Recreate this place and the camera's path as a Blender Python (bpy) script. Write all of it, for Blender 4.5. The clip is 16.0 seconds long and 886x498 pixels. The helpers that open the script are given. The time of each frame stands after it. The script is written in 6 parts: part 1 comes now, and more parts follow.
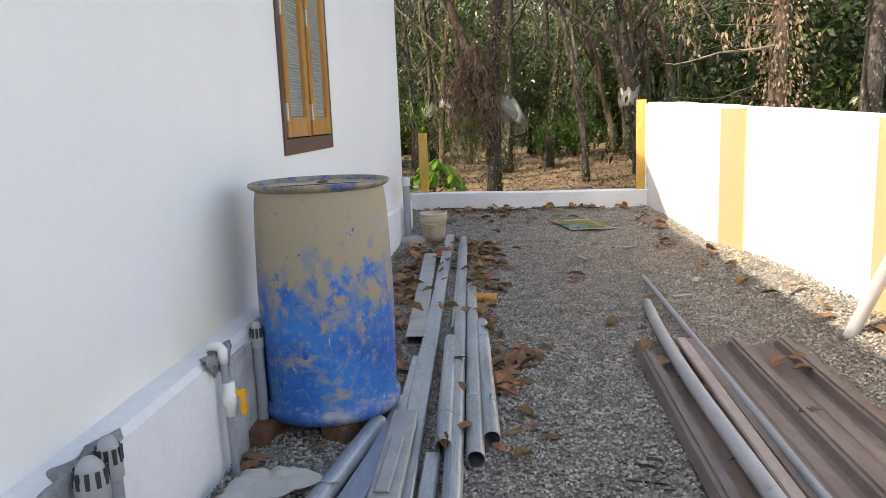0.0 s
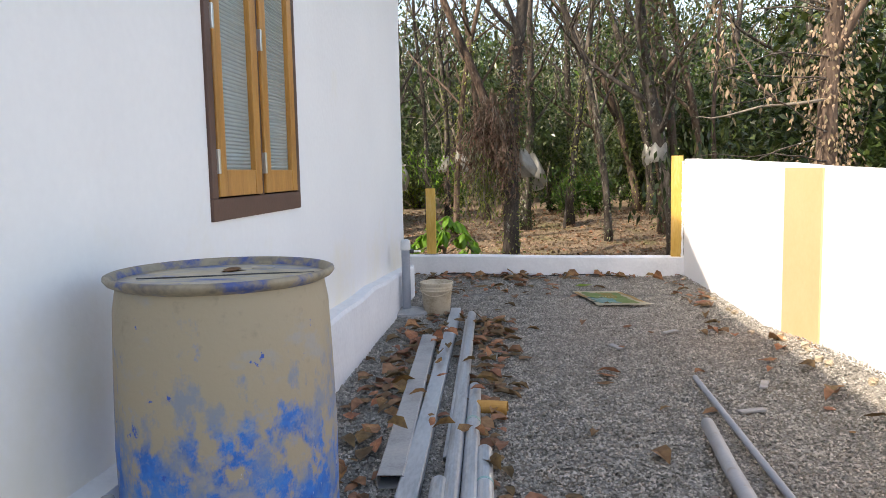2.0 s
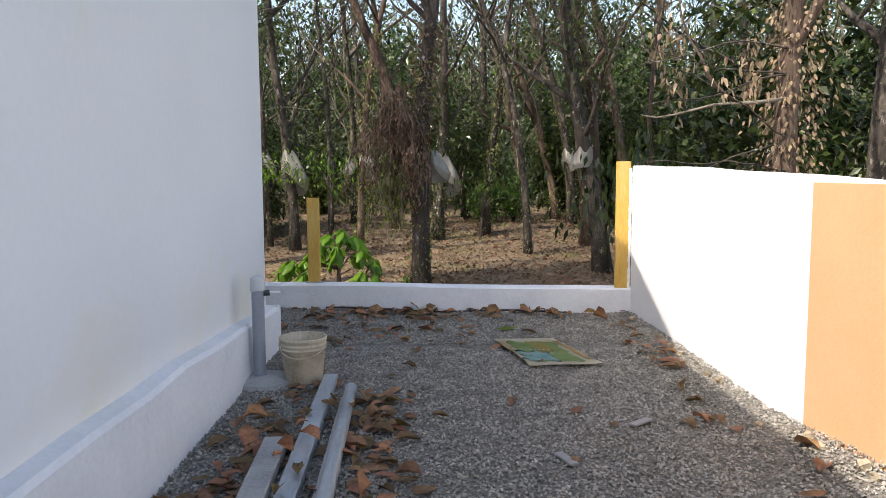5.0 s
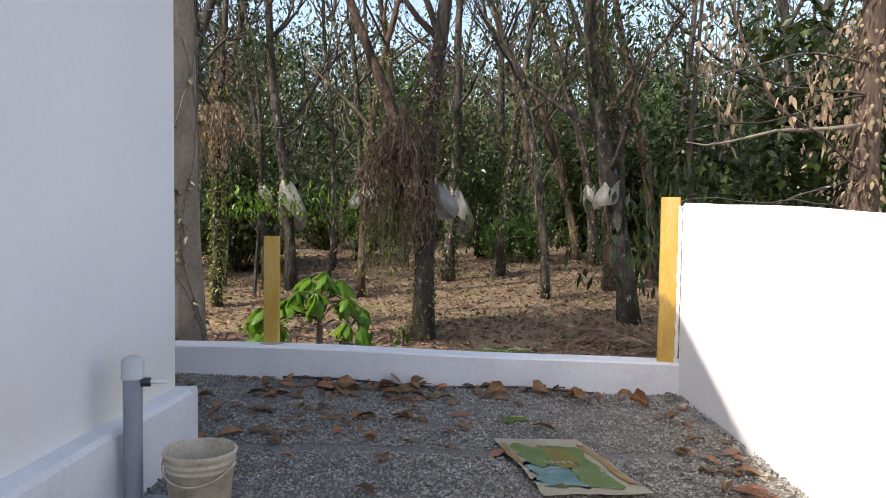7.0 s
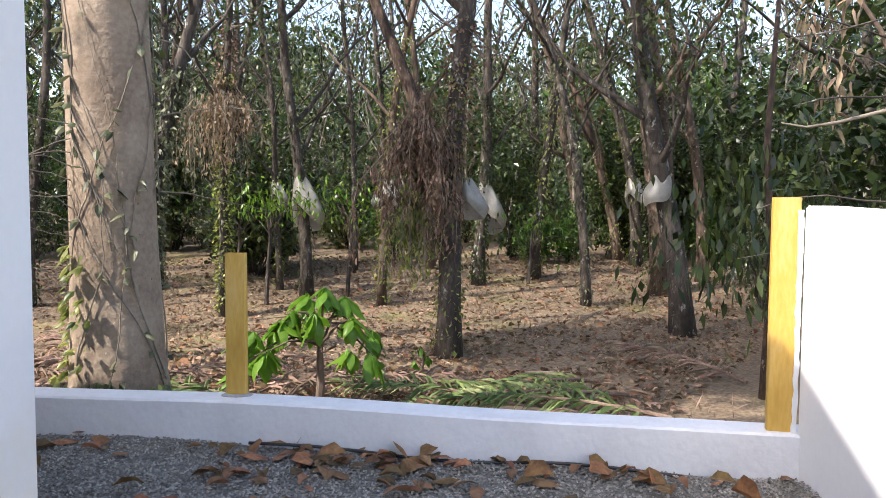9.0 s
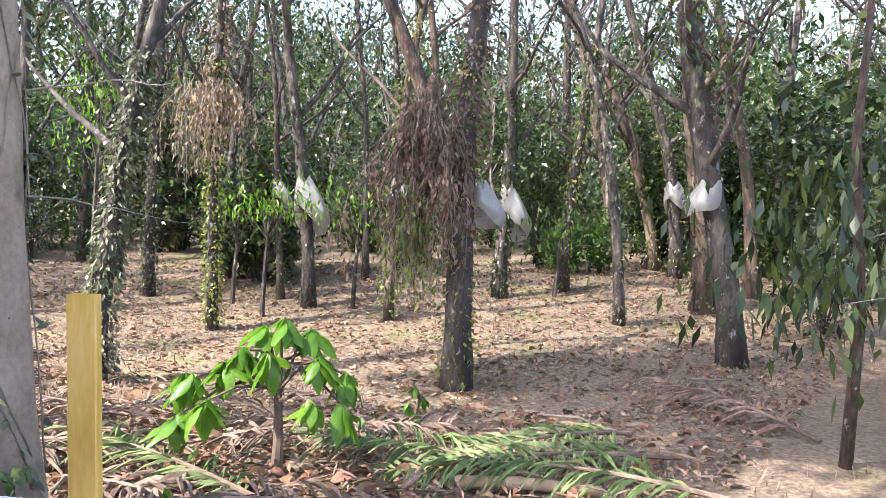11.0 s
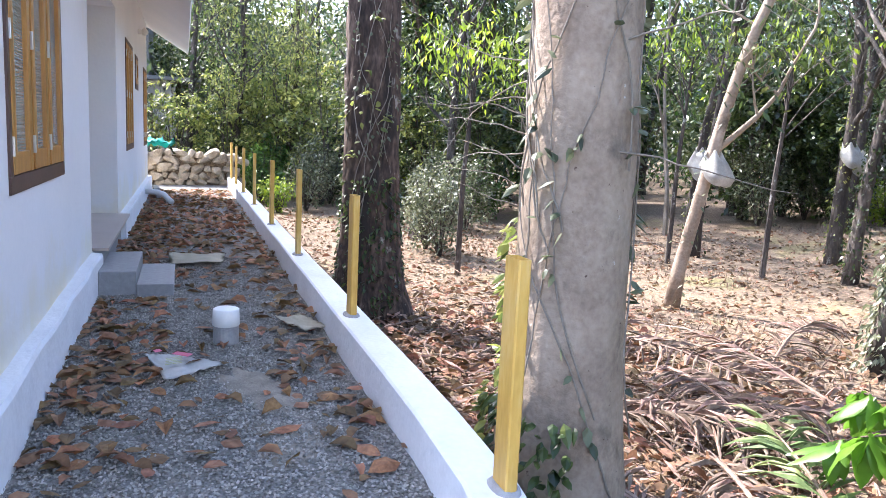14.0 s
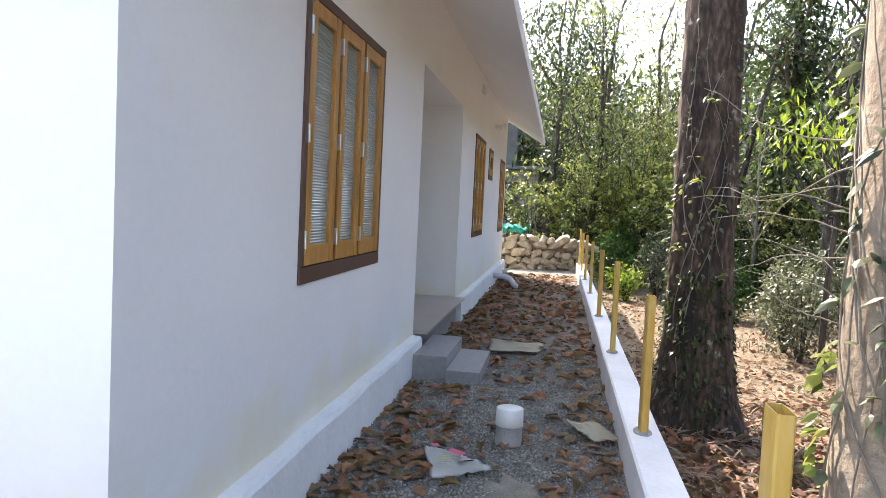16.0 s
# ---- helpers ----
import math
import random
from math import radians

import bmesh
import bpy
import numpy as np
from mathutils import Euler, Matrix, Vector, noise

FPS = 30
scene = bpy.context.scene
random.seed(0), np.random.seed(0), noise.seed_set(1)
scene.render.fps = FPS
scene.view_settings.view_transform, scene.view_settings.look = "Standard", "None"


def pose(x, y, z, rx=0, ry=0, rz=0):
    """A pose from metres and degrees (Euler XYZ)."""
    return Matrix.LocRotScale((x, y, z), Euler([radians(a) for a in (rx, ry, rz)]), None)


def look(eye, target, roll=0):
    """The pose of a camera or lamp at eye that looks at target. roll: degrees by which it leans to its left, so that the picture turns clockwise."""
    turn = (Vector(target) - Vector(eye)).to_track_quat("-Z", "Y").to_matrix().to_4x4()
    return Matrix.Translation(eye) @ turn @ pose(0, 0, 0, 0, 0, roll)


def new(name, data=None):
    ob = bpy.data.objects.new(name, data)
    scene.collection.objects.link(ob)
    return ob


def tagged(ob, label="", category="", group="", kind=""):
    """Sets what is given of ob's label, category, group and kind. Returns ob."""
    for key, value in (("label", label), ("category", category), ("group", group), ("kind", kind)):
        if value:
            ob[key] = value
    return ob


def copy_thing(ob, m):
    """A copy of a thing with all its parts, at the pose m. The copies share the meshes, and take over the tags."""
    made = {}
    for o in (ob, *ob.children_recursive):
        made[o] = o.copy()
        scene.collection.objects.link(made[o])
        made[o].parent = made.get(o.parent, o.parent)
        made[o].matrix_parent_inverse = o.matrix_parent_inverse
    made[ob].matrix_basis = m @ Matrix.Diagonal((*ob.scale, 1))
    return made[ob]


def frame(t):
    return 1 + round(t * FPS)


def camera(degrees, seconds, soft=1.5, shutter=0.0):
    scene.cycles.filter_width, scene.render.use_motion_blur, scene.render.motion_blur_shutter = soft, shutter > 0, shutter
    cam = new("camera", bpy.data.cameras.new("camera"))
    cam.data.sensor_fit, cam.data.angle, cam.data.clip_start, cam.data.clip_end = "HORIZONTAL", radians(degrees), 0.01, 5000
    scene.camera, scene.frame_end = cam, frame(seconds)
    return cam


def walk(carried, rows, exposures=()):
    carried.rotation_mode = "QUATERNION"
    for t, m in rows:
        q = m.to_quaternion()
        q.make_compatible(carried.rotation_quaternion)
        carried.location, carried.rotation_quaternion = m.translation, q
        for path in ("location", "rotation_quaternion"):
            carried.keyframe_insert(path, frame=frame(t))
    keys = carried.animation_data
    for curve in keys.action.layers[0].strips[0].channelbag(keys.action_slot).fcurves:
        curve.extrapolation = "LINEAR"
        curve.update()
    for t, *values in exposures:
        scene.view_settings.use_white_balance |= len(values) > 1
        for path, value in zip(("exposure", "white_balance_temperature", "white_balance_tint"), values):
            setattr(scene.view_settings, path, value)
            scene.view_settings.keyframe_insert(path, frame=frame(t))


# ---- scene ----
cam = camera(60.9, 16.0, soft=0.6)
PATH = [
    (0, (1.07, -1.647, 1.205), (0.918, 0.317, 0.864), -2.3),
    (0.5, (1.083, -1.364, 1.198), (0.818, 0.595, 0.899), -2.9),
    (1, (1.058, -1.078, 1.197), (0.807, 0.886, 0.92), -2.3),
    (1.5, (1.048, -0.812, 1.21), (0.827, 1.163, 0.987), -1.8),
    (2, (1.095, -0.52, 1.213), (0.9, 1.461, 1.01), -1.2),
    (2.5, (1.102, -0.229, 1.213), (0.919, 1.751, 1.006), -0.8),
    (3, (1.082, 0.065, 1.235), (0.929, 2.048, 1.025), -0.7),
    (3.5, (1.146, 0.414, 1.233), (1.068, 2.401, 1.019), -0.8),
    (4, (1.119, 0.742, 1.243), (1.069, 2.729, 1.023), -0.3),
    (4.5, (1.123, 1.067, 1.257), (1.127, 3.057, 1.053), -0.6),
    (4.7, (1.14, 1.209, 1.248), (1.17, 3.198, 1.043), -0.3),
    (6.8, (1.38, 2.781, 1.233), (1.378, 4.779, 1.13), 0.6),
    (7, (1.383, 2.952, 1.239), (1.365, 4.949, 1.133), 0.8),
    (7.5, (1.376, 3.315, 1.268), (1.364, 5.312, 1.155), 0.9),
    (8, (1.446, 3.673, 1.286), (1.419, 5.669, 1.169), 0.8),
    (8.5, (1.432, 4.016, 1.289), (1.357, 6.011, 1.169), 0.5),
    (11, (1.621, 5.916, 1.383), (1.433, 7.903, 1.259), 1.2),
    (11.5, (1.759, 6.166, 1.378), (1.239, 8.091, 1.232), 1.1),
    (12, (1.867, 6.465, 1.382), (1.138, 8.32, 1.216), 1.1),
    (12.5, (2.116, 6.688, 1.372), (1.02, 8.35, 1.185), 0.7),
    (13, (2.238, 6.933, 1.376), (0.9, 8.402, 1.147), 0.2),
    (13.5, (2.243, 7.197, 1.415), (0.602, 8.308, 1.146), 0.4),
    (14, (2.294, 7.464, 1.399), (0.425, 8.113, 1.107), 2.7),
    (14.5, (2.306, 7.662, 1.393), (0.368, 8.042, 1.079), 3.6),
    (15, (2.166, 7.785, 1.386), (0.208, 8.009, 1.042), 4.1),
    (15.3, (2.094, 7.832, 1.414), (0.129, 7.939, 1.056), 3.9),
    (15.5, (2.061, 7.846, 1.424), (0.089, 7.87, 1.089), 3.9),
    (16, (1.951, 7.95, 1.47), (-0.023, 7.653, 1.354), 2.7),
]
SKY = (2.45, 1.6, -3.2)  # the way that the sunlight travels
walk(cam, [(t, look(eye, target, roll)) for t, eye, target, roll in PATH],
     exposures=[(0, 1.58, 8150, 10), (2, 1.6, 7750, 11), (3, 1.6, 7650, 11), (3.5, 1.48, 7500, 10), (4.5, 1.23, 7300, 10), (7, 1.17, 7150, 12), (8.5, 1.47, 7000, 12), (11, 2.46, 6350, 15), (12, 2.74, 6250, 15), (13, 2.54, 6300, 15), (13.5, 2.42, 6300, 14), (14, 2.75, 6100, 16), (14.5, 2.8, 6500, 16), (15, 2.68, 6850, 14), (15.5, 2.62, 7000, 12), (16, 2.43, 7050, 11)])

# ---- light ----
world = bpy.data.worlds.new("world")
scene.world = world
world.use_nodes = True
wn = world.node_tree.nodes
sky = wn.new("ShaderNodeTexSky")
sky.sky_type, sky.sun_disc = "NISHITA", False
sky.sun_elevation, sky.sun_rotation = radians(47.5), radians(237)
world.node_tree.links.new(sky.outputs[0], wn["Background"].inputs[0])
sky.dust_density, sky.air_density = 2.2, 1.0
wn["Background"].inputs[1].default_value = 0.15
sun = new("sun", bpy.data.lights.new("sun", "SUN"))
sun.data.energy, sun.data.angle, sun.data.color = 2.5, radians(0.6), (1.0, 0.96, 0.91)
sun.matrix_world = look((0, 0, 30), (SKY[0] * 9, SKY[1] * 9, 30 + SKY[2] * 9))


# ---- materials ----
def material(name, colours, scale=3.0, fine=40.0, rough=0.7, metal=0.0, bump=0.2, bump_scale=60.0, island=0.0, translucent=0.0, stretch=(1, 1, 1), soft=0.5, object_space=False):
    """Noise at two scales blends the colours; island: how far each loose piece differs in brightness."""
    m = bpy.data.materials.new(name)
    m.use_nodes = True
    n, l = m.node_tree.nodes, m.node_tree.links
    b = n["Principled BSDF"]
    if object_space:
        where = n.new("ShaderNodeTexCoord").outputs["Object"]
    else:
        where = n.new("ShaderNodeNewGeometry").outputs["Position"]
    mp = n.new("ShaderNodeMapping")
    mp.inputs["Scale"].default_value = stretch
    l.new(where, mp.inputs[0])
    a, f = n.new("ShaderNodeTexNoise"), n.new("ShaderNodeTexNoise")
    a.inputs["Scale"].default_value, f.inputs["Scale"].default_value = scale, fine
    a.inputs["Detail"].default_value, f.inputs["Detail"].default_value = 6, 4
    l.new(mp.outputs[0], a.inputs[0]), l.new(mp.outputs[0], f.inputs[0])
    mix = n.new("ShaderNodeMix")
    mix.inputs[0].default_value = soft * 0.7
    l.new(a.outputs[0], mix.inputs[2]), l.new(f.outputs[0], mix.inputs[3])
    r = n.new("ShaderNodeValToRGB")
    e = r.color_ramp.elements
    while len(e) < len(colours):
        e.new(0.5)
    for k, c in enumerate(colours):
        e[k].position = 0.32 + 0.36 * k / max(1, len(colours) - 1)
        e[k].color = (*c, 1)
    l.new(mix.outputs[0], r.inputs[0])
    out = r.outputs[0]
    if island:
        g = n.new("ShaderNodeNewGeometry")
        mr = n.new("ShaderNodeMapRange")
        mr.inputs[3].default_value, mr.inputs[4].default_value = 1 - island, 1 + island
        l.new(g.outputs["Random Per Island"], mr.inputs[0])
        hs = n.new("ShaderNodeHueSaturation")
        l.new(mr.outputs[0], hs.inputs["Value"])
        h2 = n.new("ShaderNodeMapRange")
        h2.inputs[3].default_value, h2.inputs[4].default_value = 0.5 + 0.05 * island, 0.5 - 0.05 * island
        l.new(g.outputs["Random Per Island"], h2.inputs[0])
        l.new(h2.outputs[0], hs.inputs["Hue"])
        l.new(out, hs.inputs["Color"])
        out = hs.outputs[0]
    l.new(out, b.inputs["Base Color"])
    b.inputs["Roughness"].default_value, b.inputs["Metallic"].default_value = rough, metal
    if bump:
        t = n.new("ShaderNodeTexNoise")
        t.inputs["Scale"].default_value, t.inputs["Detail"].default_value = bump_scale, 5
        l.new(mp.outputs[0], t.inputs[0])
        bp = n.new("ShaderNodeBump")
        bp.inputs["Strength"].default_value, bp.inputs["Distance"].default_value = bump, 0.02
        l.new(t.outputs[0], bp.inputs["Height"]), l.new(bp.outputs[0], b.inputs["Normal"])
    if translucent:
        tr = n.new("ShaderNodeBsdfTranslucent")
        l.new(out, tr.inputs[0])
        ms = n.new("ShaderNodeMixShader")
        ms.inputs[0].default_value = translucent
        l.new(b.outputs[0], ms.inputs[1]), l.new(tr.outputs[0], ms.inputs[2])
        l.new(ms.outputs[0], n["Material Output"].inputs[0])
    return m


def blend_over(m, colour, scale, low, high, stretch=(1, 1, 1), rise=None, object_space=True):
    """Lays a second colour over a material where a noise (and a rise with height) passes a threshold: dust, stains, wear."""
    n, l = m.node_tree.nodes, m.node_tree.links
    b = n["Principled BSDF"]
    old = b.inputs["Base Color"].links[0].from_socket
    tc = n.new("ShaderNodeTexCoord").outputs["Object"] if object_space else n.new("ShaderNodeNewGeometry").outputs["Position"]
    mp = n.new("ShaderNodeMapping")
    mp.inputs["Scale"].default_value = stretch
    l.new(tc, mp.inputs[0])
    a = n.new("ShaderNodeTexNoise")
    a.inputs["Scale"].default_value, a.inputs["Detail"].default_value, a.inputs["Roughness"].default_value = scale, 8, 0.65
    l.new(mp.outputs[0], a.inputs[0])
    val = a.outputs[0]
    if rise:
        sx = n.new("ShaderNodeSeparateXYZ")
        l.new(tc, sx.inputs[0])
        mr = n.new("ShaderNodeMapRange")
        mr.inputs[1].default_value, mr.inputs[2].default_value, mr.inputs[3].default_value, mr.inputs[4].default_value = rise
        l.new(sx.outputs[2], mr.inputs[0])
        ad = n.new("ShaderNodeMath")
        l.new(val, ad.inputs[0]), l.new(mr.outputs[0], ad.inputs[1])
        val = ad.outputs[0]
    st = n.new("ShaderNodeMapRange")
    st.inputs[1].default_value, st.inputs[2].default_value = low, high
    l.new(val, st.inputs[0])
    mx = n.new("ShaderNodeMix")
    mx.data_type = "RGBA"
    l.new(st.outputs[0], mx.inputs[0]), l.new(old, mx.inputs[6])
    mx.inputs[7].default_value = (*colour, 1)
    l.new(mx.outputs[2], b.inputs["Base Color"])
    return m


WHITE = material("white wall paint", [(0.775, 0.775, 0.785), (0.83, 0.83, 0.835)], 1.3, 30, 0.75, bump=0.12, bump_scale=25)
WHITE_CLEAN = material("clean white wall paint", [(0.77, 0.77, 0.78), (0.825, 0.825, 0.83)], 1.3, 30, 0.75, bump=0.12, bump_scale=25)
blend_over(WHITE_CLEAN, (0.78, 0.74, 0.62), 1.6, 0.6, 0.95, rise=(0.4, 1.0, 0.25, 0.0), object_space=False)
blend_over(WHITE, (0.76, 0.69, 0.48), 1.1, 0.66, 1.05, rise=(0.3, 0.85, 0.4, 0.0), object_space=False)
WHITE_RAW = material("bright white paint", [(0.8, 0.81, 0.83), (0.86, 0.86, 0.87)], 1.5, 30, 0.7, bump=0.12, bump_scale=20)
PLINTH = material("whitewashed plinth plaster", [(0.69, 0.7, 0.725), (0.77, 0.78, 0.805), (0.83, 0.84, 0.86)], 2.5, 35, 0.85, bump=0.3, bump_scale=18)
# dust, plus a darker tone that offsets the skylight on upward faces
LEDGE_TONED = material("dusty whitewash toned down against skylight", [(0.68, 0.68, 0.685), (0.745, 0.745, 0.75), (0.79, 0.79, 0.795)], 5, 45, 0.9, bump=0.25, bump_scale=30)
CEMENT = material("bare grey cement", [(0.28, 0.28, 0.28), (0.42, 0.42, 0.41)], 6, 60, 0.9, bump=0.5)
MORTAR = material("pale grey mortar", [(0.3, 0.305, 0.31), (0.44, 0.445, 0.45), (0.58, 0.58, 0.58)], 9, 70, 0.9, bump=0.4)
ORANGE = material("ochre paint", [(0.72, 0.4, 0.215), (0.78, 0.45, 0.26)], 2, 30, 0.7, bump=0.1)
POST = material("mustard painted steel", [(0.5, 0.29, 0.05), (0.61, 0.38, 0.085), (0.68, 0.48, 0.19)], 6, 60, 0.5, bump=0.08, stretch=(1, 1, 0.25))
WOOD = material("varnished golden timber", [(0.3, 0.13, 0.025), (0.45, 0.21, 0.045), (0.55, 0.28, 0.07)], 5, 60, 0.4, bump=0.06, stretch=(3, 3, 0.4))
DARKWOOD = material("dark brown painted frame", [(0.07, 0.035, 0.025), (0.11, 0.05, 0.035)], 5, 60, 0.5, bump=0.05)
STEEL = material("galvanised steel", [(0.33, 0.35, 0.38), (0.48, 0.51, 0.55), (0.6, 0.62, 0.65)], 5, 70, 0.42, 0.75, bump=0.05, stretch=(1, 0.25, 1))
STEEL_OLD = material("dusty grey steel", [(0.26, 0.26, 0.26), (0.38, 0.38, 0.38), (0.46, 0.45, 0.43)], 5, 70, 0.6, 0.35, bump=0.08)
ROOFING = material("brown roofing sheet", [(0.23, 0.185, 0.175), (0.33, 0.275, 0.255), (0.45, 0.385, 0.355)], 3, 40, 0.42, 0.1, bump=0.06, stretch=(1, 0.3, 1))
PVC = material("grey plastic pipe", [(0.24, 0.26, 0.3), (0.31, 0.33, 0.37)], 4, 60, 0.5, bump=0.05)
PVC_MID = material("weathered grey plastic pipe", [(0.3, 0.31, 0.33), (0.4, 0.41, 0.42)], 4, 60, 0.5, bump=0.06)
blend_over(PVC_MID, (0.27, 0.24, 0.2), 9, 0.6, 0.72)
PVC_LIGHT = material("pale plastic pipe", [(0.5, 0.51, 0.52), (0.6, 0.6, 0.6)], 4, 60, 0.45, bump=0.05)
WHITEPLASTIC = material("white plastic", [(0.72, 0.72, 0.7), (0.8, 0.8, 0.78)], 6, 60, 0.4, bump=0.03)
YELLOWPLASTIC = material("orange yellow plastic", [(0.8, 0.36, 0.01), (0.85, 0.42, 0.02)], 6, 60, 0.4, bump=0.02)
DRUM = material("blue drum plastic", [(0.004, 0.075, 0.31), (0.006, 0.135, 0.48), (0.015, 0.2, 0.56)], 5, 50, 0.58, bump=0.08, object_space=True)
blend_over(DRUM, (0.09, 0.19, 0.37), 9, 0.52, 0.72, stretch=(1.2, 1.2, 1.0))
blend_over(DRUM, (0.2, 0.22, 0.26), 8, 0.46, 0.6, stretch=(1.1, 1.1, 0.8), rise=(0.25, 0.85, -0.16, 0.22))
blend_over(DRUM, (0.33, 0.27, 0.185), 15, 0.5, 0.61, stretch=(1.1, 1.1, 0.75), rise=(0.2, 0.86, -0.16, 0.24))
blend_over(DRUM, (0.29, 0.27, 0.24), 5, 0.57, 0.66, stretch=(1.0, 1.0, 1.5))
blend_over(DRUM, (0.24, 0.26, 0.3), 26, 0.56, 0.72, rise=(0.62, 0.8, 0.02, -0.3))
blend_over(DRUM, (0.26, 0.215, 0.15), 30, 0.56, 0.72, rise=(0.5, 0.8, -0.2, 0.0))
blend_over(DRUM, (0.02, 0.08, 0.36), 13, 0.66, 0.68, stretch=(1.2, 1.2, 1.0), rise=(0.3, 0.85, 0.02, -0.005))
blend_over(DRUM, (0.5, 0.5, 0.48), 38, 0.655, 0.69, stretch=(1, 1, 0.5), rise=(0.5, 0.7, 0.0, -0.2))
blend_over(DRUM, (0.45, 0.46, 0.46), 60, 0.67, 0.7, stretch=(1, 1, 0.2), rise=(0.5, 0.7, 0.0, -0.2))
DRUM_RIM = material("scuffed drum rim plastic", [(0.1, 0.09, 0.08), (0.26, 0.215, 0.15), (0.34, 0.285, 0.2)], 9, 60, 0.6, bump=0.1, object_space=True)
blend_over(DRUM_RIM, (0.05, 0.08, 0.23), 12, 0.5, 0.62, stretch=(1, 1, 1))
DRUM_FOOT = material("blue drum foot plastic", [(0.012, 0.08, 0.32), (0.02, 0.13, 0.42)], 7, 50, 0.55, bump=0.1, object_space=True)
blend_over(DRUM_FOOT, (0.3, 0.31, 0.33), 10, 0.48, 0.66)
DRUM_LID = material("dusty drum lid plastic", [(0.4, 0.33, 0.22), (0.48, 0.4, 0.28), (0.54, 0.46, 0.34)], 7, 60, 0.8, bump=0.1, object_space=True)
blend_over(DRUM_LID, (0.2, 0.23, 0.3), 5, 0.5, 0.66, stretch=(0.7, 1.5, 1))
blend_over(DRUM_LID, (0.05, 0.11, 0.33), 7, 0.52, 0.64, stretch=(0.6, 1.6, 1))
blend_over(DRUM_LID, (0.5, 0.46, 0.38), 18, 0.6, 0.7)
BRICK = material("red laterite brick", [(0.09, 0.045, 0.03), (0.2, 0.095, 0.06)], 12, 80, 0.9, bump=0.5)
BUCKET = material("cement-stained bucket plastic", [(0.33, 0.26, 0.18), (0.54, 0.46, 0.34), (0.64, 0.57, 0.45)], 9, 60, 0.7, bump=0.15, object_space=True)
CLOTH = material("white cloth", [(0.68, 0.67, 0.64), (0.8, 0.79, 0.76)], 8, 60, 0.9, bump=0.2)
PAPER = material("cream printed sack", [(0.55, 0.5, 0.38), (0.68, 0.63, 0.5)], 8, 60, 0.8, bump=0.15)
PRINT_BLUE = material("turquoise print", [(0.16, 0.36, 0.38), (0.27, 0.45, 0.45), (0.5, 0.55, 0.48)], 9, 40, 0.7, bump=0.1)
SAND = material("trodden sandy dust", [(0.16, 0.142, 0.116), (0.24, 0.214, 0.176), (0.32, 0.288, 0.24)], 9, 90, 0.95, bump=0.6, bump_scale=90)
SACK = material("faded green print", [(0.18, 0.28, 0.08), (0.31, 0.4, 0.17)], 8, 60, 0.7, bump=0.15, object_space=True)
blend_over(SACK, (0.62, 0.6, 0.48), 9, 0.6, 0.68)
PRINT_OCHRE = material("ochre print", [(0.3, 0.26, 0.06), (0.42, 0.34, 0.12)], 12, 60, 0.7, bump=0.1)
PRINT_TAN = material("tan print", [(0.46, 0.31, 0.13), (0.58, 0.42, 0.22)], 12, 60, 0.7, bump=0.1)
PRINT_PINK = material("pink print", [(0.55, 0.1, 0.18), (0.6, 0.16, 0.24)], 7, 40, 0.7, bump=0)
PRINT_PALE = material("pale print", [(0.55, 0.58, 0.3), (0.62, 0.6, 0.36)], 7, 40, 0.7, bump=0)
CARD = material("brown cardboard", [(0.36, 0.25, 0.15), (0.48, 0.35, 0.22)], 6, 50, 0.9, bump=0.15)
TIN = material("ochre cardboard tube", [(0.4, 0.2, 0.05), (0.55, 0.3, 0.08)], 8, 50, 0.8, bump=0.15)
BLACKPLASTIC = material("black plastic strip", [(0.02, 0.02, 0.022), (0.05, 0.05, 0.05)], 8, 50, 0.4, bump=0.1)
GRAVELBED = material("gravel bed", [(0.11, 0.102, 0.092), (0.2, 0.187, 0.168), (0.31, 0.29, 0.262)], 14, 75, 0.95, bump=1.0, bump_scale=75, soft=1.2)
blend_over(GRAVELBED, (0.2, 0.17, 0.13), 1.3, 0.56, 0.7, object_space=False)
GRAVEL = material("crushed stone", [(0.2, 0.186, 0.164), (0.305, 0.285, 0.254), (0.41, 0.385, 0.345)], 8, 60, 0.9, bump=0.2, island=0.42)
FLOORTILE = material("beige floor tile", [(0.36, 0.29, 0.25), (0.43, 0.36, 0.315)], 4, 40, 0.3, bump=0.03)
STEPSTONE = material("grey granite step", [(0.22, 0.22, 0.225), (0.31, 0.31, 0.315)], 20, 120, 0.5, bump=0.1)
SOIL = material("dry forest floor", [(0.085, 0.058, 0.037), (0.175, 0.125, 0.08), (0.29, 0.22, 0.14)], 1.1, 22, 0.95, bump=0.9, bump_scale=20, soft=1.1)
blend_over(SOIL, (0.16, 0.15, 0.05), 0.55, 0.55, 0.7, object_space=False)
LITTER = material("dry brown leaf", [(0.1, 0.053, 0.026), (0.2, 0.11, 0.055), (0.34, 0.2, 0.1)], 5, 30, 0.8, bump=0.1, island=0.5, translucent=0.15)
LITTER_ORANGE = material("orange brown fallen leaf", [(0.1, 0.05, 0.02), (0.235, 0.12, 0.048), (0.4, 0.225, 0.085)], 14, 60, 0.7, bump=0.15, island=0.5, translucent=0.2)
LITTER_PALE = material("pale fallen leaf", [(0.155, 0.1, 0.062), (0.27, 0.19, 0.12), (0.4, 0.305, 0.205)], 5, 30, 0.85, bump=0.1, island=0.4, translucent=0.15)
STRAW = material("dried palm frond", [(0.085, 0.052, 0.036), (0.185, 0.122, 0.085), (0.34, 0.245, 0.178)], 5, 30, 0.8, bump=0.1, island=0.4)
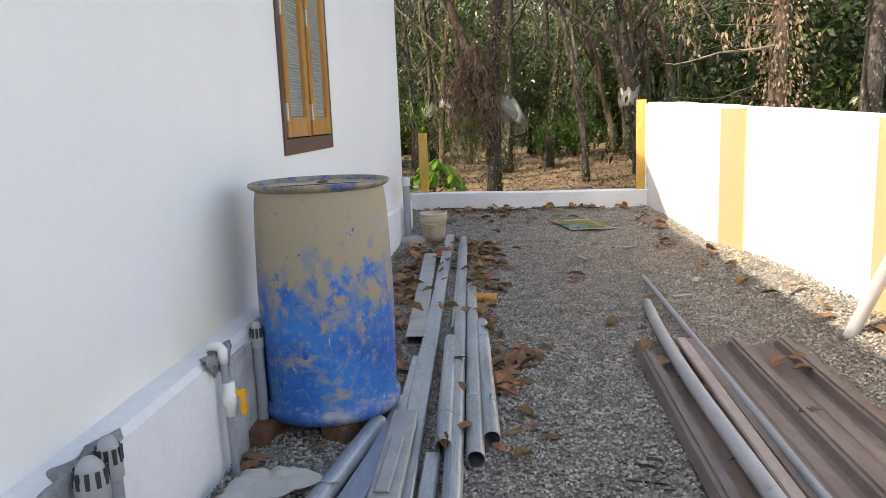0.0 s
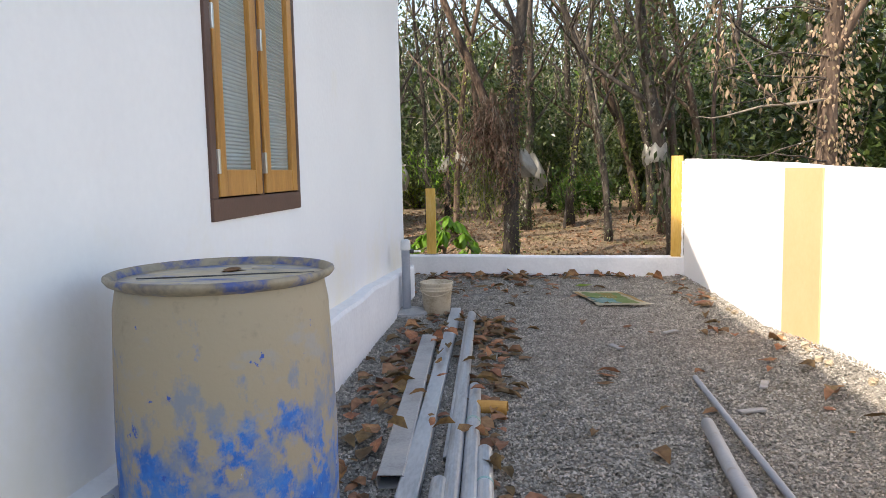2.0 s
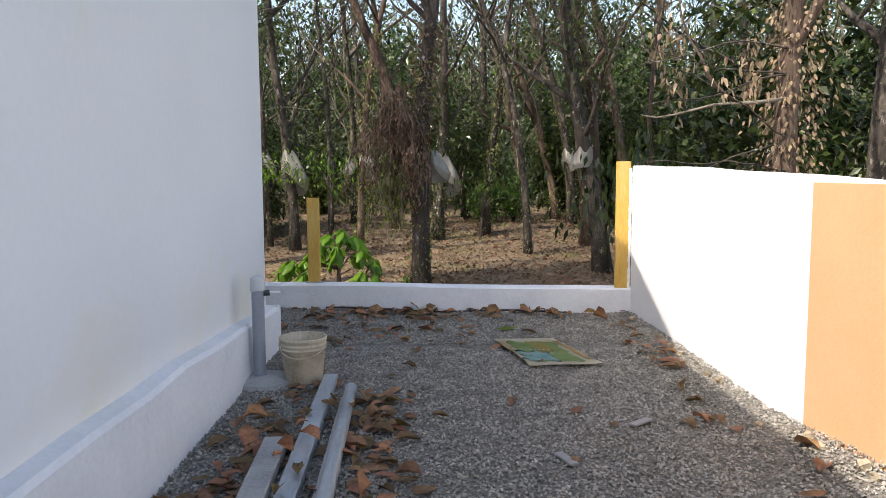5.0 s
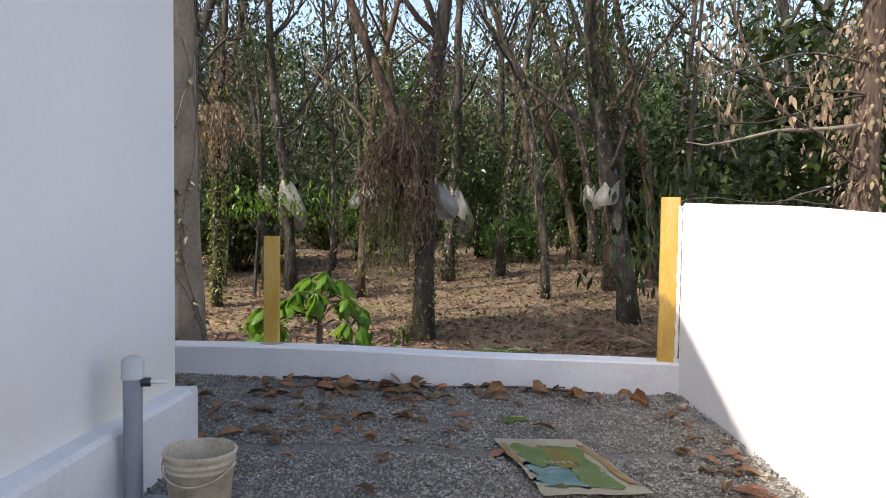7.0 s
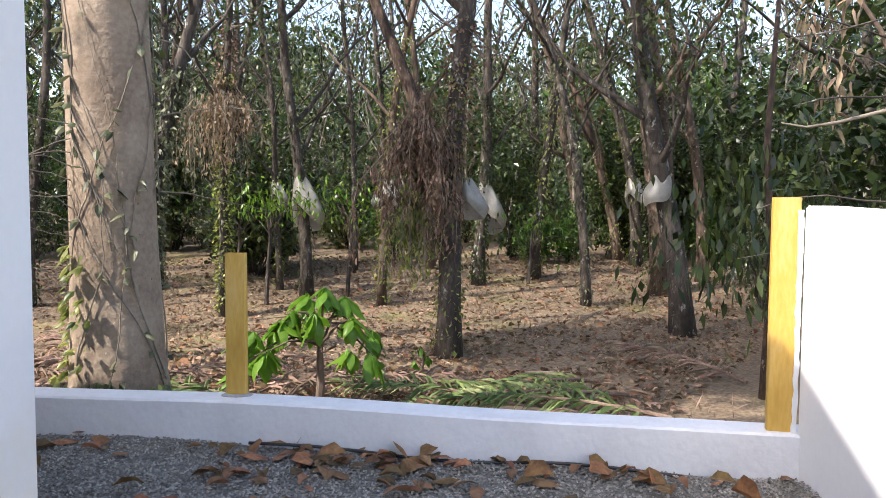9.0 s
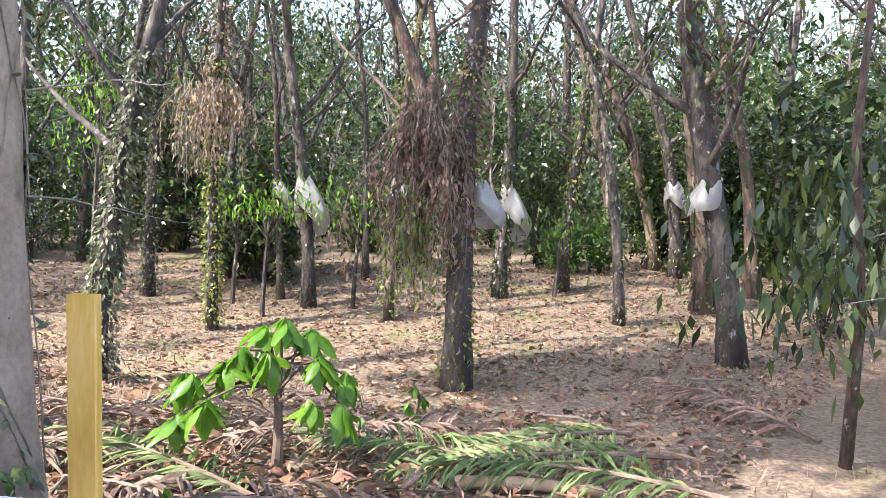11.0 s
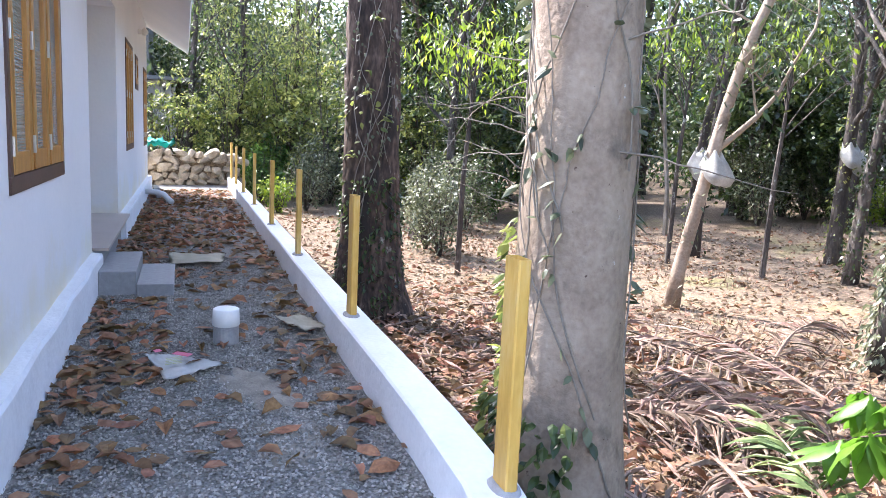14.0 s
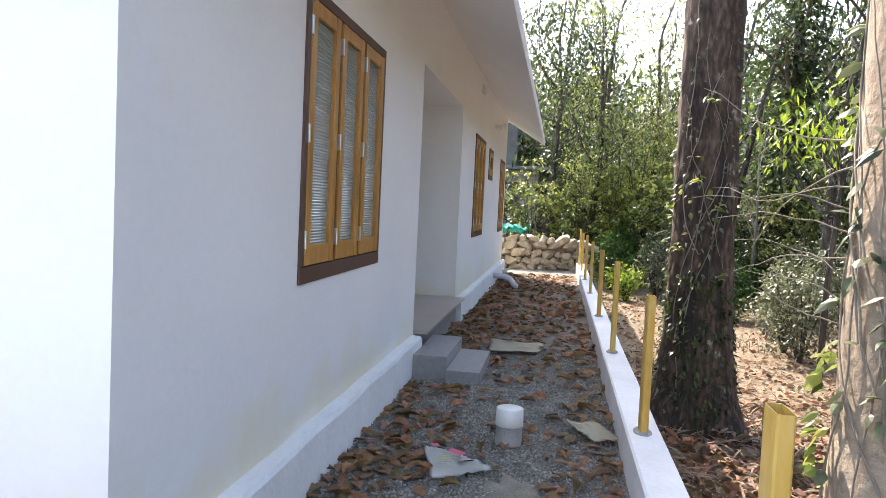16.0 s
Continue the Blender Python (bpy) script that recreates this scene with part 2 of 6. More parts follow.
FROND = material("wilting palm frond", [(0.07, 0.12, 0.03), (0.14, 0.2, 0.06), (0.3, 0.32, 0.14)], 4, 30, 0.65, bump=0.1, island=0.35, translucent=0.2)
BARK = material("grey brown bark", [(0.022, 0.018, 0.015), (0.06, 0.048, 0.04), (0.16, 0.135, 0.11)], 5, 30, 0.95, bump=1.0, bump_scale=22, stretch=(1, 1, 0.35))
blend_over(BARK, (0.36, 0.35, 0.31), 8, 0.6, 0.68, stretch=(1, 1, 0.6), object_space=False)
BARK_PALE = material("pale smooth bark", [(0.18, 0.132, 0.096), (0.3, 0.23, 0.168), (0.41, 0.33, 0.25)], 2.6, 30, 0.9, bump=0.5, bump_scale=30)
blend_over(BARK_PALE, (0.12, 0.095, 0.07), 4, 0.56, 0.72, stretch=(1, 1, 0.8), object_space=False)
blend_over(BARK_PALE, (0.09, 0.05, 0.035), 17, 0.675, 0.7, stretch=(1, 1, 1.3), object_space=False)
blend_over(BARK_PALE, (0.52, 0.49, 0.43), 9, 0.69, 0.71, stretch=(1, 1, 0.7), object_space=False)
BARK_FLAKY = material("dark flaky reddish bark", [(0.018, 0.012, 0.009), (0.066, 0.042, 0.03), (0.17, 0.115, 0.085)], 5, 26, 0.95, bump=1.0, bump_scale=13, stretch=(1, 1, 0.35), soft=0.9)
blend_over(BARK_FLAKY, (0.3, 0.27, 0.23), 8, 0.62, 0.67, stretch=(1, 1, 0.6), object_space=False)
blend_over(BARK_FLAKY, (0.03, 0.022, 0.017), 6, 0.54, 0.6, stretch=(1, 1, 0.2), object_space=False)
BARK_DARK = material("dark flaky bark", [(0.035, 0.024, 0.018), (0.1, 0.068, 0.05), (0.21, 0.15, 0.115)], 3.5, 25, 0.95, bump=1.0, bump_scale=14, stretch=(1, 1, 0.3))
TWIG = material("bare twig", [(0.16, 0.13, 0.1), (0.3, 0.26, 0.21)], 4, 30, 0.9, bump=0.3)
LEAF = material("green leaf", [(0.017, 0.031, 0.009), (0.047, 0.078, 0.02), (0.115, 0.15, 0.045)], 0.5, 6, 0.32, bump=0, island=0.7, translucent=0.32)
LEAF_MID = material("muted green leaf", [(0.03, 0.08, 0.012), (0.065, 0.14, 0.022), (0.12, 0.21, 0.04)], 1, 9, 0.4, bump=0, island=0.5, translucent=0.4)
LEAF_BRIGHT = material("fresh green leaf", [(0.1, 0.22, 0.018), (0.17, 0.33, 0.03), (0.27, 0.45, 0.06)], 2, 12, 0.36, bump=0, island=0.3, translucent=0.5)
LEAF_LIME = material("lime green leaf", [(0.12, 0.2, 0.015), (0.22, 0.31, 0.025), (0.33, 0.4, 0.05)], 2, 12, 0.45, bump=0, island=0.3, translucent=0.5)
LEAF_DULL = material("dull olive leaf", [(0.045, 0.058, 0.03), (0.125, 0.145, 0.075), (0.29, 0.3, 0.19)], 0.8, 6, 0.45, bump=0, island=0.5, translucent=0.3)
# yellow-green leaf whose pale tone also stands for sun shining through
LEAF_BACKLIT = material("thin yellow-green leaf with backlight in its colour", [(0.1, 0.13, 0.03), (0.2, 0.24, 0.06), (0.36, 0.38, 0.14)], 0.9, 7, 0.4, bump=0, island=0.6, translucent=0.5)
LEAF_DEAD = material("dead brown creeper", [(0.08, 0.05, 0.032), (0.17, 0.11, 0.075), (0.3, 0.21, 0.14)], 3, 20, 0.85, bump=0, island=0.4, translucent=0.2)
LEAF_HUSK = material("withered tan leaf", [(0.13, 0.095, 0.058), (0.27, 0.2, 0.125), (0.42, 0.33, 0.22)], 3, 20, 0.85, bump=0, island=0.4, translucent=0.25)
BAG = material("translucent white plastic sheet", [(0.33, 0.315, 0.28), (0.52, 0.5, 0.45)], 5, 40, 0.4, bump=0.3, bump_scale=15, translucent=0.35)
# near-black green: the dark hollows of the woods are put into the colour
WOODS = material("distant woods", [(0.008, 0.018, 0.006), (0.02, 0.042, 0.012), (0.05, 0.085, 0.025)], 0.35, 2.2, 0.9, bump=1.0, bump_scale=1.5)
STONE = material("rough field stone", [(0.2, 0.16, 0.11), (0.34, 0.28, 0.2), (0.46, 0.4, 0.31)], 5, 40, 0.9, bump=0.7, bump_scale=15)
TEAL = material("turquoise tarpaulin", [(0.02, 0.3, 0.26), (0.04, 0.42, 0.36)], 4, 30, 0.6, bump=0.2)
GREYROOF = material("grey weathered sheet roof", [(0.1, 0.1, 0.1), (0.17, 0.17, 0.17)], 4, 30, 0.8, bump=0.2)
CHROME = material("bright hinge steel", [(0.6, 0.6, 0.6), (0.7, 0.7, 0.7)], 6, 50, 0.3, 0.9, bump=0)

GLASS = material("ribbed frosted glass", [(0.38, 0.44, 0.44), (0.46, 0.52, 0.52)], 2, 20, 0.14, bump=0)
gb = GLASS.node_tree.nodes["Principled BSDF"]
gb.inputs["Transmission Weight"].default_value, gb.inputs["IOR"].default_value = 0.3, 1.5
wv = GLASS.node_tree.nodes.new("ShaderNodeTexWave")
wv.bands_direction = "Z"
wv.inputs["Scale"].default_value = 21
wp = GLASS.node_tree.nodes.new("ShaderNodeNewGeometry")
GLASS.node_tree.links.new(wp.outputs["Position"], wv.inputs[0])
wb = GLASS.node_tree.nodes.new("ShaderNodeBump")
wb.inputs["Strength"].default_value, wb.inputs["Distance"].default_value = 0.5, 0.008
GLASS.node_tree.links.new(wv.outputs[1], wb.inputs["Height"])
GLASS.node_tree.links.new(wb.outputs[0], gb.inputs["Normal"])

rng = np.random.default_rng(7)


# ---- building blocks ----
def part(name, bm, mat, parent=None, label="", smooth=False):
    """Links a bmesh as one mesh object, under a thing or a part where parent is given."""
    me = bpy.data.meshes.new(name)
    bmesh.ops.recalc_face_normals(bm, faces=bm.faces)
    bm.to_mesh(me)
    bm.free()
    me.materials.append(mat)
    if smooth:
        me.shade_smooth()
    ob = new(name, me)
    if parent:
        ob.parent = parent
    return tagged(ob, label) if label else ob


def raw(name, verts, faces, mat, parent=None, label="", smooth=False):
    """Links vertices and faces as one mesh object."""
    me = bpy.data.meshes.new(name)
    me.from_pydata([tuple(v) for v in verts] if not isinstance(verts, np.ndarray) else verts.tolist(), [], faces if not isinstance(faces, np.ndarray) else faces.tolist())
    me.materials.append(mat)
    if smooth:
        me.shade_smooth()
    ob = new(name, me)
    if parent:
        ob.parent = parent
    if name in ("crown", "climber", "dead_creeper", "foliage", "leaflets", "vine", "branching", "stem", "leaf_blade"):
        tagged(ob, kind="stuff")
    return tagged(ob, label) if label else ob


def thing(name, label, category, at=(0, 0, 0), turn=0, group="", kind=""):
    ob = new(name)
    ob.empty_display_size = 0.1
    ob.matrix_world = pose(*at, 0, 0, turn)
    return tagged(ob, label, category, group, kind)


def add_box(bm, lo, hi, bevel=0.0, m=None):
    r = bmesh.ops.create_cube(bm, size=1)
    vs = r["verts"]
    for v in vs:
        v.co = Vector([lo[k] + (v.co[k] + 0.5) * (hi[k] - lo[k]) for k in range(3)])
    if bevel:
        es = list({e for v in vs for e in v.link_edges})
        vs = [v for v in bmesh.ops.bevel(bm, geom=es, offset=bevel, segments=2, affect="EDGES", profile=0.6)["verts"]]
    if m is not None:
        bmesh.ops.transform(bm, matrix=m, verts=vs)


def box(lo, hi, bevel=0.0, m=None):
    bm = bmesh.new()
    add_box(bm, lo, hi, bevel, m)
    return bm


def spin(profile, n=32, centre=(0, 0), caps=True):
    """A turned body from (radius, height) pairs."""
    bm = bmesh.new()
    rings = []
    for r, z in profile:
        rings.append([bm.verts.new((centre[0] + r * math.cos(2 * math.pi * k / n), centre[1] + r * math.sin(2 * math.pi * k / n), z)) for k in range(n)])
    for a, b in zip(rings, rings[1:]):
        for k in range(n):
            bm.faces.new((a[k], a[(k + 1) % n], b[(k + 1) % n], b[k]))
    for ring in (rings[0], rings[-1]) if caps else ():
        try:
            bm.faces.new(ring)
        except ValueError:
            pass
    return bm


def tube(points, radii, sides=8, uneven=0.0, seed=0, caps=True):
    """Vertices and faces of a round limb along a line of points."""
    pts = [Vector(p) for p in points]
    vs, fs = [], []
    rr = random.Random(seed)
    bumps = [1 + uneven * (rr.random() - 0.5) * 2 for _ in range(sides)]
    side = None
    for k, p in enumerate(pts):
        d = (pts[min(k + 1, len(pts) - 1)] - pts[max(k - 1, 0)]).normalized()
        if side is None:
            side = d.orthogonal().normalized()
        else:
            side = (side - d * side.dot(d)).normalized()
        up = d.cross(side)
        for j in range(sides):
            a = 2 * math.pi * j / sides
            r = radii[k] * (bumps[j] + uneven * 0.4 * (rr.random() - 0.5))
            vs.append(p + (side * math.cos(a) + up * math.sin(a)) * r)
    for k in range(len(pts) - 1):
        for j in range(sides):
            a, b = k * sides + j, k * sides + (j + 1) % sides
            fs.append((a, b, b + sides, a + sides))
    if caps:
        fs.append(tuple(range(sides - 1, -1, -1)))
        fs.append(tuple(range((len(pts) - 1) * sides, len(pts) * sides)))
    return vs, fs


def joined(pieces):
    vs, fs = [], []
    for v, f in pieces:
        o = len(vs)
        vs.extend(v)
        fs.extend(tuple(i + o for i in face) for face in f)
    return vs, fs


def pipe(a, b, r, wall=0.0025, sides=18):
    """A hollow round pipe from a to b, open at both ends."""
    a, b = Vector(a), Vector(b)
    q = (b - a).to_track_quat("Z", "Y").to_matrix().to_4x4()
    q.translation = a
    L = (b - a).length
    bm = bmesh.new()
    rings = []
    for rad, z in ((r, 0), (r, L), (r - wall, L), (r - wall, 0)):
        rings.append([bm.verts.new(q @ Vector((rad * math.cos(2 * math.pi * k / sides), rad * math.sin(2 * math.pi * k / sides), z))) for k in range(sides)])
    for i in range(4):
        u, v = rings[i], rings[(i + 1) % 4]
        for k in range(sides):
            bm.faces.new((u[k], u[(k + 1) % sides], v[(k + 1) % sides], v[k]))
    return bm


def section(a, b, w, h, wall=0.003, roll=0.0):
    """A hollow rectangular steel section from a to b."""
    a, b = Vector(a), Vector(b)
    d = (b - a).normalized()
    side = d.cross(Vector((0, 0, 1)))
    if side.length < 0.01:
        side = Vector((1, 0, 0))
    side.normalize()
    side = Matrix.Rotation(radians(roll), 3, d) @ side
    up = side.cross(d)
    bm = bmesh.new()
    rings = []
    c = 0.006
    for end, inset in ((a, 0), (b, 0), (b, wall), (a, wall)):
        ww, hh, cc = w / 2 - inset, h / 2 - inset, max(0.002, c - inset)
        o = [(ww, hh - cc), (ww - cc, hh), (-ww + cc, hh), (-ww, hh - cc), (-ww, -hh + cc), (-ww + cc, -hh), (ww - cc, -hh), (ww, -hh + cc)]
        rings.append([bm.verts.new(end + side * x + up * z) for x, z in o])
    for i in range(4):
        u, v = rings[i], rings[(i + 1) % 4]
        for k in range(8):
            bm.faces.new((u[k], u[(k + 1) % 8], v[(k + 1) % 8], v[k]))
    return bm


def leaves(places, ways, lengths, widths, droop=0.25, rich=False, roll=None):
    """Many folded leaf blades as arrays: each is an island of its own. ways: the direction of the midrib."""
    n = len(places)
    w = ways / np.maximum(1e-6, np.linalg.norm(ways, axis=1))[:, None]
    ref = rng.normal(size=(n, 3)) * 0.5 + np.array([0, 0, 1.0]) if roll is None else roll
    s = np.cross(w, ref)
    s /= np.maximum(1e-6, np.linalg.norm(s, axis=1))[:, None]
    u = np.cross(s, w)
    L, W = lengths[:, None], widths[:, None]
    dn = np.array([0, 0, -1.0]) * L * droop
    if rich:
        mid = [places, places + w * L * 0.35 + u * L * 0.05, places + w * L * 0.72 + dn * 0.35, places + w * L + dn]
        left = [places + w * L * 0.3 + s * W * 0.5 - u * W * 0.12, places + w * L * 0.68 + s * W * 0.42 + dn * 0.3 - u * W * 0.1]
        right = [places + w * L * 0.3 - s * W * 0.5 - u * W * 0.12, places + w * L * 0.68 - s * W * 0.42 + dn * 0.3 - u * W * 0.1]
        v = np.stack(mid + left + right, 1).reshape(-1, 3)
        f = [(0, 4, 1), (1, 4, 5, 2), (2, 5, 3), (0, 1, 6), (1, 2, 7, 6), (2, 3, 7)]
        k = 8
    else:
        v = np.stack([places, places + w * L * 0.5 + s * W * 0.5 + dn * 0.3, places + w * L + dn, places + w * L * 0.5 - s * W * 0.5 + dn * 0.3], 1).reshape(-1, 3)
        f = [(0, 1, 2, 3)]
        k = 4
    faces = [tuple(i * k + j for j in face) for i in range(n) for face in f]
    return v, faces


def ground_height(x, y):
    """The forest floor: falls behind the low wall and rises again farther off."""
    z = np.interp(y, [-200, 6, 8.6, 11, 14.5, 19, 22.5, 30, 60, 400], [-0.6, -0.5, -0.5, -0.62, -0.78, -0.52, -0.22, 0.0, 0.6, 2.0])
    return z + 0.05 * np.sin(x * 0.9 + 1) * np.cos(y * 0.7) - 0.03 * np.clip(x - 3, 0, 8) * np.clip((y - 9) / 8, 0, 1)


def wall_sheet(name, at, along, out, length, height, thick, openings, mat):
    """An upright wall with real openings. at: its lower corner on the outer face; along, out: unit directions; openings (u0, u1, z0, z1)."""
    at, along, out, up = Vector(at), Vector(along), Vector(out), Vector((0, 0, 1))
    us = sorted({0, length, *[o[0] for o in openings], *[o[1] for o in openings]})
    zs = sorted({0, height, *[o[2] for o in openings], *[o[3] for o in openings]})
    bm = bmesh.new()

    def is_open(u, z):
        return any(o[0] < u < o[1] and o[2] < z < o[3] for o in openings) or not (0 < u < length and 0 < z < height)

    def quad(*ps):
        bm.faces.new([bm.verts.new(at + along * u + up * z - out * d) for u, z, d in ps])

    for u0, u1 in zip(us, us[1:]):
        for z0, z1 in zip(zs, zs[1:]):
            um, zm = (u0 + u1) / 2, (z0 + z1) / 2
            if is_open(um, zm):
                continue
            quad((u0, z0, 0), (u1, z0, 0), (u1, z1, 0), (u0, z1, 0))
            quad((u0, z0, thick), (u1, z0, thick), (u1, z1, thick), (u0, z1, thick))
            for du, dz, a, b in ((-1, 0, (u0, z0), (u0, z1)), (1, 0, (u1, z0), (u1, z1)), (0, -1, (u0, z0), (u1, z0)), (0, 1, (u0, z1), (u1, z1))):
                if is_open(um + du * (u1 - u0) / 2 + du * 0.001, zm + dz * (z1 - z0) / 2 + dz * 0.001):
                    quad((*a, 0), (*b, 0), (*b, thick), (*a, thick))
    bmesh.ops.remove_doubles(bm, verts=bm.verts, dist=0.0005)
    return tagged(part(name, bm, mat), kind="structure")


# ---- ground ----
gx = np.concatenate([np.linspace(-300, -42, 12), np.arange(-40, 24, 0.5), np.linspace(26, 300, 12)])
gy = np.concatenate([np.linspace(-300, 2, 10), np.arange(4, 40, 0.5), np.linspace(42, 400, 14)])
GX, GY = np.meshgrid(gx, gy)
near = (np.abs(GX + 5) < 36) & (GY > 8) & (GY < 40)
GZ = ground_height(GX, GY) + np.where(near, rng.normal(0, 0.018, GX.shape), 0)
nx = len(gx)
faces = [(j * nx + i, j * nx + i + 1, (j + 1) * nx + i + 1, (j + 1) * nx + i) for j in range(len(gy) - 1) for i in range(nx - 1)]
tagged(raw("ground", np.stack([GX, GY, GZ], -1).reshape(-1, 3), faces, SOIL, smooth=True), "dry brown plantation floor covered with fallen leaves", "ground", kind="structure")


def yard_height(x, y):
    """The gravel: level, with small waves, banked up along the boundary wall."""
    bank = np.interp(y, [0, 2.8, 4.4, 5.2, 9], [0.22, 0.2, 0.12, 0.03, 0.03])
    return 0.012 * np.sin(x * 2.3) * np.cos(y * 1.9) + bank * np.clip((x - 2.45) / 0.5, 0, 1) ** 1.5


def yard_sheet(name, xs, ys, label):
    X, Y = np.meshgrid(xs, ys)
    Z = yard_height(X, Y) - 0.006 + rng.normal(0, 0.003, X.shape)
    n = len(xs)
    f = [(j * n + i, j * n + i + 1, (j + 1) * n + i + 1, (j + 1) * n + i) for j in range(len(ys) - 1) for i in range(n - 1)]
    return tagged(raw(name, np.stack([X, Y, Z], -1).reshape(-1, 3), f, GRAVELBED, smooth=True), label, "ground", kind="structure")


yard_sheet("ground_yard", np.arange(-0.1, 3.0, 0.1), np.arange(-4, 6.75, 0.1), "grey crushed-stone gravel yard beside the house")
yard_sheet("ground_path", np.arange(-17.5, 3.0, 0.1), np.linspace(6.7, 8.5, 19), "grey gravel path with fallen leaves along the house")


# ---- house ----
CORNER = 6.72
wall_sheet("wall_east", (0, -4.5, -0.3), (0, 1, 0), (1, 0, 0), CORNER + 4.5, 3.55, 0.2, [(6.6, 7.71, 1.35, 2.8)], WHITE_CLEAN)
B_OPEN = [(1.53, 3.14, 1.35, 2.8), (4.65, 7.4, 0.6, 3.0), (8.9, 10.35, 1.32, 2.83), (11.05, 11.8, 2.25, 2.79), (13.6, 14.85, 1.27, 2.77)]
wall_sheet("wall_north", (-0.2, CORNER, -0.3), (-1, 0, 0), (0, 1, 0), 15.0, 3.75, 0.2, [(a - 0.2, b - 0.2, c, d) for a, b, c, d in B_OPEN], WHITE)
tagged(part("wall_west", box((-15.2, -4.5, -0.3), (-15.0, CORNER - 0.2, 3.2)), WHITE), "plain white painted house wall", kind="structure")
tagged(part("wall_south", box((-15.0, -4.5, -0.3), (-0.2, -4.3, 3.2)), WHITE), "plain white painted house wall", kind="structure")
tagged(part("floor", box((-15.0, -4.3, 0.1), (-0.2, CORNER - 0.2, 0.3)), FLOORTILE), "beige tiled floor", kind="structure")
# unseen slab; its east edge is set by where the yard's shadow ends
tagged(part("roof_slab", box((-15.6, -4.9, 3.25), (0.24, CORNER - 2.12, 3.37)), CEMENT), "unseen flat concrete slab set to shade the yard", kind="structure")
bm = bmesh.new()
# only the soffit is in view; the rest is shaped for the wall shadow
prof = [(7.55, 2.95), (7.57, 3.03), (6.4, 3.88), (4.62, 3.37), (4.62, 3.252), (6.5, 3.254), (6.52, 3.452), (6.73, 3.452)]
ends = [[bm.verts.new((x if x < 0 else -0.12 if y >= 6.5 else 0.24 if y < 5 else x, y, z)) for y, z in prof] for x in (-15.7, 0.4)]
for k in range(len(prof)):
    bm.faces.new((ends[0][k], ends[0][(k + 1) % len(prof)], ends[1][(k + 1) % len(prof)], ends[1][k]))
bm.faces.new(ends[0]), bm.faces.new(ends[1])
tagged(part("ceiling_eave", bm, WHITE_RAW), "white painted sloping concrete eave, unseen top shaped for its shadow", kind="structure")

# porch recess
bm = bmesh.new()
add_box(bm, (-7.6, 5.2, 0.3), (-7.4, CORNER - 0.2, 2.75))
add_box(bm, (-4.65, 5.2, 0.3), (-4.45, CORNER - 0.2, 2.75))
add_box(bm, (-7.6, 5.0, 0.3), (-4.45, 5.2, 2.75))
tagged(part("wall_recess", bm, WHITE), "white walls of a recessed porch", kind="structure")
tagged(part("ceiling_recess", box((-7.6, 5.0, 2.7), (-4.45, CORNER - 0.2, 2.85)), WHITE), "white porch ceiling", kind="structure")
tagged(part("floor_recess", box((-7.38, 5.2, 0.302), (-4.67, CORNER + 0.13, 0.33), 0.004), FLOORTILE), "beige tiled porch floor", kind="structure")

# plinth, uneven, with a sloped top
def plinth(name, stations, mat=PLINTH):
    """stations: (inner point, outward direction, width, top)."""
    bm = bmesh.new()
    rows = []
    for (x, y), (ox, oy), w, top in stations:
        rows.append([bm.verts.new((x + ox * a, y + oy * a, z)) for a, z in ((-0.02, -0.35), (w, -0.35), (w, top - 0.03), (w - 0.012, top - 0.006), (-0.02, top + 0.004))])
    for a, b in zip(rows, rows[1:]):
        for k in range(5):
            bm.faces.new((a[k], a[(k + 1) % 5], b[(k + 1) % 5], b[k]))
    bm.faces.new(rows[0]), bm.faces.new(rows[-1])
    ob = tagged(part(name, bm, mat), "rough whitewashed plaster plinth, dusty ledge toned down against skylight", kind="structure")
    # upward faces take the darker colour that cancels the sky's brightening
    ob.data.materials.append(LEDGE_TONED)
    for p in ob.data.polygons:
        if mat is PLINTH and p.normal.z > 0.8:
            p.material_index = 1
    return ob


ys = np.linspace(-4.5, 6.72, 24)
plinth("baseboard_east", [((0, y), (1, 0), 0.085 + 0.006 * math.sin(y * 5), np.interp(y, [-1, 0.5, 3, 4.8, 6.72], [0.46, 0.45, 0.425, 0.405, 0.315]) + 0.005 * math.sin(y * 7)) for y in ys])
xs = np.linspace(0.085, -4.62, 14)
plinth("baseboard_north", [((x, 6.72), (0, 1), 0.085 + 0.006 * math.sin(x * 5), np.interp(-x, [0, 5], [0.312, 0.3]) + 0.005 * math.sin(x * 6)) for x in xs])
xs = np.linspace(-7.42, -15.2, 14)
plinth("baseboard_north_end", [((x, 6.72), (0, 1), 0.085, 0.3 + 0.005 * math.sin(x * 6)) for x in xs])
plinth("baseboard_porch", [((x, 6.66), (0, 1), 0.085, 0.298) for x in (-4.64, -7.4)], STEPSTONE)
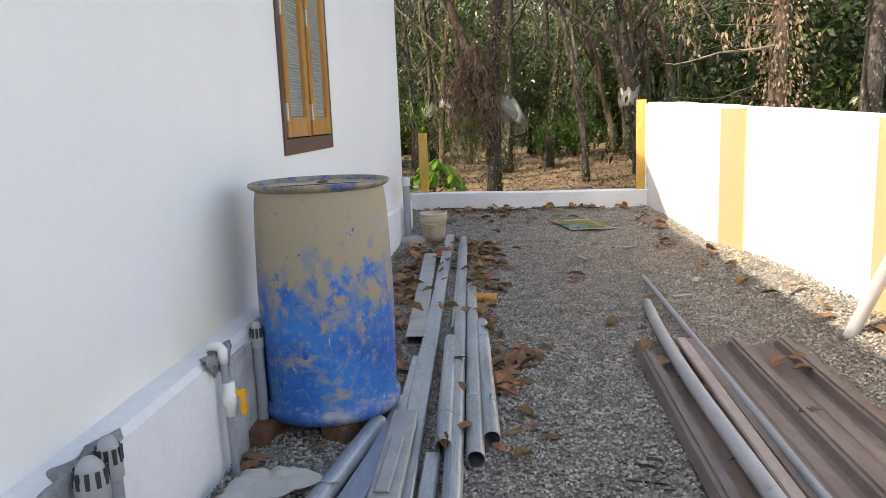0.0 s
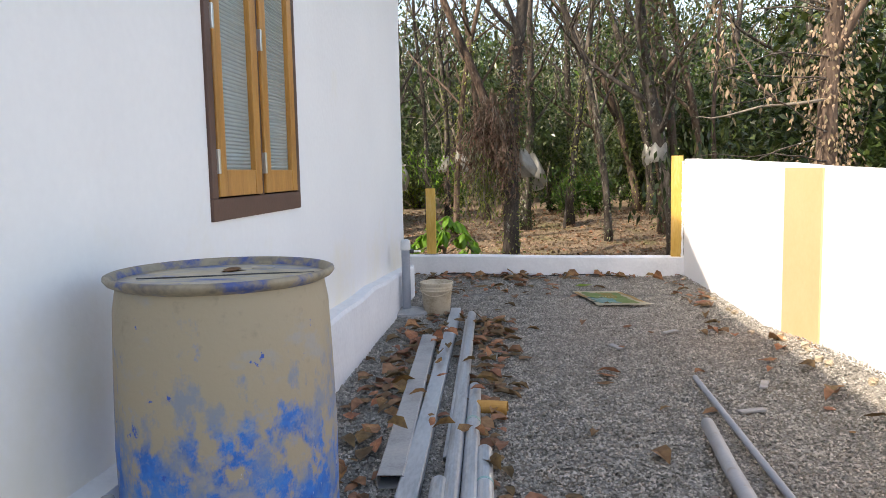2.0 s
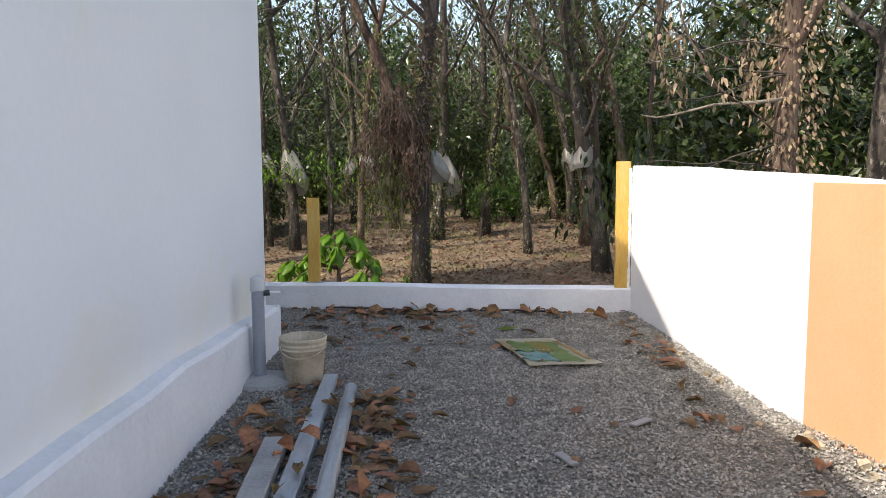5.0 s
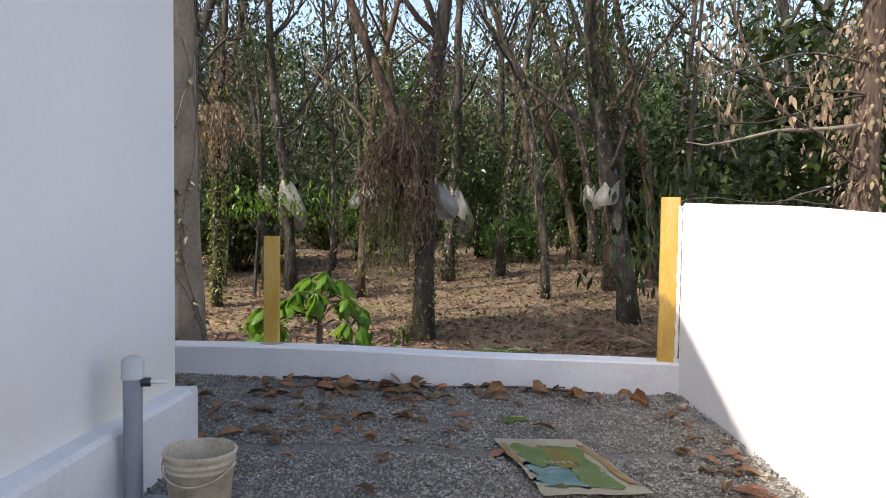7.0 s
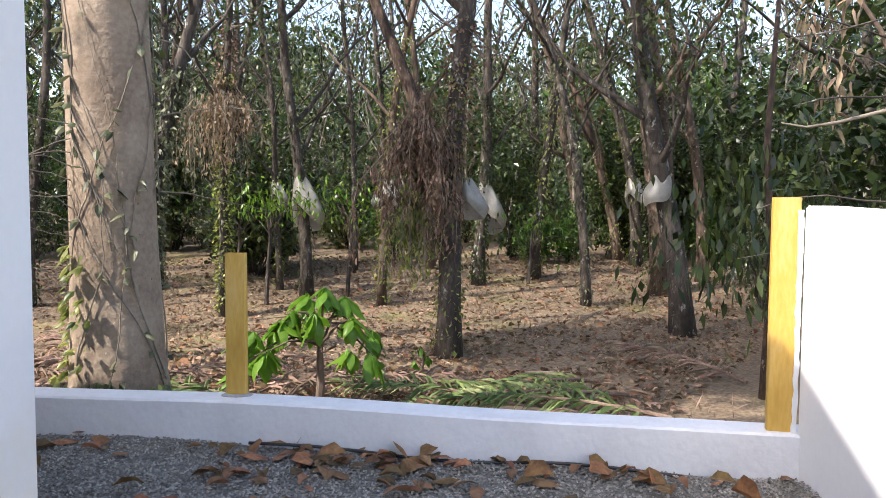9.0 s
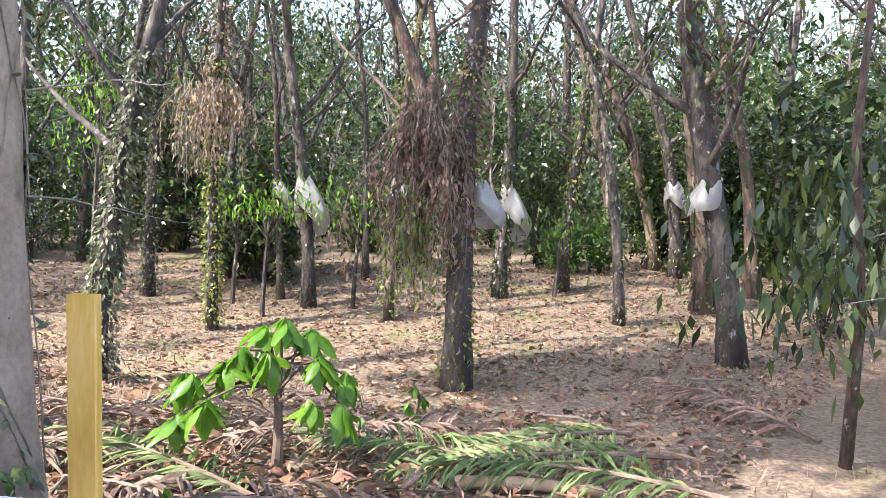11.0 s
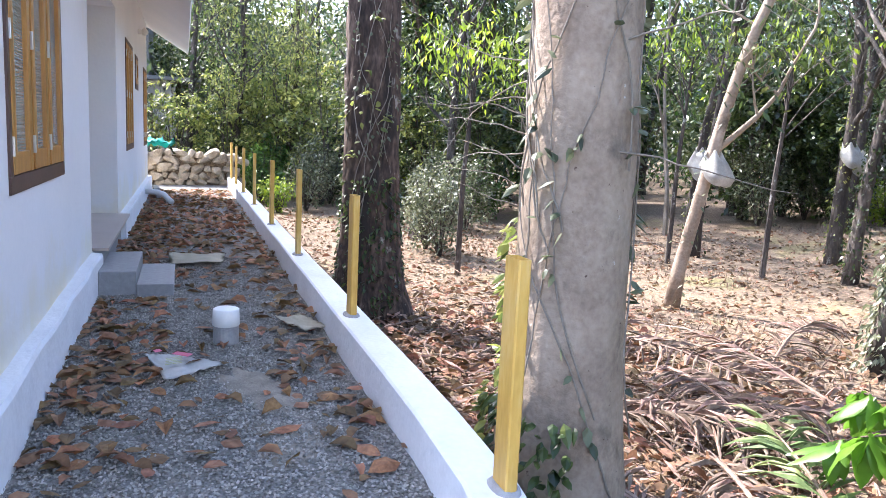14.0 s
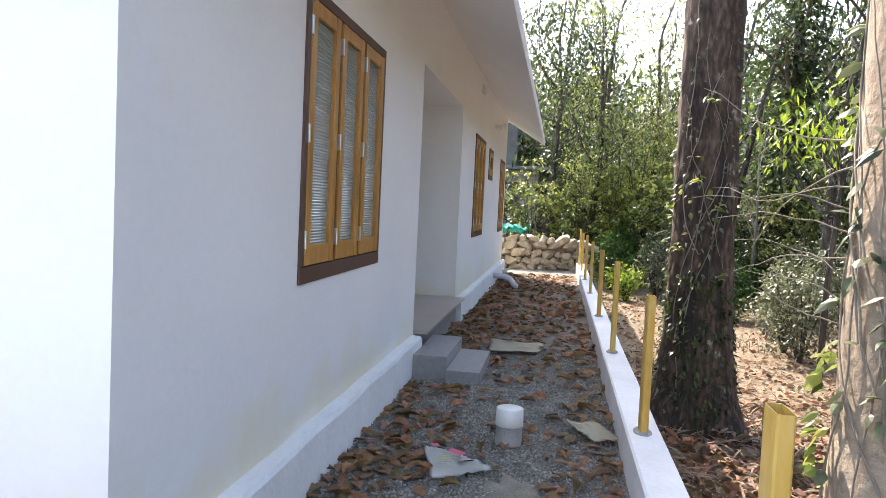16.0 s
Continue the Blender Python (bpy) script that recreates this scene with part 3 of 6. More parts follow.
def mortar(name, y0, y1, spread, down, label):
    """A ragged crust of bare mortar over the plinth's upper edge."""
    bm = bmesh.new()
    rows = []
    for k, y in enumerate(np.linspace(y0, y1, 26)):
        end = min(k, 25 - k) / 6
        a = spread * min(1, end) * (0.6 + 0.8 * noise.noise(Vector((y * 14, 3, 0)))) + 0.004
        d = down * min(1, end) * (0.6 + 0.9 * noise.noise(Vector((y * 17, 9, 0)))) + 0.003
        top = float(np.interp(y, [-1, 0.5, 3], [0.46, 0.45, 0.425])) + 0.005 * math.sin(y * 7)
        rows.append([bm.verts.new(p) for p in ((0.094 - max(0.0, a), y, top - 0.002), (0.094 - max(0.0, a) * 0.5, y, top + 0.008), (0.096, y, top - 0.004), (0.1, y, top - 0.018), (0.097, y, top - 0.02 - max(0.0, d)))])
    for a, b in zip(rows, rows[1:]):
        for k in range(4):
            bm.faces.new((a[k], a[k + 1], b[k + 1], b[k]))
    bmesh.ops.solidify(bm, geom=bm.faces[:], thickness=0.002)
    return tagged(part(name, bm, MORTAR, smooth=True), label, kind="structure")


mortar("trim_mortar_1", -0.25, 0.1, 0.07, 0.035, "bare grey mortar round the drain risers on the plinth")
mortar("trim_mortar_2", 0.66, 0.9, 0.07, 0.07, "bare grey mortar patch behind the tap on the plinth")
# grey stands mostly for the drum's shade on the plinth, partly for bare render
tagged(part("trim_drum_shade", box((0.07, 0.88, -0.05), (0.0965, 1.6, 0.385), 0.006), MORTAR), "grey plate behind the drum, its shade as colour over unpainted render", kind="structure")


# ---- windows ----
def window(name, at, along, out, width, height, leaves_n, label):
    """Dark frame, golden timber shutters with ribbed glass."""
    at, along, out = Vector(at), Vector(along), Vector(out)
    m = Matrix.Identity(4)
    for k, d in enumerate((along, out, Vector((0, 0, 1)))):
        m.col[k][:3] = d
    m.translation = at
    w = new(name)
    w.matrix_world = m
    tagged(w, label, "window", kind="structure")
    fw = 0.055
    bm = bmesh.new()
    for lo, hi in (((0, -0.1, 0), (width, 0.012, fw * 1.5)), ((0, -0.1, height - fw), (width, 0.012, height)), ((0, -0.1, fw * 1.5), (fw, 0.012, height - fw)), ((width - fw, -0.1, fw * 1.5), (width, 0.012, height - fw))):
        add_box(bm, lo, hi, 0.004)
    step = (width - 2 * fw) / leaves_n
    for k in range(1, leaves_n):
        add_box(bm, (fw + step * k - 0.028, -0.1, fw * 1.5), (fw + step * k + 0.028, 0.004, height - fw), 0.003)
    part("window_frame", bm, DARKWOOD, w, "dark brown painted outer frame")
    for k in range(leaves_n):
        x0, x1 = fw + step * k + (0.026 if k else 0.006), fw + step * (k + 1) - (0.026 if k < leaves_n - 1 else 0.006)
        z0, z1 = fw * 1.5 + 0.006, height - fw - 0.006
        bm = bmesh.new()
        s = 0.075
        add_box(bm, (x0, -0.03, z0), (x0 + s, 0.016, z1), 0.004)
        add_box(bm, (x1 - s, -0.03, z0), (x1, 0.016, z1), 0.004)
        add_box(bm, (x0 + s, -0.03, z0), (x1 - s, 0.014, z0 + s * 1.35), 0.004)
        add_box(bm, (x0 + s, -0.03, z1 - s), (x1 - s, 0.014, z1), 0.004)
        sh = part("shutter", bm, WOOD, w, "varnished golden timber shutter frame")
        part("pane", box((x0 + s - 0.004, -0.012, z0 + s * 1.35 - 0.004), (x1 - s + 0.004, -0.006, z1 - s + 0.004)), GLASS, sh, "ribbed frosted glass pane").visible_shadow = False
        bm = bmesh.new()
        for zz in (z0 + 0.13, (z0 + z1) / 2, z1 - 0.13):
            add_box(bm, (x0 - 0.012, 0.0, zz - 0.045), (x0 + 0.006, 0.022, zz + 0.045), 0.003)
        part("hinge", bm, CHROME, sh, "bright steel butt hinges")
    return w


window("window_1", (0, 2.1, 1.05), (0, 1, 0), (1, 0, 0), 1.11, 1.45, 2, "closed two-shutter timber window with ribbed glass")
for k, (a, b, c, d) in enumerate(B_OPEN):
    if k != 1:
        window(f"window_{k + 2}", (-a, CORNER, c - 0.3), (-1, 0, 0), (0, 1, 0), b - a, d - c, {0: 3, 2: 3, 3: 1, 4: 3}[k], "closed timber shutter window with ribbed glass panes")

# ---- boundary walls ----
bm = bmesh.new()
rows = []
for y in np.linspace(-4.5, 7.98, 26):
    top = np.interp(y, [-4, 2.2, 4.1, 6.8, 8], [1.07, 1.135, 1.195, 1.28, 1.3]) + 0.004 * math.sin(y * 4)
    rows.append([bm.verts.new((x, y, z)) for x, z in ((2.93, -0.9), (2.93, top - 0.012), (2.942, top), (3.07, top), (3.08, top - 0.012), (3.08, -0.9))])
for a, b in zip(rows, rows[1:]):
    for k in range(6):
        bm.faces.new((a[k], a[(k + 1) % 6], b[(k + 1) % 6], b[k]))
bm.faces.new(rows[0]), bm.faces.new(rows[-1])
tagged(part("wall_boundary", bm, WHITE_RAW), "tall white plastered boundary wall with ochre bands", kind="structure")
for k, (y0, y1) in enumerate(((4.2, 4.84), (1.6, 2.2))):
    t0 = np.interp(y0, [-4, 2.2, 4.1, 6.8], [1.07, 1.135, 1.195, 1.28]) - 0.004
    tagged(part(f"trim_band_{k + 1}", box((2.918, y0, -0.2), (2.934, y1, t0), 0.003), ORANGE), "ochre painted pilaster band on the wall", kind="structure")


def low_wall(name, line, label):
    bm = bmesh.new()
    rows = []
    pts = [Vector((*p, 0)) for p in line]
    for k, p in enumerate(pts):
        d = (pts[min(k + 1, len(pts) - 1)] - pts[max(0, k - 1)]).normalized()
        o = Vector((-d.y, d.x, 0))
        if o.y < 0:
            o = -o
        top = 0.222 + 0.004 * math.sin(p.x * 3)
        rows.append([bm.verts.new(p + o * a + Vector((0, 0, z))) for a, z in ((0, -0.95), (0, top - 0.01), (0.012, top), (0.19, top), (0.2, top - 0.01), (0.2, -0.95))])
    for a, b in zip(rows, rows[1:]):
        for k in range(6):
            bm.faces.new((a[k], a[(k + 1) % 6], b[(k + 1) % 6], b[k]))
    bm.faces.new(rows[0]), bm.faces.new(rows[-1])
    return tagged(part(name, bm, PLINTH), label, kind="structure")


def low_line(x):
    """The near face of the low wall."""
    return float(np.interp(x, [-17, -0.2, 2.93], [8.44, 8.4, 7.95]))


low_wall("wall_low", [(x, low_line(x)) for x in np.concatenate([np.linspace(-16.4, 0, 26), np.linspace(0.3, 3.08, 10)])], "low whitewashed parapet wall that edges the gravel")

# posts on the parapet
post = thing("fence_post", "mustard-painted hollow steel post set in the low wall", "post", (0.07, 8.5, 0.222), group="posts on the low wall")
part("tube", section((0, 0, -0.08), (0, 0, 0.8), 0.115, 0.045), POST, post)
bm = spin([(0.0, -0.01), (0.1, -0.01), (0.085, 0.004), (0.065, 0.012), (0.0, 0.014)], 18)
for q in bm.verts:
    q.co = Vector((q.co.x, q.co.y * 0.6, q.co.z)) + Vector(noise.noise_vector(q.co * 25)) * 0.008
part("mortar", bm, CEMENT, post, "rough cement at the foot")
for k, (x, h) in enumerate(((-2.46, 0.985), (-4.95, 1.02), (-7.3, 1.0), (-9.8, 1.0), (-12.1, 1.03), (-14.2, 1.0), (-15.9, 1.05))):
    c = copy_thing(post, pose(x, 8.5, 0.222, 0, 0, (-1) ** k * 1.5) @ Matrix.Diagonal((1, 1, h, 1)))
end_post = thing("fence_post", "tall mustard steel post closing the end of the boundary wall", "post", (2.865, 8.04, 0.222), -9, group="posts on the low wall")
part("tube", section((0, 0, -0.08), (0, 0, 1.118), 0.125, 0.05), POST, end_post)
bm = box((0.052, -0.032, 0.0), (0.075, 0.03, 1.06))
bmesh.ops.subdivide_edges(bm, edges=[e for e in bm.edges if abs(e.verts[0].co.z - e.verts[1].co.z) > 0.5], cuts=40)
for q in bm.verts:
    q.co.x += 0.01 * noise.noise(q.co * 22) - 0.004
part("mortar", bm, WHITE_RAW, end_post, "ragged edge of white plaster")

# porch steps
steps = thing("porch_steps", "two grey granite-faced steps up to the porch", "steps", (-4.75, 6.8, 0))
part("upper_step", box((-0.55, 0.0, -0.02), (0.5, 0.29, 0.2), 0.008), STEPSTONE, steps)
part("lower_step", box((-0.45, 0.293, -0.02), (0.55, 0.58, 0.1), 0.008), STEPSTONE, steps)

# fittings on the back wall
for x, z in ((-9.58, 3.25), (-14.2, 3.2)):
    v = thing("wall_vent", "small white louvred vent cover on the wall", "vent", (x, CORNER, z), group="vents on the wall")
    part("cover", box((-0.16, 0.001, -0.06), (0.16, 0.03, 0.06), 0.01), WHITEPLASTIC, v)
    for k in range(3):
        part("slat", box((-0.13, 0.03, -0.045 + 0.032 * k), (0.13, 0.045, -0.03 + 0.032 * k), 0.003), WHITEPLASTIC, v)
lamp = thing("wall_lamp", "white globe bulb in a holder on the wall", "lamp", (-12.0, CORNER, 2.95))
part("holder", box((-0.04, 0.0, -0.04), (0.04, 0.06, 0.04), 0.01), WHITEPLASTIC, lamp)
bm = bmesh.new()
bmesh.ops.create_uvsphere(bm, u_segments=16, v_segments=10, radius=0.06, matrix=Matrix.Translation((0, 0.11, 0)))
part("bulb", bm, WHITEPLASTIC, lamp, smooth=True)

# dry-stone wall at the end of the path
stone_wall = thing("stone_wall", "dry-laid rough field stone retaining wall", "wall", (-16.9, 7.2, 0), kind="structure")
part("core", box((-0.35, -3.0, -0.5), (0.1, 1.45, 0.7)), SOIL, stone_wall)
sr = random.Random(5)
rocks = []
for v in range(6):
    bm = bmesh.new()
    for _ in range(16):
        d = Vector((sr.gauss(0, 1), sr.gauss(0, 1), sr.gauss(0, 1))).normalized()
        bm.verts.new([max(-0.85, min(0.85, c * 1.35)) for c in d])
    hull = bmesh.ops.convex_hull(bm, input=bm.verts)
    bmesh.ops.delete(bm, geom=[g for g in hull["geom_interior"] if isinstance(g, bmesh.types.BMVert)], context="VERTS")
    bmesh.ops.bevel(bm, geom=bm.edges[:], offset=0.07, segments=1, affect="EDGES")
    me = bpy.data.meshes.new("stone")
    bm.to_mesh(me)
    bm.free()
    me.materials.append(STONE)
    rocks.append(me)
for row in range(5):
    y = -3.0
    while y < 1.45:
        w = sr.uniform(0.14, 0.42)
        h = sr.uniform(0.095, 0.135)
        s = new("stone", rocks[sr.randrange(6)])
        s.parent = stone_wall
        s.matrix_local = Matrix.LocRotScale((0.1 + sr.uniform(-0.03, 0.03), y + w / 2, 0.06 + row * 0.165 + sr.uniform(-0.04, 0.04)), Euler((sr.uniform(-0.5, 0.5), sr.uniform(-0.15, 0.15), sr.uniform(-0.2, 0.2))), (0.17, w * 0.62, h))
        y += w * 0.94


# ---- things in the yard ----
drum = thing("drum", "blue plastic drum caked with dried cement dust", "drum", (0.365, 1.28, 0.065))
R = 0.264
part("body", spin([(0.0, 0.012), (R - 0.03, 0.0), (R + 0.006, 0.012), (R + 0.012, 0.04), (R - 0.004, 0.06), (R - 0.002, 0.09), (R + 0.004, 0.3), (R + 0.006, 0.5), (R, 0.7), (R - 0.006, 0.84), (R - 0.014, 0.885), (R - 0.016, 0.9)], 48), DRUM, drum, smooth=True)
part("rim", spin([(R - 0.018, 0.89), (R + 0.004, 0.9), (R + 0.012, 0.91), (R + 0.011, 0.918), (R + 0.004, 0.921), (R - 0.004, 0.916), (R - 0.012, 0.9), (R - 0.018, 0.89)], 48, caps=False), DRUM_RIM, drum, smooth=True)
part("lid", spin([(R - 0.02, 0.88), (R - 0.012, 0.902), (0.22, 0.9), (0.08, 0.9025), (0.001, 0.9025)], 48, caps=False), DRUM_LID, drum, smooth=True)
part("foot_ring", spin([(R - 0.004, 0.06), (R + 0.013, 0.052), (R + 0.015, 0.03), (R + 0.009, 0.008), (R - 0.01, 0.004)], 48, caps=False), DRUM_FOOT, drum, "scuffed blue foot ring", smooth=True)
v, f = tube([(-0.2, -0.05, 0.9035), (-0.05, -0.02, 0.904), (0.1, 0.03, 0.904), (0.22, 0.05, 0.9045)], [0.0015, 0.0025, 0.002, 0.001], 5)
raw("crack", v, f, BLACKPLASTIC, drum, "dark crack across the lid")
dl = thing("fallen_leaf", "small crumpled brown leaf lying on the drum lid", "leaf", (0.36, 1.36, 0.965), 40)
v, f = leaves(np.array([(-0.03, 0, 0.006), (-0.02, 0.015, 0.008)]), np.array([(1.0, 0.1, 0.04), (0.8, -0.5, 0.15)]), np.array([0.07, 0.05]), np.array([0.035, 0.03]), 0.1, True, np.array([(0, 0.3, 1.0), (0, -0.4, 1.0)]))
raw("blade", v, f, LITTER, dl)
for x, y in ((0.05, 0.16), (-0.06, -0.17)):
    part("bung", spin([(0.0, 0.906), (0.028, 0.906), (0.031, 0.904), (0.032, 0.898)], 20, (x, y)), DRUM_LID, drum)
for x, y, a in ((0.13, 1.1, 78), (0.47, 1.13, 60), (0.35, 1.5, 10)):
    b = thing("brick", "red laterite brick under the drum", "brick", (x, y, -0.005), a, group="bricks under the drum")
    bm = box((-0.11, -0.05, 0), (0.11, 0.05, 0.07), 0.006)
    for q in bm.verts:
        q.co += Vector(noise.noise_vector(q.co * 30)) * 0.004
    part("block", bm, BRICK, b)

bucket = thing("bucket", "cement-stained cream plastic bucket standing on gravel", "bucket", (0.4, 5.9, 0))
part("body", spin([(0.0, 0.0), (0.108, 0.0), (0.112, 0.006), (0.132, 0.2), (0.137, 0.203), (0.134, 0.206), (0.134, 0.222), (0.139, 0.225), (0.136, 0.232), (0.136, 0.246), (0.141, 0.25), (0.145, 0.268), (0.14, 0.274), (0.136, 0.268), (0.128, 0.2), (0.106, 0.02), (0.0, 0.015)], 36), BUCKET, bucket, smooth=True)
bail = [(0.143 * math.cos(a), 0.143 * math.sin(a) * 0.98 - 0.004, 0.24 - 0.075 * math.sin(a * 1.0 - math.pi)) for a in np.linspace(math.pi, 2 * math.pi, 14)]
v, f = tube(bail, [0.0035] * 14, 6)
raw("handle", v, f, BUCKET, bucket, "wire bail hanging down the front")

vp = thing("vent_pipe", "upright grey plastic drain pipe with a cap", "pipe", (0.14, 5.88, 0))
part("pipe", pipe((0, 0, 0.0), (0, 0, 0.585), 0.037, 0.003, 24), PVC, vp, smooth=False)
part("cap", spin([(0.0, 0.645), (0.024, 0.643), (0.038, 0.634), (0.043, 0.622), (0.043, 0.565), (0.046, 0.558), (0.038, 0.552)], 24), PVC_LIGHT, vp, smooth=True)
part("outlet", pipe((0.033, 0, 0.54), (0.068, 0.01, 0.54), 0.018, 0.003, 14), BLACKPLASTIC, vp)
part("stub", pipe((0.062, 0.01, 0.54), (0.13, 0.02, 0.538), 0.008, 0.002, 10), WHITEPLASTIC, vp, "thin pale outlet tube")
bm = spin([(0.0, -0.02), (0.2, -0.02), (0.19, 0.02), (0.1, 0.045), (0.0, 0.05)], 18, (0.0, -0.02))
for q in bm.verts:
    q.co += Vector(noise.noise_vector(q.co * 9)) * 0.02
tagged(part("cement_pad", bm, CEMENT), "rough cement pad round the drain pipe", "pad").matrix_world = pose(0.14, 5.88, 0)

tap = thing("water_tap", "grey riser pipe with white ball valve on the plinth", "tap", (0.125, 0.77, 0.04))
part("riser", pipe((0, 0, -0.05), (-0.012, 0, 0.39), 0.0135, 0.002, 14), PVC, tap)
v, f = tube([(-0.012, 0, 0.37), (-0.012, 0, 0.415), (-0.02, 0, 0.428), (-0.06, 0, 0.43)], [0.018, 0.018, 0.018, 0.016], 12)
raw("elbow", v, f, WHITEPLASTIC, tap, "white plastic elbow", smooth=True)
valve = part("valve", spin([(0.0, 0.18), (0.02, 0.18), (0.021, 0.215), (0.027, 0.222), (0.027, 0.262), (0.021, 0.27), (0.02, 0.3), (0.0, 0.3)], 16), WHITEPLASTIC, tap, "white plastic ball valve", smooth=True)
bm = box((0.02, -0.01, 0.25), (0.05, 0.01, 0.27), 0.003)
add_box(bm, (0.04, -0.014, 0.185), (0.056, 0.014, 0.275), 0.004)
part("lever", bm, YELLOWPLASTIC, valve, "orange plastic lever")

for (x, y, z, s) in ((0.14, -0.13, 0.46, 0.85), (0.13, -0.03, 0.465, 0.68), (0.118, 1.12, 0.43, 0.55)):
    c = thing("vent_cowl", "grey plastic drain riser with slotted vent cowl", "pipe", (x, y, 0), group="drain risers by the plinth")
    part("riser", pipe((0, 0, -0.05), (0, 0, z - 0.06), 0.038 * s, 0.003, 20), PVC, c)
    cw = part("cowl", spin([(0.0, z + 0.03), (0.015, z + 0.03), (0.034 * s, z + 0.012), (0.044 * s, z - 0.02), (0.046 * s, z - 0.07), (0.038 * s, z - 0.075)], 24), PVC_MID, c, smooth=True)
    for k in range(10):
        a = 2 * math.pi * k / 10
        part("slot", box((-0.005, -0.003, -0.022), (0.005, 0.003, 0.016), 0.001, Matrix.Translation((0.043 * s * math.cos(a), 0.043 * s * math.sin(a), z - 0.01)) @ Matrix.Rotation(a + math.pi / 2, 4, "Z")), BLACKPLASTIC, cw, "dark slot")
v2 = thing("water_valve", "small pipe stub with an orange valve lever", "tap", (0.2, -0.12, -0.06))
part("pipe", pipe((0, 0, -0.05), (0, 0, 0.37), 0.013, 0.002, 12), PVC, v2)
bm = box((-0.012, -0.03, 0.37), (0.012, 0.03, 0.386), 0.003)
add_box(bm, (-0.013, 0.01, 0.38), (0.013, 0.03, 0.43), 0.004)
part("lever", bm, YELLOWPLASTIC, v2, "orange plastic lever")


def bar(kind, label, a, b, w, h=0.0, mat=None, band=False):
    """One length of steel lying on the gravel; its coordinates are the ends of its axis."""
    t = thing(kind, label, "pipe" if not h else "steel section", a, group="steel lengths on the gravel")
    d = Vector(b) - Vector(a)
    if h:
        part("section", section((0, 0, 0), d, w, h), mat or STEEL, t)
    else:
        part("pipe", pipe((0, 0, 0), d, w), mat or STEEL, t, smooth=False)
        if band:
            part("tape", pipe(d * 0.2, d * 0.215, w + 0.0015), PRINT_BLUE, t, "faded blue paint ring")
            part("tape", pipe(d * 0.78, d * 0.79, w + 0.0015), PRINT_BLUE, t, "faded blue paint ring")


GAL, OLD = "galvanised steel tube lying on the gravel", "dusty grey steel box section lying on gravel"
bar("box_section", OLD, (0.6, 2.24, 0.032), (0.465, 4.75, 0.032), 0.105, 0.055, STEEL_OLD)
bar("box_section", GAL, (0.705, 2.3, 0.02), (0.585, 4.1, 0.02), 0.035, 0.03)
bar("box_section", GAL, (0.755, -0.2, 0.03), (0.57, 5.85, 0.03), 0.085, 0.045)
bar("steel_rod", "thin galvanised steel tube lying on the gravel", (0.79, 2.5, 0.02), (0.69, 5.45, 0.02), 0.014)
bar("steel_pipe", GAL, (0.925, -0.2, 0.04), (0.72, 5.58, 0.04), 0.034)
bar("steel_pipe", GAL, (0.85, 0.86, 0.055), (0.795, 2.2, 0.045), 0.034, band=True)
bar("steel_pipe", GAL, (0.965, 0.8, 0.035), (0.86, 3.5, 0.035), 0.034, band=True)
bar("steel_pipe", GAL, (1.02, 0.97, 0.034), (0.95, 2.56, 0.034), 0.034, band=True)
bar("box_section", GAL, (0.66, 1.2, 0.022), (0.64, 1.95, 0.022), 0.05, 0.04)
bar("box_section", OLD, (0.7, 0.35, 0.078), (0.685, 1.12, 0.078), 0.1, 0.03, STEEL_OLD)
bar("steel_strip", "short pale steel strip lying on other lengths", (0.69, 0.45, 0.099), (0.69, 0.85, 0.099), 0.05, 0.01, STEEL_OLD)
bar("steel_pipe", GAL, (0.38, -0.1, 0.04), (0.575, 1.12, 0.04), 0.036)
bar("box_section", GAL, (0.46, -0.1, 0.02), (0.63, 1.2, 0.02), 0.03, 0.03)
bar("box_section", GAL, (0.55, -0.1, 0.025), (0.655, 1.4, 0.025), 0.075, 0.045)
bar("box_section", GAL, (0.83, -0.2, 0.022), (0.81, 0.85, 0.022), 0.055, 0.04)

# roofing sheets and the poles on them
strip = thing("ridge_trim", "narrow folded brown metal trim lying on roofing sheets", "metal trim", (1.905, 0.1, 0.057))
part("fold", section((0, 0, 0.006), (0.05, 1.95, 0.012), 0.05, 0.03, 0.002), ROOFING, strip)
sheet = thing("roofing_sheets", "brown ribbed metal roofing sheets lying on gravel", "roofing sheet", (1.68, -0.6, 0.012))
for k in range(2):
    bm = bmesh.new()
    prof = []
    for i, r in enumerate((0.03, 0.26, 0.49, 0.72, 0.95)):
        prof += [(r - 0.036, 0), (r - 0.02, 0.04), (r + 0.014, 0.04), (r + 0.03, 0)]
        if i < 4:
            prof += [(r + 0.085, 0), (r + 0.094, 0.004), (r + 0.103, 0), (r + 0.15, 0), (r + 0.159, 0.004), (r + 0.168, 0)]
    rows = []
    for y, dz in ((0, 0), (0.9, 0.003), (1.8, 0.0), (2.68, 0.006)):
        rows.append([bm.verts.new((x + 0.02 * k + y * 0.018, y + 0.01 * k, z + dz + 0.009 * k)) for x, z in prof])
    for a, b in zip(rows, rows[1:]):
        for i in range(len(prof) - 1):
            bm.faces.new((a[i], a[i + 1], b[i + 1], b[i]))
    r = bmesh.ops.solidify(bm, geom=bm.faces[:], thickness=0.0015)
    part("sheet", bm, ROOFING, sheet)
pole = thing("pole", "thick grey plastic pole bowed across roofing sheets", "pole", (1.84, -0.1, 0.085))
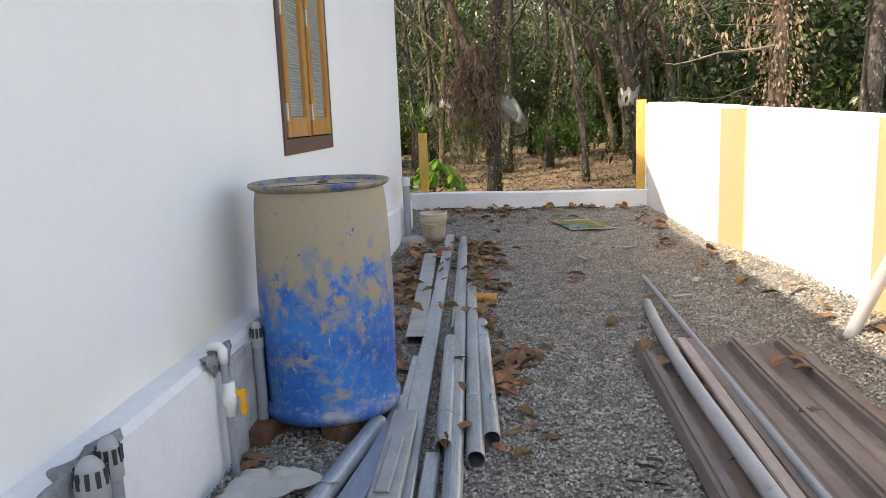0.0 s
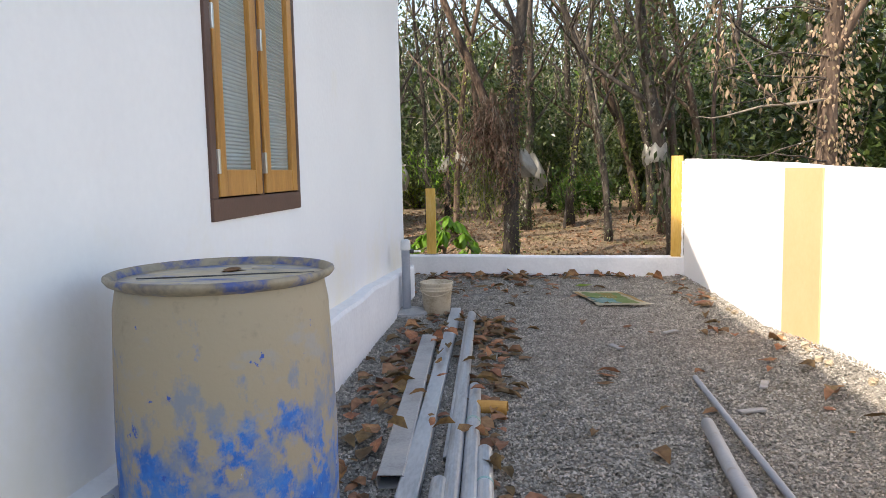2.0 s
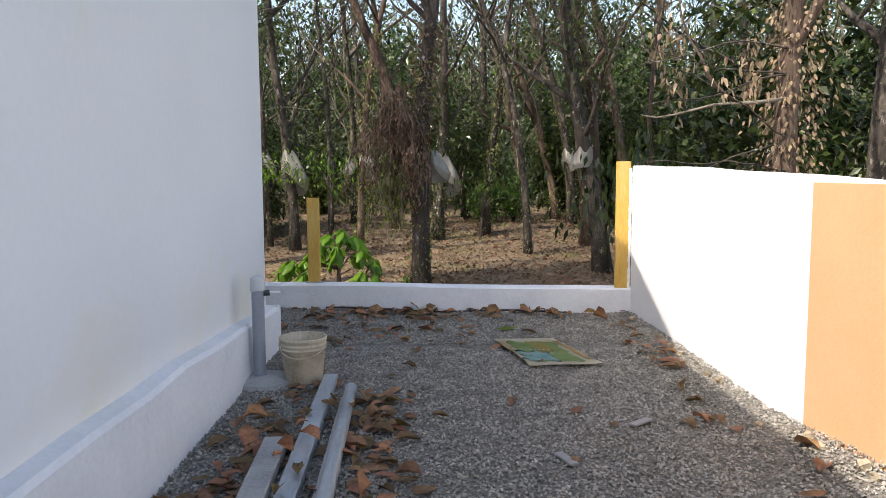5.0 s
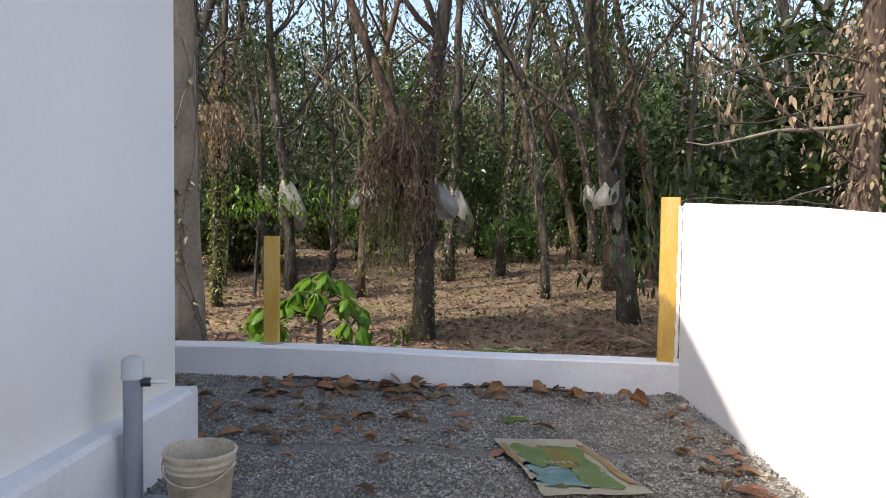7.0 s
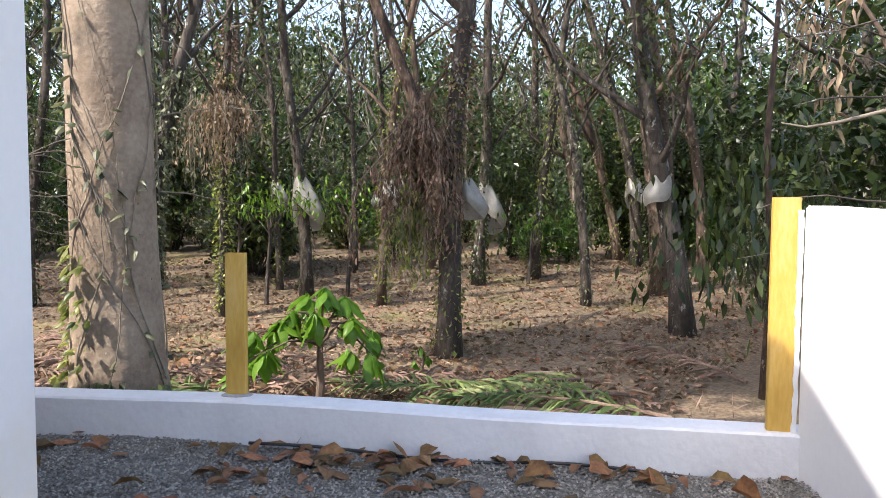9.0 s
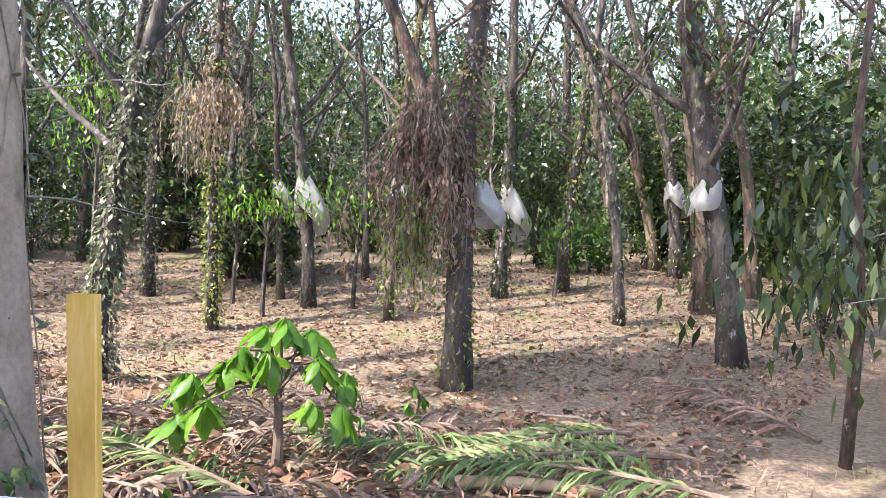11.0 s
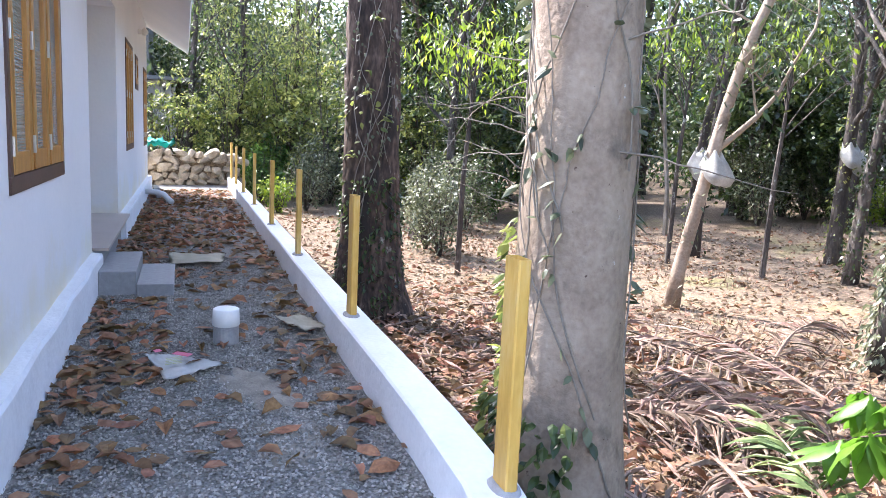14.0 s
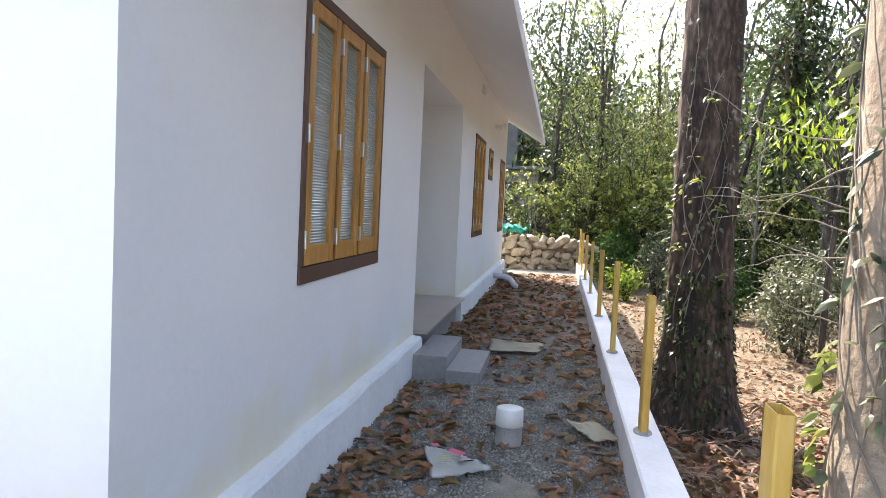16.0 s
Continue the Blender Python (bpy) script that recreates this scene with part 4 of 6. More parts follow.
raw("tube", *tube([(0, 0, 0), (0.0, 0.5, 0.004), (0.003, 1.0, 0.0), (0.012, 1.5, -0.008), (0.035, 2.0, -0.02), (0.07, 2.5, -0.034), (0.12, 3.05, -0.05)], [0.03] * 7, 18), PVC_MID, pole, smooth=True)
rod = thing("pole", "thin galvanised rod lying across roofing sheets", "pole", (1.98, -0.1, 0.078))
part("tube", pipe((0, 0, 0), (0.12, 3.9, -0.06), 0.015), PVC, rod)
lean = thing("leaning_pipe", "pale plastic pipe leaning on the boundary wall", "pipe", (2.75, 2.02, 0.1))
part("pipe", pipe((0, 0, -0.02), (0.14, -0.55, 1.0), 0.032), PVC_LIGHT, lean)


def crumpled(name, label, category, at, turn, outline, mat, height=0.02, n=14, seed=0):
    """A flat, creased sheet: a grid inside a rounded outline, with folds."""
    t = thing(name, label, category, at, turn)
    bm = bmesh.new()
    g = [[None] * (n + 1) for _ in range(n + 1)]
    a, b, c, d = [Vector((*p, 0)) for p in outline]
    for i in range(n + 1):
        for j in range(n + 1):
            u, v = i / n, j / n
            p = (a * (1 - u) + b * u) * (1 - v) + (d * (1 - u) + c * u) * v
            z = 0.004 + height * (0.5 + 0.5 * noise.noise(Vector((p.x * 6, p.y * 6, seed)))) + height * 0.5 * abs(noise.noise(Vector((p.x * 15, p.y * 15, seed + 3))))
            w = Vector(noise.noise_vector(Vector((p.x * 5, p.y * 5, seed + 9)))) * 0.02
            g[i][j] = bm.verts.new((p.x + w.x, p.y + w.y, z))
    for i in range(n):
        for j in range(n):
            bm.faces.new((g[i][j], g[i + 1][j], g[i + 1][j + 1], g[i][j + 1]))
    bmesh.ops.solidify(bm, geom=bm.faces[:], thickness=0.0015)
    part("sheet", bm, mat, t, smooth=True)
    return t


mat_sack = crumpled("printed_sack", "flattened cream sack with faded green and turquoise print", "sack", (1.97, 6.5, 0.008), 0, ((-0.16, -0.385), (0.316, -0.33), (0.1, 0.42), (-0.332, 0.415)), PAPER, 0.012, 16, 2)


def decal(parent, name, ring, mat, z=0.03, label=""):
    bm = bmesh.new()
    f = bm.faces.new([bm.verts.new((x, y, z)) for x, y in ring])
    r = bmesh.ops.extrude_face_region(bm, geom=[f])
    bmesh.ops.translate(bm, verts=[q for q in r["geom"] if isinstance(q, bmesh.types.BMVert)], vec=(0, 0, 0.0008))
    return part(name, bm, mat, parent, label)


SACK_RING = [Vector((-0.16, -0.385, 0)), Vector((0.316, -0.33, 0)), Vector((0.1, 0.42, 0)), Vector((-0.332, 0.415, 0))]


def sack_print(name, u0, u1, v0, v1, mat, lift, ragged, label, m=12):
    """A printed area that follows the creases of the sack, given in shares of its width and length."""
    bm, g = bmesh.new(), []
    for i in range(m + 1):
        for j in range(m + 1):
            a, b = i / m, j / m
            u = u0 + (u1 - u0) * a + ragged * noise.noise(Vector((b * 4, u0 * 9, i // m))) * (1 if i in (0, m) else 0.4)
            w = v0 + (v1 - v0) * b + ragged * noise.noise(Vector((a * 4, v0 * 9, 3 + j // m))) * (1 if j in (0, m) else 0.4)
            p = (SACK_RING[0] * (1 - u) + SACK_RING[1] * u) * (1 - w) + (SACK_RING[3] * (1 - u) + SACK_RING[2] * u) * w
            z = 0.004 + 0.012 * (0.5 + 0.5 * noise.noise(Vector((p.x * 6, p.y * 6, 2)))) + 0.006 * abs(noise.noise(Vector((p.x * 15, p.y * 15, 5))))
            e = Vector(noise.noise_vector(Vector((p.x * 5, p.y * 5, 11)))) * 0.02
            g.append(bm.verts.new((p.x + e.x, p.y + e.y, z + lift)))
    for i in range(m):
        for j in range(m):
            k = i * (m + 1) + j
            bm.faces.new((g[k], g[k + m + 1], g[k + m + 2], g[k + 1]))
    bmesh.ops.solidify(bm, geom=bm.faces[:], thickness=0.0005)
    part(name, bm, mat, mat_sack, label, smooth=True)


sack_print("print", 0.1, 0.82, 0.1, 0.84, SACK, 0.0035, 0.09, "faded green printed field")
sack_print("print", 0.06, 0.5, 0.12, 0.46, PRINT_BLUE, 0.0047, 0.12, "faded turquoise printed patch")
sack_print("print", 0.4, 0.66, 0.42, 0.8, PRINT_OCHRE, 0.0047, 0.1, "ochre printed patch")
sack_print("print", 0.0, 0.07, 0.5, 0.9, PRINT_TAN, 0.0042, 0.02, "tan printed edge")
sack_print("print", 0.88, 0.97, 0.12, 0.86, PRINT_TAN, 0.0042, 0.02, "tan printed edge")
for k in range(5):
    sack_print("print_bar", 0.3 + 0.07 * k, 0.3 + 0.07 * k + 0.03, 0.5, 0.555, PAPER, 0.006, 0.02, "pale printed bar", 3)
crumpled("white_cloth", "crumpled white cloth lying on gravel", "cloth", (0.3, 0.6, 0.0), 20, ((-0.2, -0.12), (0.22, -0.1), (0.12, 0.07), (-0.08, 0.14)), CLOTH, 0.09, 14, 5)
tin = thing("cardboard_tube", "ochre cardboard tube lying on gravel", "tube", (0.96, 3.15, 0.035))
part("tube", pipe((-0.07, 0.02, 0.0), (0.08, 0.0, 0.0), 0.036, 0.004), TIN, tin)
for k in range(7):
    w = thing("plastic_strip", "torn black plastic strip on the gravel", "plastic strip", (1.5 + 0.03 * k, 0.62 + 0.02 * (k % 3), 0.012), k * 37, group="black strips on the gravel")
    a = np.linspace(0, 1.6, 8)
    v = [(0.16 * math.sin(q), 0.16 * (1 - math.cos(q)), 0.012 + 0.03 * math.sin(q * 1.9 + k)) for q in a]
    vv = [(x, y, z) for x, y, z in v] + [(x + 0.012, y + 0.008, z + 0.006) for x, y, z in v]
    raw("strip", vv, [(i, i + 1, i + 9, i + 8) for i in range(7)], BLACKPLASTIC, w)
hose = thing("black_hose", "black hose half buried along the parapet", "hose", (0, 0, 0))
v, f = tube([(x, low_line(x) - 0.04 - 0.012 * math.sin(x * 6), 0.012 + 0.012 * math.sin(x * 4)) for x in np.linspace(0.2, 2.4, 24)], [0.009] * 24, 8)
raw("hose", v, f, BLACKPLASTIC, hose, smooth=True)

# ---- things on the path ----
news = crumpled("newspaper", "crumpled newspaper sheet on the gravel path", "newspaper", (-2.2, 7.42, 0.0), 0, ((0.3, -0.06), (0.06, 0.26), (-0.2, -0.02), (-0.24, -0.2)), CLOTH, 0.05, 16, 8)
decal(news, "print", [(-0.07, -0.03), (0.0, 0.06), (-0.05, 0.09), (-0.12, 0.0)], PRINT_PINK, 0.066, "pink printed block")
decal(news, "print", [(-0.17, -0.14), (-0.12, -0.12), (-0.14, -0.08), (-0.19, -0.1)], PRINT_PINK, 0.066, "dark red printed spot")
for k in range(5):
    decal(news, "print_bar", [(0.02 + 0.03 * k, -0.06), (0.03 + 0.03 * k, -0.06), (0.0 + 0.03 * k, 0.03), (-0.01 + 0.03 * k, 0.03)], PRINT_PALE, 0.068)
pot = thing("paint_pot", "white-lidded plastic pot with cement-grey side", "pot", (-2.7, 7.72, 0))
part("body", spin([(0.0, 0.0), (0.078, 0.0), (0.082, 0.01), (0.082, 0.13), (0.0, 0.13)], 28), STEEL_OLD, pot, "grey translucent pot body")
part("lid", spin([(0.0, 0.232), (0.074, 0.234), (0.084, 0.228), (0.087, 0.125), (0.081, 0.12)], 28), WHITEPLASTIC, pot, "white plastic upper half", smooth=True)
crumpled("cement_sack", "flattened pale brown paper sack on the path", "sack", (-5.78, 7.58, 0.03), 0, ((-0.35, -0.28), (0.3, -0.25), (0.25, 0.25), (-0.3, 0.3)), PAPER, 0.03, 12, 11)
crumpled("torn_sack", "torn pale sack against the parapet", "sack", (-3.0, 8.26, 0), 30, ((-0.22, -0.1), (0.2, -0.12), (0.18, 0.1), (-0.16, 0.12)), PAPER, 0.07, 12, 14)
elbow = thing("drain_elbow", "grey plastic drain elbow beside the plinth", "pipe", (-12.2, 7.0, 0))
v, f = tube([(0, -0.2, 0.2), (0, 0.0, 0.19), (0.0, 0.12, 0.15), (0.05, 0.2, 0.06), (0.3, 0.25, 0.05)], [0.05] * 5, 12)
raw("pipe", v, f, PVC_LIGHT, elbow, smooth=True)
slab = thing("stone_slab", "grey cut slab leaning on the plinth", "slab", (-13.2, 7.0, 0), 5)
part("slab", box((-0.4, -0.05, 0), (0.4, 0.05, 0.22), 0.01, Matrix.Rotation(radians(14), 4, "X")), STEPSTONE, slab)


# ---- trees ----
def limb_tree(seed, height, radius, bend, fork_at, forks, twigs, crown_leaves, leaf_len, spread, power=1.3):
    """Returns trunk mesh data, limb mesh data and leaf arrays for one tree that stands at the origin. bend: the way its top leans."""
    rr = random.Random(seed)
    n = 12
    line, rad = [], []
    wx, wy = rr.uniform(0, 6), rr.uniform(0, 6)
    for k in range(n + 1):
        u = k / n
        z = u * height
        line.append(Vector((bend[0] * u ** power + 0.15 * math.sin(wx + u * 7) * u, bend[1] * u ** power + 0.15 * math.cos(wy + u * 6) * u, z - (0.25 if k == 0 else 0))))
        rad.append(radius * (1.35 if k == 0 else 1.12 if u < 0.05 else 1 - 0.55 * u))
    trunk = tube(line, rad, 10, 0.14, seed)
    limbs, tips = [], []

    def grow(p, d, length, r, level):
        pts, rs = [p], [r]
        q = Vector(p)
        steps = 5
        dd = Vector(d)
        for s in range(steps):
            dd = (dd + Vector((rr.uniform(-0.25, 0.25), rr.uniform(-0.25, 0.25), rr.uniform(-0.05, 0.22)))).normalized()
            q = q + dd * length / steps
            pts.append(Vector(q))
            rs.append(r * (1 - 0.75 * (s + 1) / steps))
            if level < 2 and s >= 1:
                for _ in range(twigs if level else 1):
                    if rr.random() < 0.7:
                        side = Vector((rr.uniform(-1, 1), rr.uniform(-1, 1), rr.uniform(-0.1, 0.8))).normalized()
                        grow(Vector(q), (dd * 0.5 + side).normalized(), length * rr.uniform(0.35, 0.6), r * 0.45, level + 1)
        limbs.append(tube(pts, rs, 6 if level == 0 else 4, 0, 0, False))
        tips.append(pts[-1])
        if level:
            tips.append(pts[-2])

    for k in range(forks):
        u = fork_at + (1 - fork_at) * (k + rr.random() * 0.6) / forks
        i = min(n - 1, int(u * n))
        a = rr.uniform(0, 6.28)
        grow(line[i], Vector((math.cos(a) * spread, math.sin(a) * spread, rr.uniform(0.5, 1.1))).normalized(), rr.uniform(0.25, 0.45) * height * 0.8, rad[i] * 0.55, 0)
    grow(line[-1], Vector((bend[0] * 0.1, bend[1] * 0.1, 1)).normalized(), height * 0.4, rad[-1] * 0.9, 0)
    tips = np.array([tuple(t) for t in tips])
    pick = rng.integers(0, len(tips), crown_leaves)
    places = tips[pick] + rng.normal(0, 0.3, (crown_leaves, 3))
    ways = rng.normal(size=(crown_leaves, 3)) + np.array([0, 0, -0.35])
    lv = leaves(places, ways, leaf_len * rng.uniform(0.6, 1.3, crown_leaves), leaf_len * 0.42 * rng.uniform(0.7, 1.2, crown_leaves))
    return trunk, joined(limbs), lv, line, rad


def clinging(line, rad, z0, z1, count, size, out=0.05, seed=0, hang=-0.4, rich=False):
    """Leaves that cling round a trunk between two heights."""
    zs = np.array([p.z for p in line])
    z = rng.uniform(z0, z1, count)
    px, py = np.interp(z, zs, [p.x for p in line]), np.interp(z, zs, [p.y for p in line])
    r = np.interp(z, zs, rad) + np.abs(rng.normal(0, out, count))
    a = rng.uniform(0, 2 * math.pi, count)
    places = np.stack([px + r * np.cos(a), py + r * np.sin(a), z], 1)
    ways = np.stack([np.cos(a) * 0.7, np.sin(a) * 0.7, np.full(count, hang)], 1) + rng.normal(0, 0.5, (count, 3))
    return leaves(places, ways, size * rng.uniform(0.6, 1.3, count), size * 0.6 * rng.uniform(0.7, 1.2, count), rng.uniform(0.1, 0.5), rich)


def bag_on(line, rad, z, size, parent, seed=0):
    """A plastic rain guard tied round the trunk: a creased skirt, gathered at its top."""
    rr = random.Random(seed)
    zs = [p.z for p in line]
    px, py = float(np.interp(z, zs, [p.x for p in line])), float(np.interp(z, zs, [p.y for p in line]))
    r0 = float(np.interp(z, zs, rad)) + 0.01
    vs, fs, n, m = [], [], 40, 12
    side = rr.choice((0.15, 0.5, 2.9, 0.3, -0.4))
    size = size * 1.2
    wide, ph = size * rr.uniform(0.34, 0.46), rr.uniform(0, 6)
    for j in range(m):
        u = j / (m - 1)
        swell = 1.25 * u ** 0.75 * (1.12 - 0.45 * max(0, u - 0.72) / 0.28)
        for k in range(n):
            a = 2 * math.pi * k / n
            crease = 1 + (0.16 * math.sin(a * 5 + ph + u) + 0.09 * math.sin(a * 11 + ph * 2)) * (1 - 0.35 * u)
            r = r0 + wide * swell * crease * (0.55 + 0.5 * math.cos(a - side))
            sag = size * u * (0.78 + 0.3 * math.cos(a - side - 0.5)) + 0.03 * u * math.sin(a * 3 + ph)
            vs.append((px + r * math.cos(a), py + r * math.sin(a), z + 0.06 * (1 - u) ** 6 * math.sin(a * 4 + ph) - sag))
    for j in range(m - 1):
        for k in range(n):
            fs.append((j * n + k, j * n + (k + 1) % n, (j + 1) * n + (k + 1) % n, (j + 1) * n + k))
    raw("rain_guard", vs, fs, BAG, parent, "white plastic rain guard tied round the trunk", smooth=True)


def place(x, y):
    return (x, y, float(ground_height(x, y)))


def plantation_tree(x, y, radius, bend, height=7.5, seed=1, bag=0.0, ivy=0, dead=None, crown=900, mat=BARK, leaf=LEAF, bag_size=0.4, fork=0.36, forks=7, label="slender rubber tree with mottled grey-brown bark", more=2.2, power=1.3):
    t = thing("rubber_tree", label, "tree", place(x, y), group="plantation trees")
    trunk, limbs, lv, line, rad = limb_tree(seed, height, radius, bend, fork, forks, 2, int(crown * (2.6 if y < 17.5 else 1.0)), 0.135, 0.8, power)
    raw("trunk", *trunk, mat, t, smooth=True)
    raw("branching", *limbs, mat, t, smooth=True)
    raw("crown", *lv, leaf, t)
    ivy = int(ivy * more) + 60
    if ivy:
        raw("climber", *clinging(line, rad, 0.1, height * 0.5, ivy, 0.07, 0.05), (LEAF, LEAF_DULL, LEAF_BACKLIT)[seed % 3], t, "creeper leaves clinging to the bark")
    if dead:
        raw("dead_creeper", *clinging(line, rad, dead[0], dead[1], dead[2], 0.075, dead[3]), LEAF_DEAD, t, "mass of dead brown creeper")
    if bag:
        bag_on(line, rad, bag - t.location.z, bag_size, t, seed)
    return t


def ivy_tree(x, y, seed, width, height):
    t = plantation_tree(x, y, 0.2, (0.3, 0.2), height, seed, 0, 0, None, 1400, BARK_DARK, label="tall trunk thickly clad in dark ivy")
    line = [Vector((0.3 * u ** 1.3, 0.2 * u ** 1.3, u * height)) for u in np.linspace(0, 1, 12)]
    raw("ivy", *clinging(line, [0.2] * 12, 0.2, height * 0.95, 5200, 0.2, width), LEAF, t, "thick coat of dark ivy")
    return t


ivy_tree(-20.8, 14.2, 33, 0.36, 10)
ivy_tree(-21.5, 16.8, 34, 0.5, 10.5)
ivy_tree(-18.5, 19.5, 43, 0.3, 9)
tree_c = plantation_tree(0.97, 14.65, 0.16, (0.35, 0.2), 8, 11, 0, 260, (2.6, 4.6, 700, 0.1), 700, bag_size=0.5, fork=0.55)
plantation_tree(5.0, 19.9, 0.19, (-1.35, 0.4), 9, 12, 0, 500, None, 1500, BARK_DARK, power=1.9)
plantation_tree(5.35, 20.3, 0.13, (-0.9, 0.5), 9, 52, 0, 200, None, 1300, BARK_DARK, power=1.5)
plantation_tree(4.6, 16.25, 0.17, (-1.25, 0.2), 8, 13, 1.7, 0, None, 900, bag_size=0.32, power=1.05)
plantation_tree(5.3, 23.5, 0.15, (-2.4, 0.3), 9, 14, 1.9, 150, None, 800, bag_size=0.6, power=1.9, label="leaning rubber tree with pale patches on its bark")
plantation_tree(5.1, 25.0, 0.13, (-2.6, 0.3), 7, 53, 0, 150, None, 160, BARK_DARK, power=1.6, label="dark half-dead tree leaning strongly")
plantation_tree(1.0, 15.4, 0.12, (-1.7, 0.1), 6.6, 54, 0, 0, None, 120, BARK_FLAKY, power=1.7, fork=0.8, forks=2, label="dark bare trunk leaning away from its neighbour")
plantation_tree(1.35, 20.3, 0.12, (0.4, 0.2), 8, 15, 1.7, 500, None, 900, bag_size=0.8)
plantation_tree(-3.0, 13.8, 0.11, (1.3, 0.6), 7.5, 16, 0, 900, None, 350)
plantation_tree(-3.0, 17.1, 0.085, (0.1, 0.2), 8.5, 17, 0, 700, (3.4, 5.2, 500, 0.12), 600)
plantation_tree(-2.0, 19.0, 0.13, (-0.75, 0.2), 8, 18, 1.75, 120, None, 500, bag_size=0.8)
plantation_tree(-5.15, 19.35, 0.1, (0.2, 0.3), 8, 19, 0, 500, None, 900)
plantation_tree(-8.2, 18.6, 0.12, (-0.3, 0.2), 7.5, 20, 1.6, 100, None, 900)
plantation_tree(-10.7, 21.5, 0.13, (0.4, 0.2), 8, 21, 1.5, 100, None, 900)
plantation_tree(-1.5, 21.6, 0.08, (-0.3, 0.3), 8, 22, 0, 60, None, 500)
plantation_tree(-1.05, 23.2, 0.1, (-0.2, 0.3), 8, 23, 1.7, 200, None, 600)
plantation_tree(-8.6, 22.9, 0.11, (0.3, 0.2), 8, 24, 0, 500, None, 900)
plantation_tree(-5.8, 27, 0.12, (-0.4, 0.2), 8.5, 25, 0, 200, None, 900)
plantation_tree(-2.7, 19.6, 0.07, (-0.5, 0.2), 7, 26, 1.7, 80, None, 500)
plantation_tree(-6.6, 17.3, 0.1, (0.4, 0.5), 7.5, 27, 0, 300, None, 800)
plantation_tree(-6.5, 13.95, 0.105, (1.6, 0.9), 6.5, 28, 1.35, 0, None, 260, BARK_PALE, bag_size=0.34, fork=0.28, forks=3, label="leaning rubber tree forking low with pale bark")
plantation_tree(-11.7, 18.1, 0.12, (1.0, 0.3), 7.5, 29, 1.4, 60, None, 900, bag_size=0.55)
plantation_tree(-14.6, 21.6, 0.13, (0.3, 0.2), 8, 30, 1.5, 0, None, 900)
plantation_tree(-16.2, 13.9, 0.14, (0.9, 0.2), 7, 31, 0, 200, None, 1000, BARK)
plantation_tree(-11.4, 14.1, 0.13, (-0.4, 0.6), 7.5, 32, 1.4, 0, None, 900)
plantation_tree(-14.5, 17.2, 0.11, (-0.3, 0.2), 8, 35, 1.5, 200, None, 900)
# added to fill open sky; every other tree has the backlit leaf colour
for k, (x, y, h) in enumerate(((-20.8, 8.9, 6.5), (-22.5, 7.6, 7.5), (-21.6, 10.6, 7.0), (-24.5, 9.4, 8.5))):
    plantation_tree(x, y, 0.1, (0.5 - 0.3 * k, 0.2), h, 80 + k, 0, 100, None, 1300, BARK, (LEAF_BACKLIT, LEAF)[k % 2], fork=0.22, forks=9, label="leafy filler tree against the sky beyond the stone wall")
plantation_tree(5.15, 9.85, 0.15, (0.3, 0.3), 7.5, 36, 0, 0, None, 500, BARK_DARK, fork=0.35, forks=5)
plantation_tree(7.3, 11.6, 0.19, (0.2, 0.5), 8.5, 37, 0, 100, None, 900)
plantation_tree(7.6, 16.5, 0.13, (-0.5, 0.3), 8, 38, 1.7, 150, None, 900)
plantation_tree(9.2, 19.5, 0.14, (0.5, 0.3), 8.5, 39, 1.8, 200, None, 1000)
plantation_tree(3.1, 25.5, 0.13, (-0.6, 0.3), 9, 40, 0, 300, None, 900)
plantation_tree(8.0, 25.0, 0.13, (0.4, 0.3), 9, 41, 0, 300, None, 1000)
plantation_tree(11.8, 15.5, 0.15, (-0.4, 0.3), 9, 42, 0, 300, None, 1200)


for k, (x, y, r, bx) in enumerate(((-4.4, 21.2, 0.1, 0.3), (0.2, 22.4, 0.12, -0.4), (2.6, 21.0, 0.1, 0.5), (4.0, 24.4, 0.13, -0.6), (-6.9, 21.4, 0.1, 0.3), (-0.4, 18.0, 0.08, 0.5), (-4.0, 24.8, 0.11, -0.3), (6.4, 21.6, 0.14, -0.5), (-9.6, 25.4, 0.12, 0.4), (-12.8, 24.6, 0.12, -0.3), (3.4, 18.6, 0.09, -0.7), (-7.6, 25.6, 0.1, 0.2), (-10.0, 17.0, 0.09, 0.3), (-13.2, 15.6, 0.1, -0.4))):
    plantation_tree(x, y, r, (bx * 3.2, 0.3), 8 + k % 3, 60 + k, 1.7 if k % 4 == 1 else 0, (k % 3) * 160, None, 700, (BARK, BARK_DARK)[k % 2], (LEAF, LEAF_DULL)[k % 2], fork=0.34, power=1.7)


def hanging_mass(x, y, z, sx, sz, n, mat, label, seed):
    """A curtain of dead creeper that hangs round a trunk: stems and slim drooping leaves."""
    t = thing("dead_creeper", label, "creeper", place(x, y))
    rr = random.Random(seed)
    lines, P = [], []
    for k in range(46):
        a, r = rr.uniform(0, 6.28), abs(rr.gauss(0, sx))
        px, py, top = r * math.cos(a), r * math.sin(a) * 0.8, z + sz * rr.uniform(0.35, 1.0) * (1 - 0.35 * r / sx)
        L = sz * rr.uniform(0.6, 1.7)
        pts = [Vector((px * 0.6, py * 0.6, top)), Vector((px, py, top - L * 0.3)), Vector((px * 1.08 + rr.uniform(-0.05, 0.05), py * 1.08, top - L * 0.65)), Vector((px + rr.uniform(-0.08, 0.08), py, top - L))]
        lines.append(tube(pts, [0.006, 0.005, 0.004, 0.003], 4, 0, 0, False))
        for _ in range(n // 46):
            u = rr.uniform(0, 2.999)
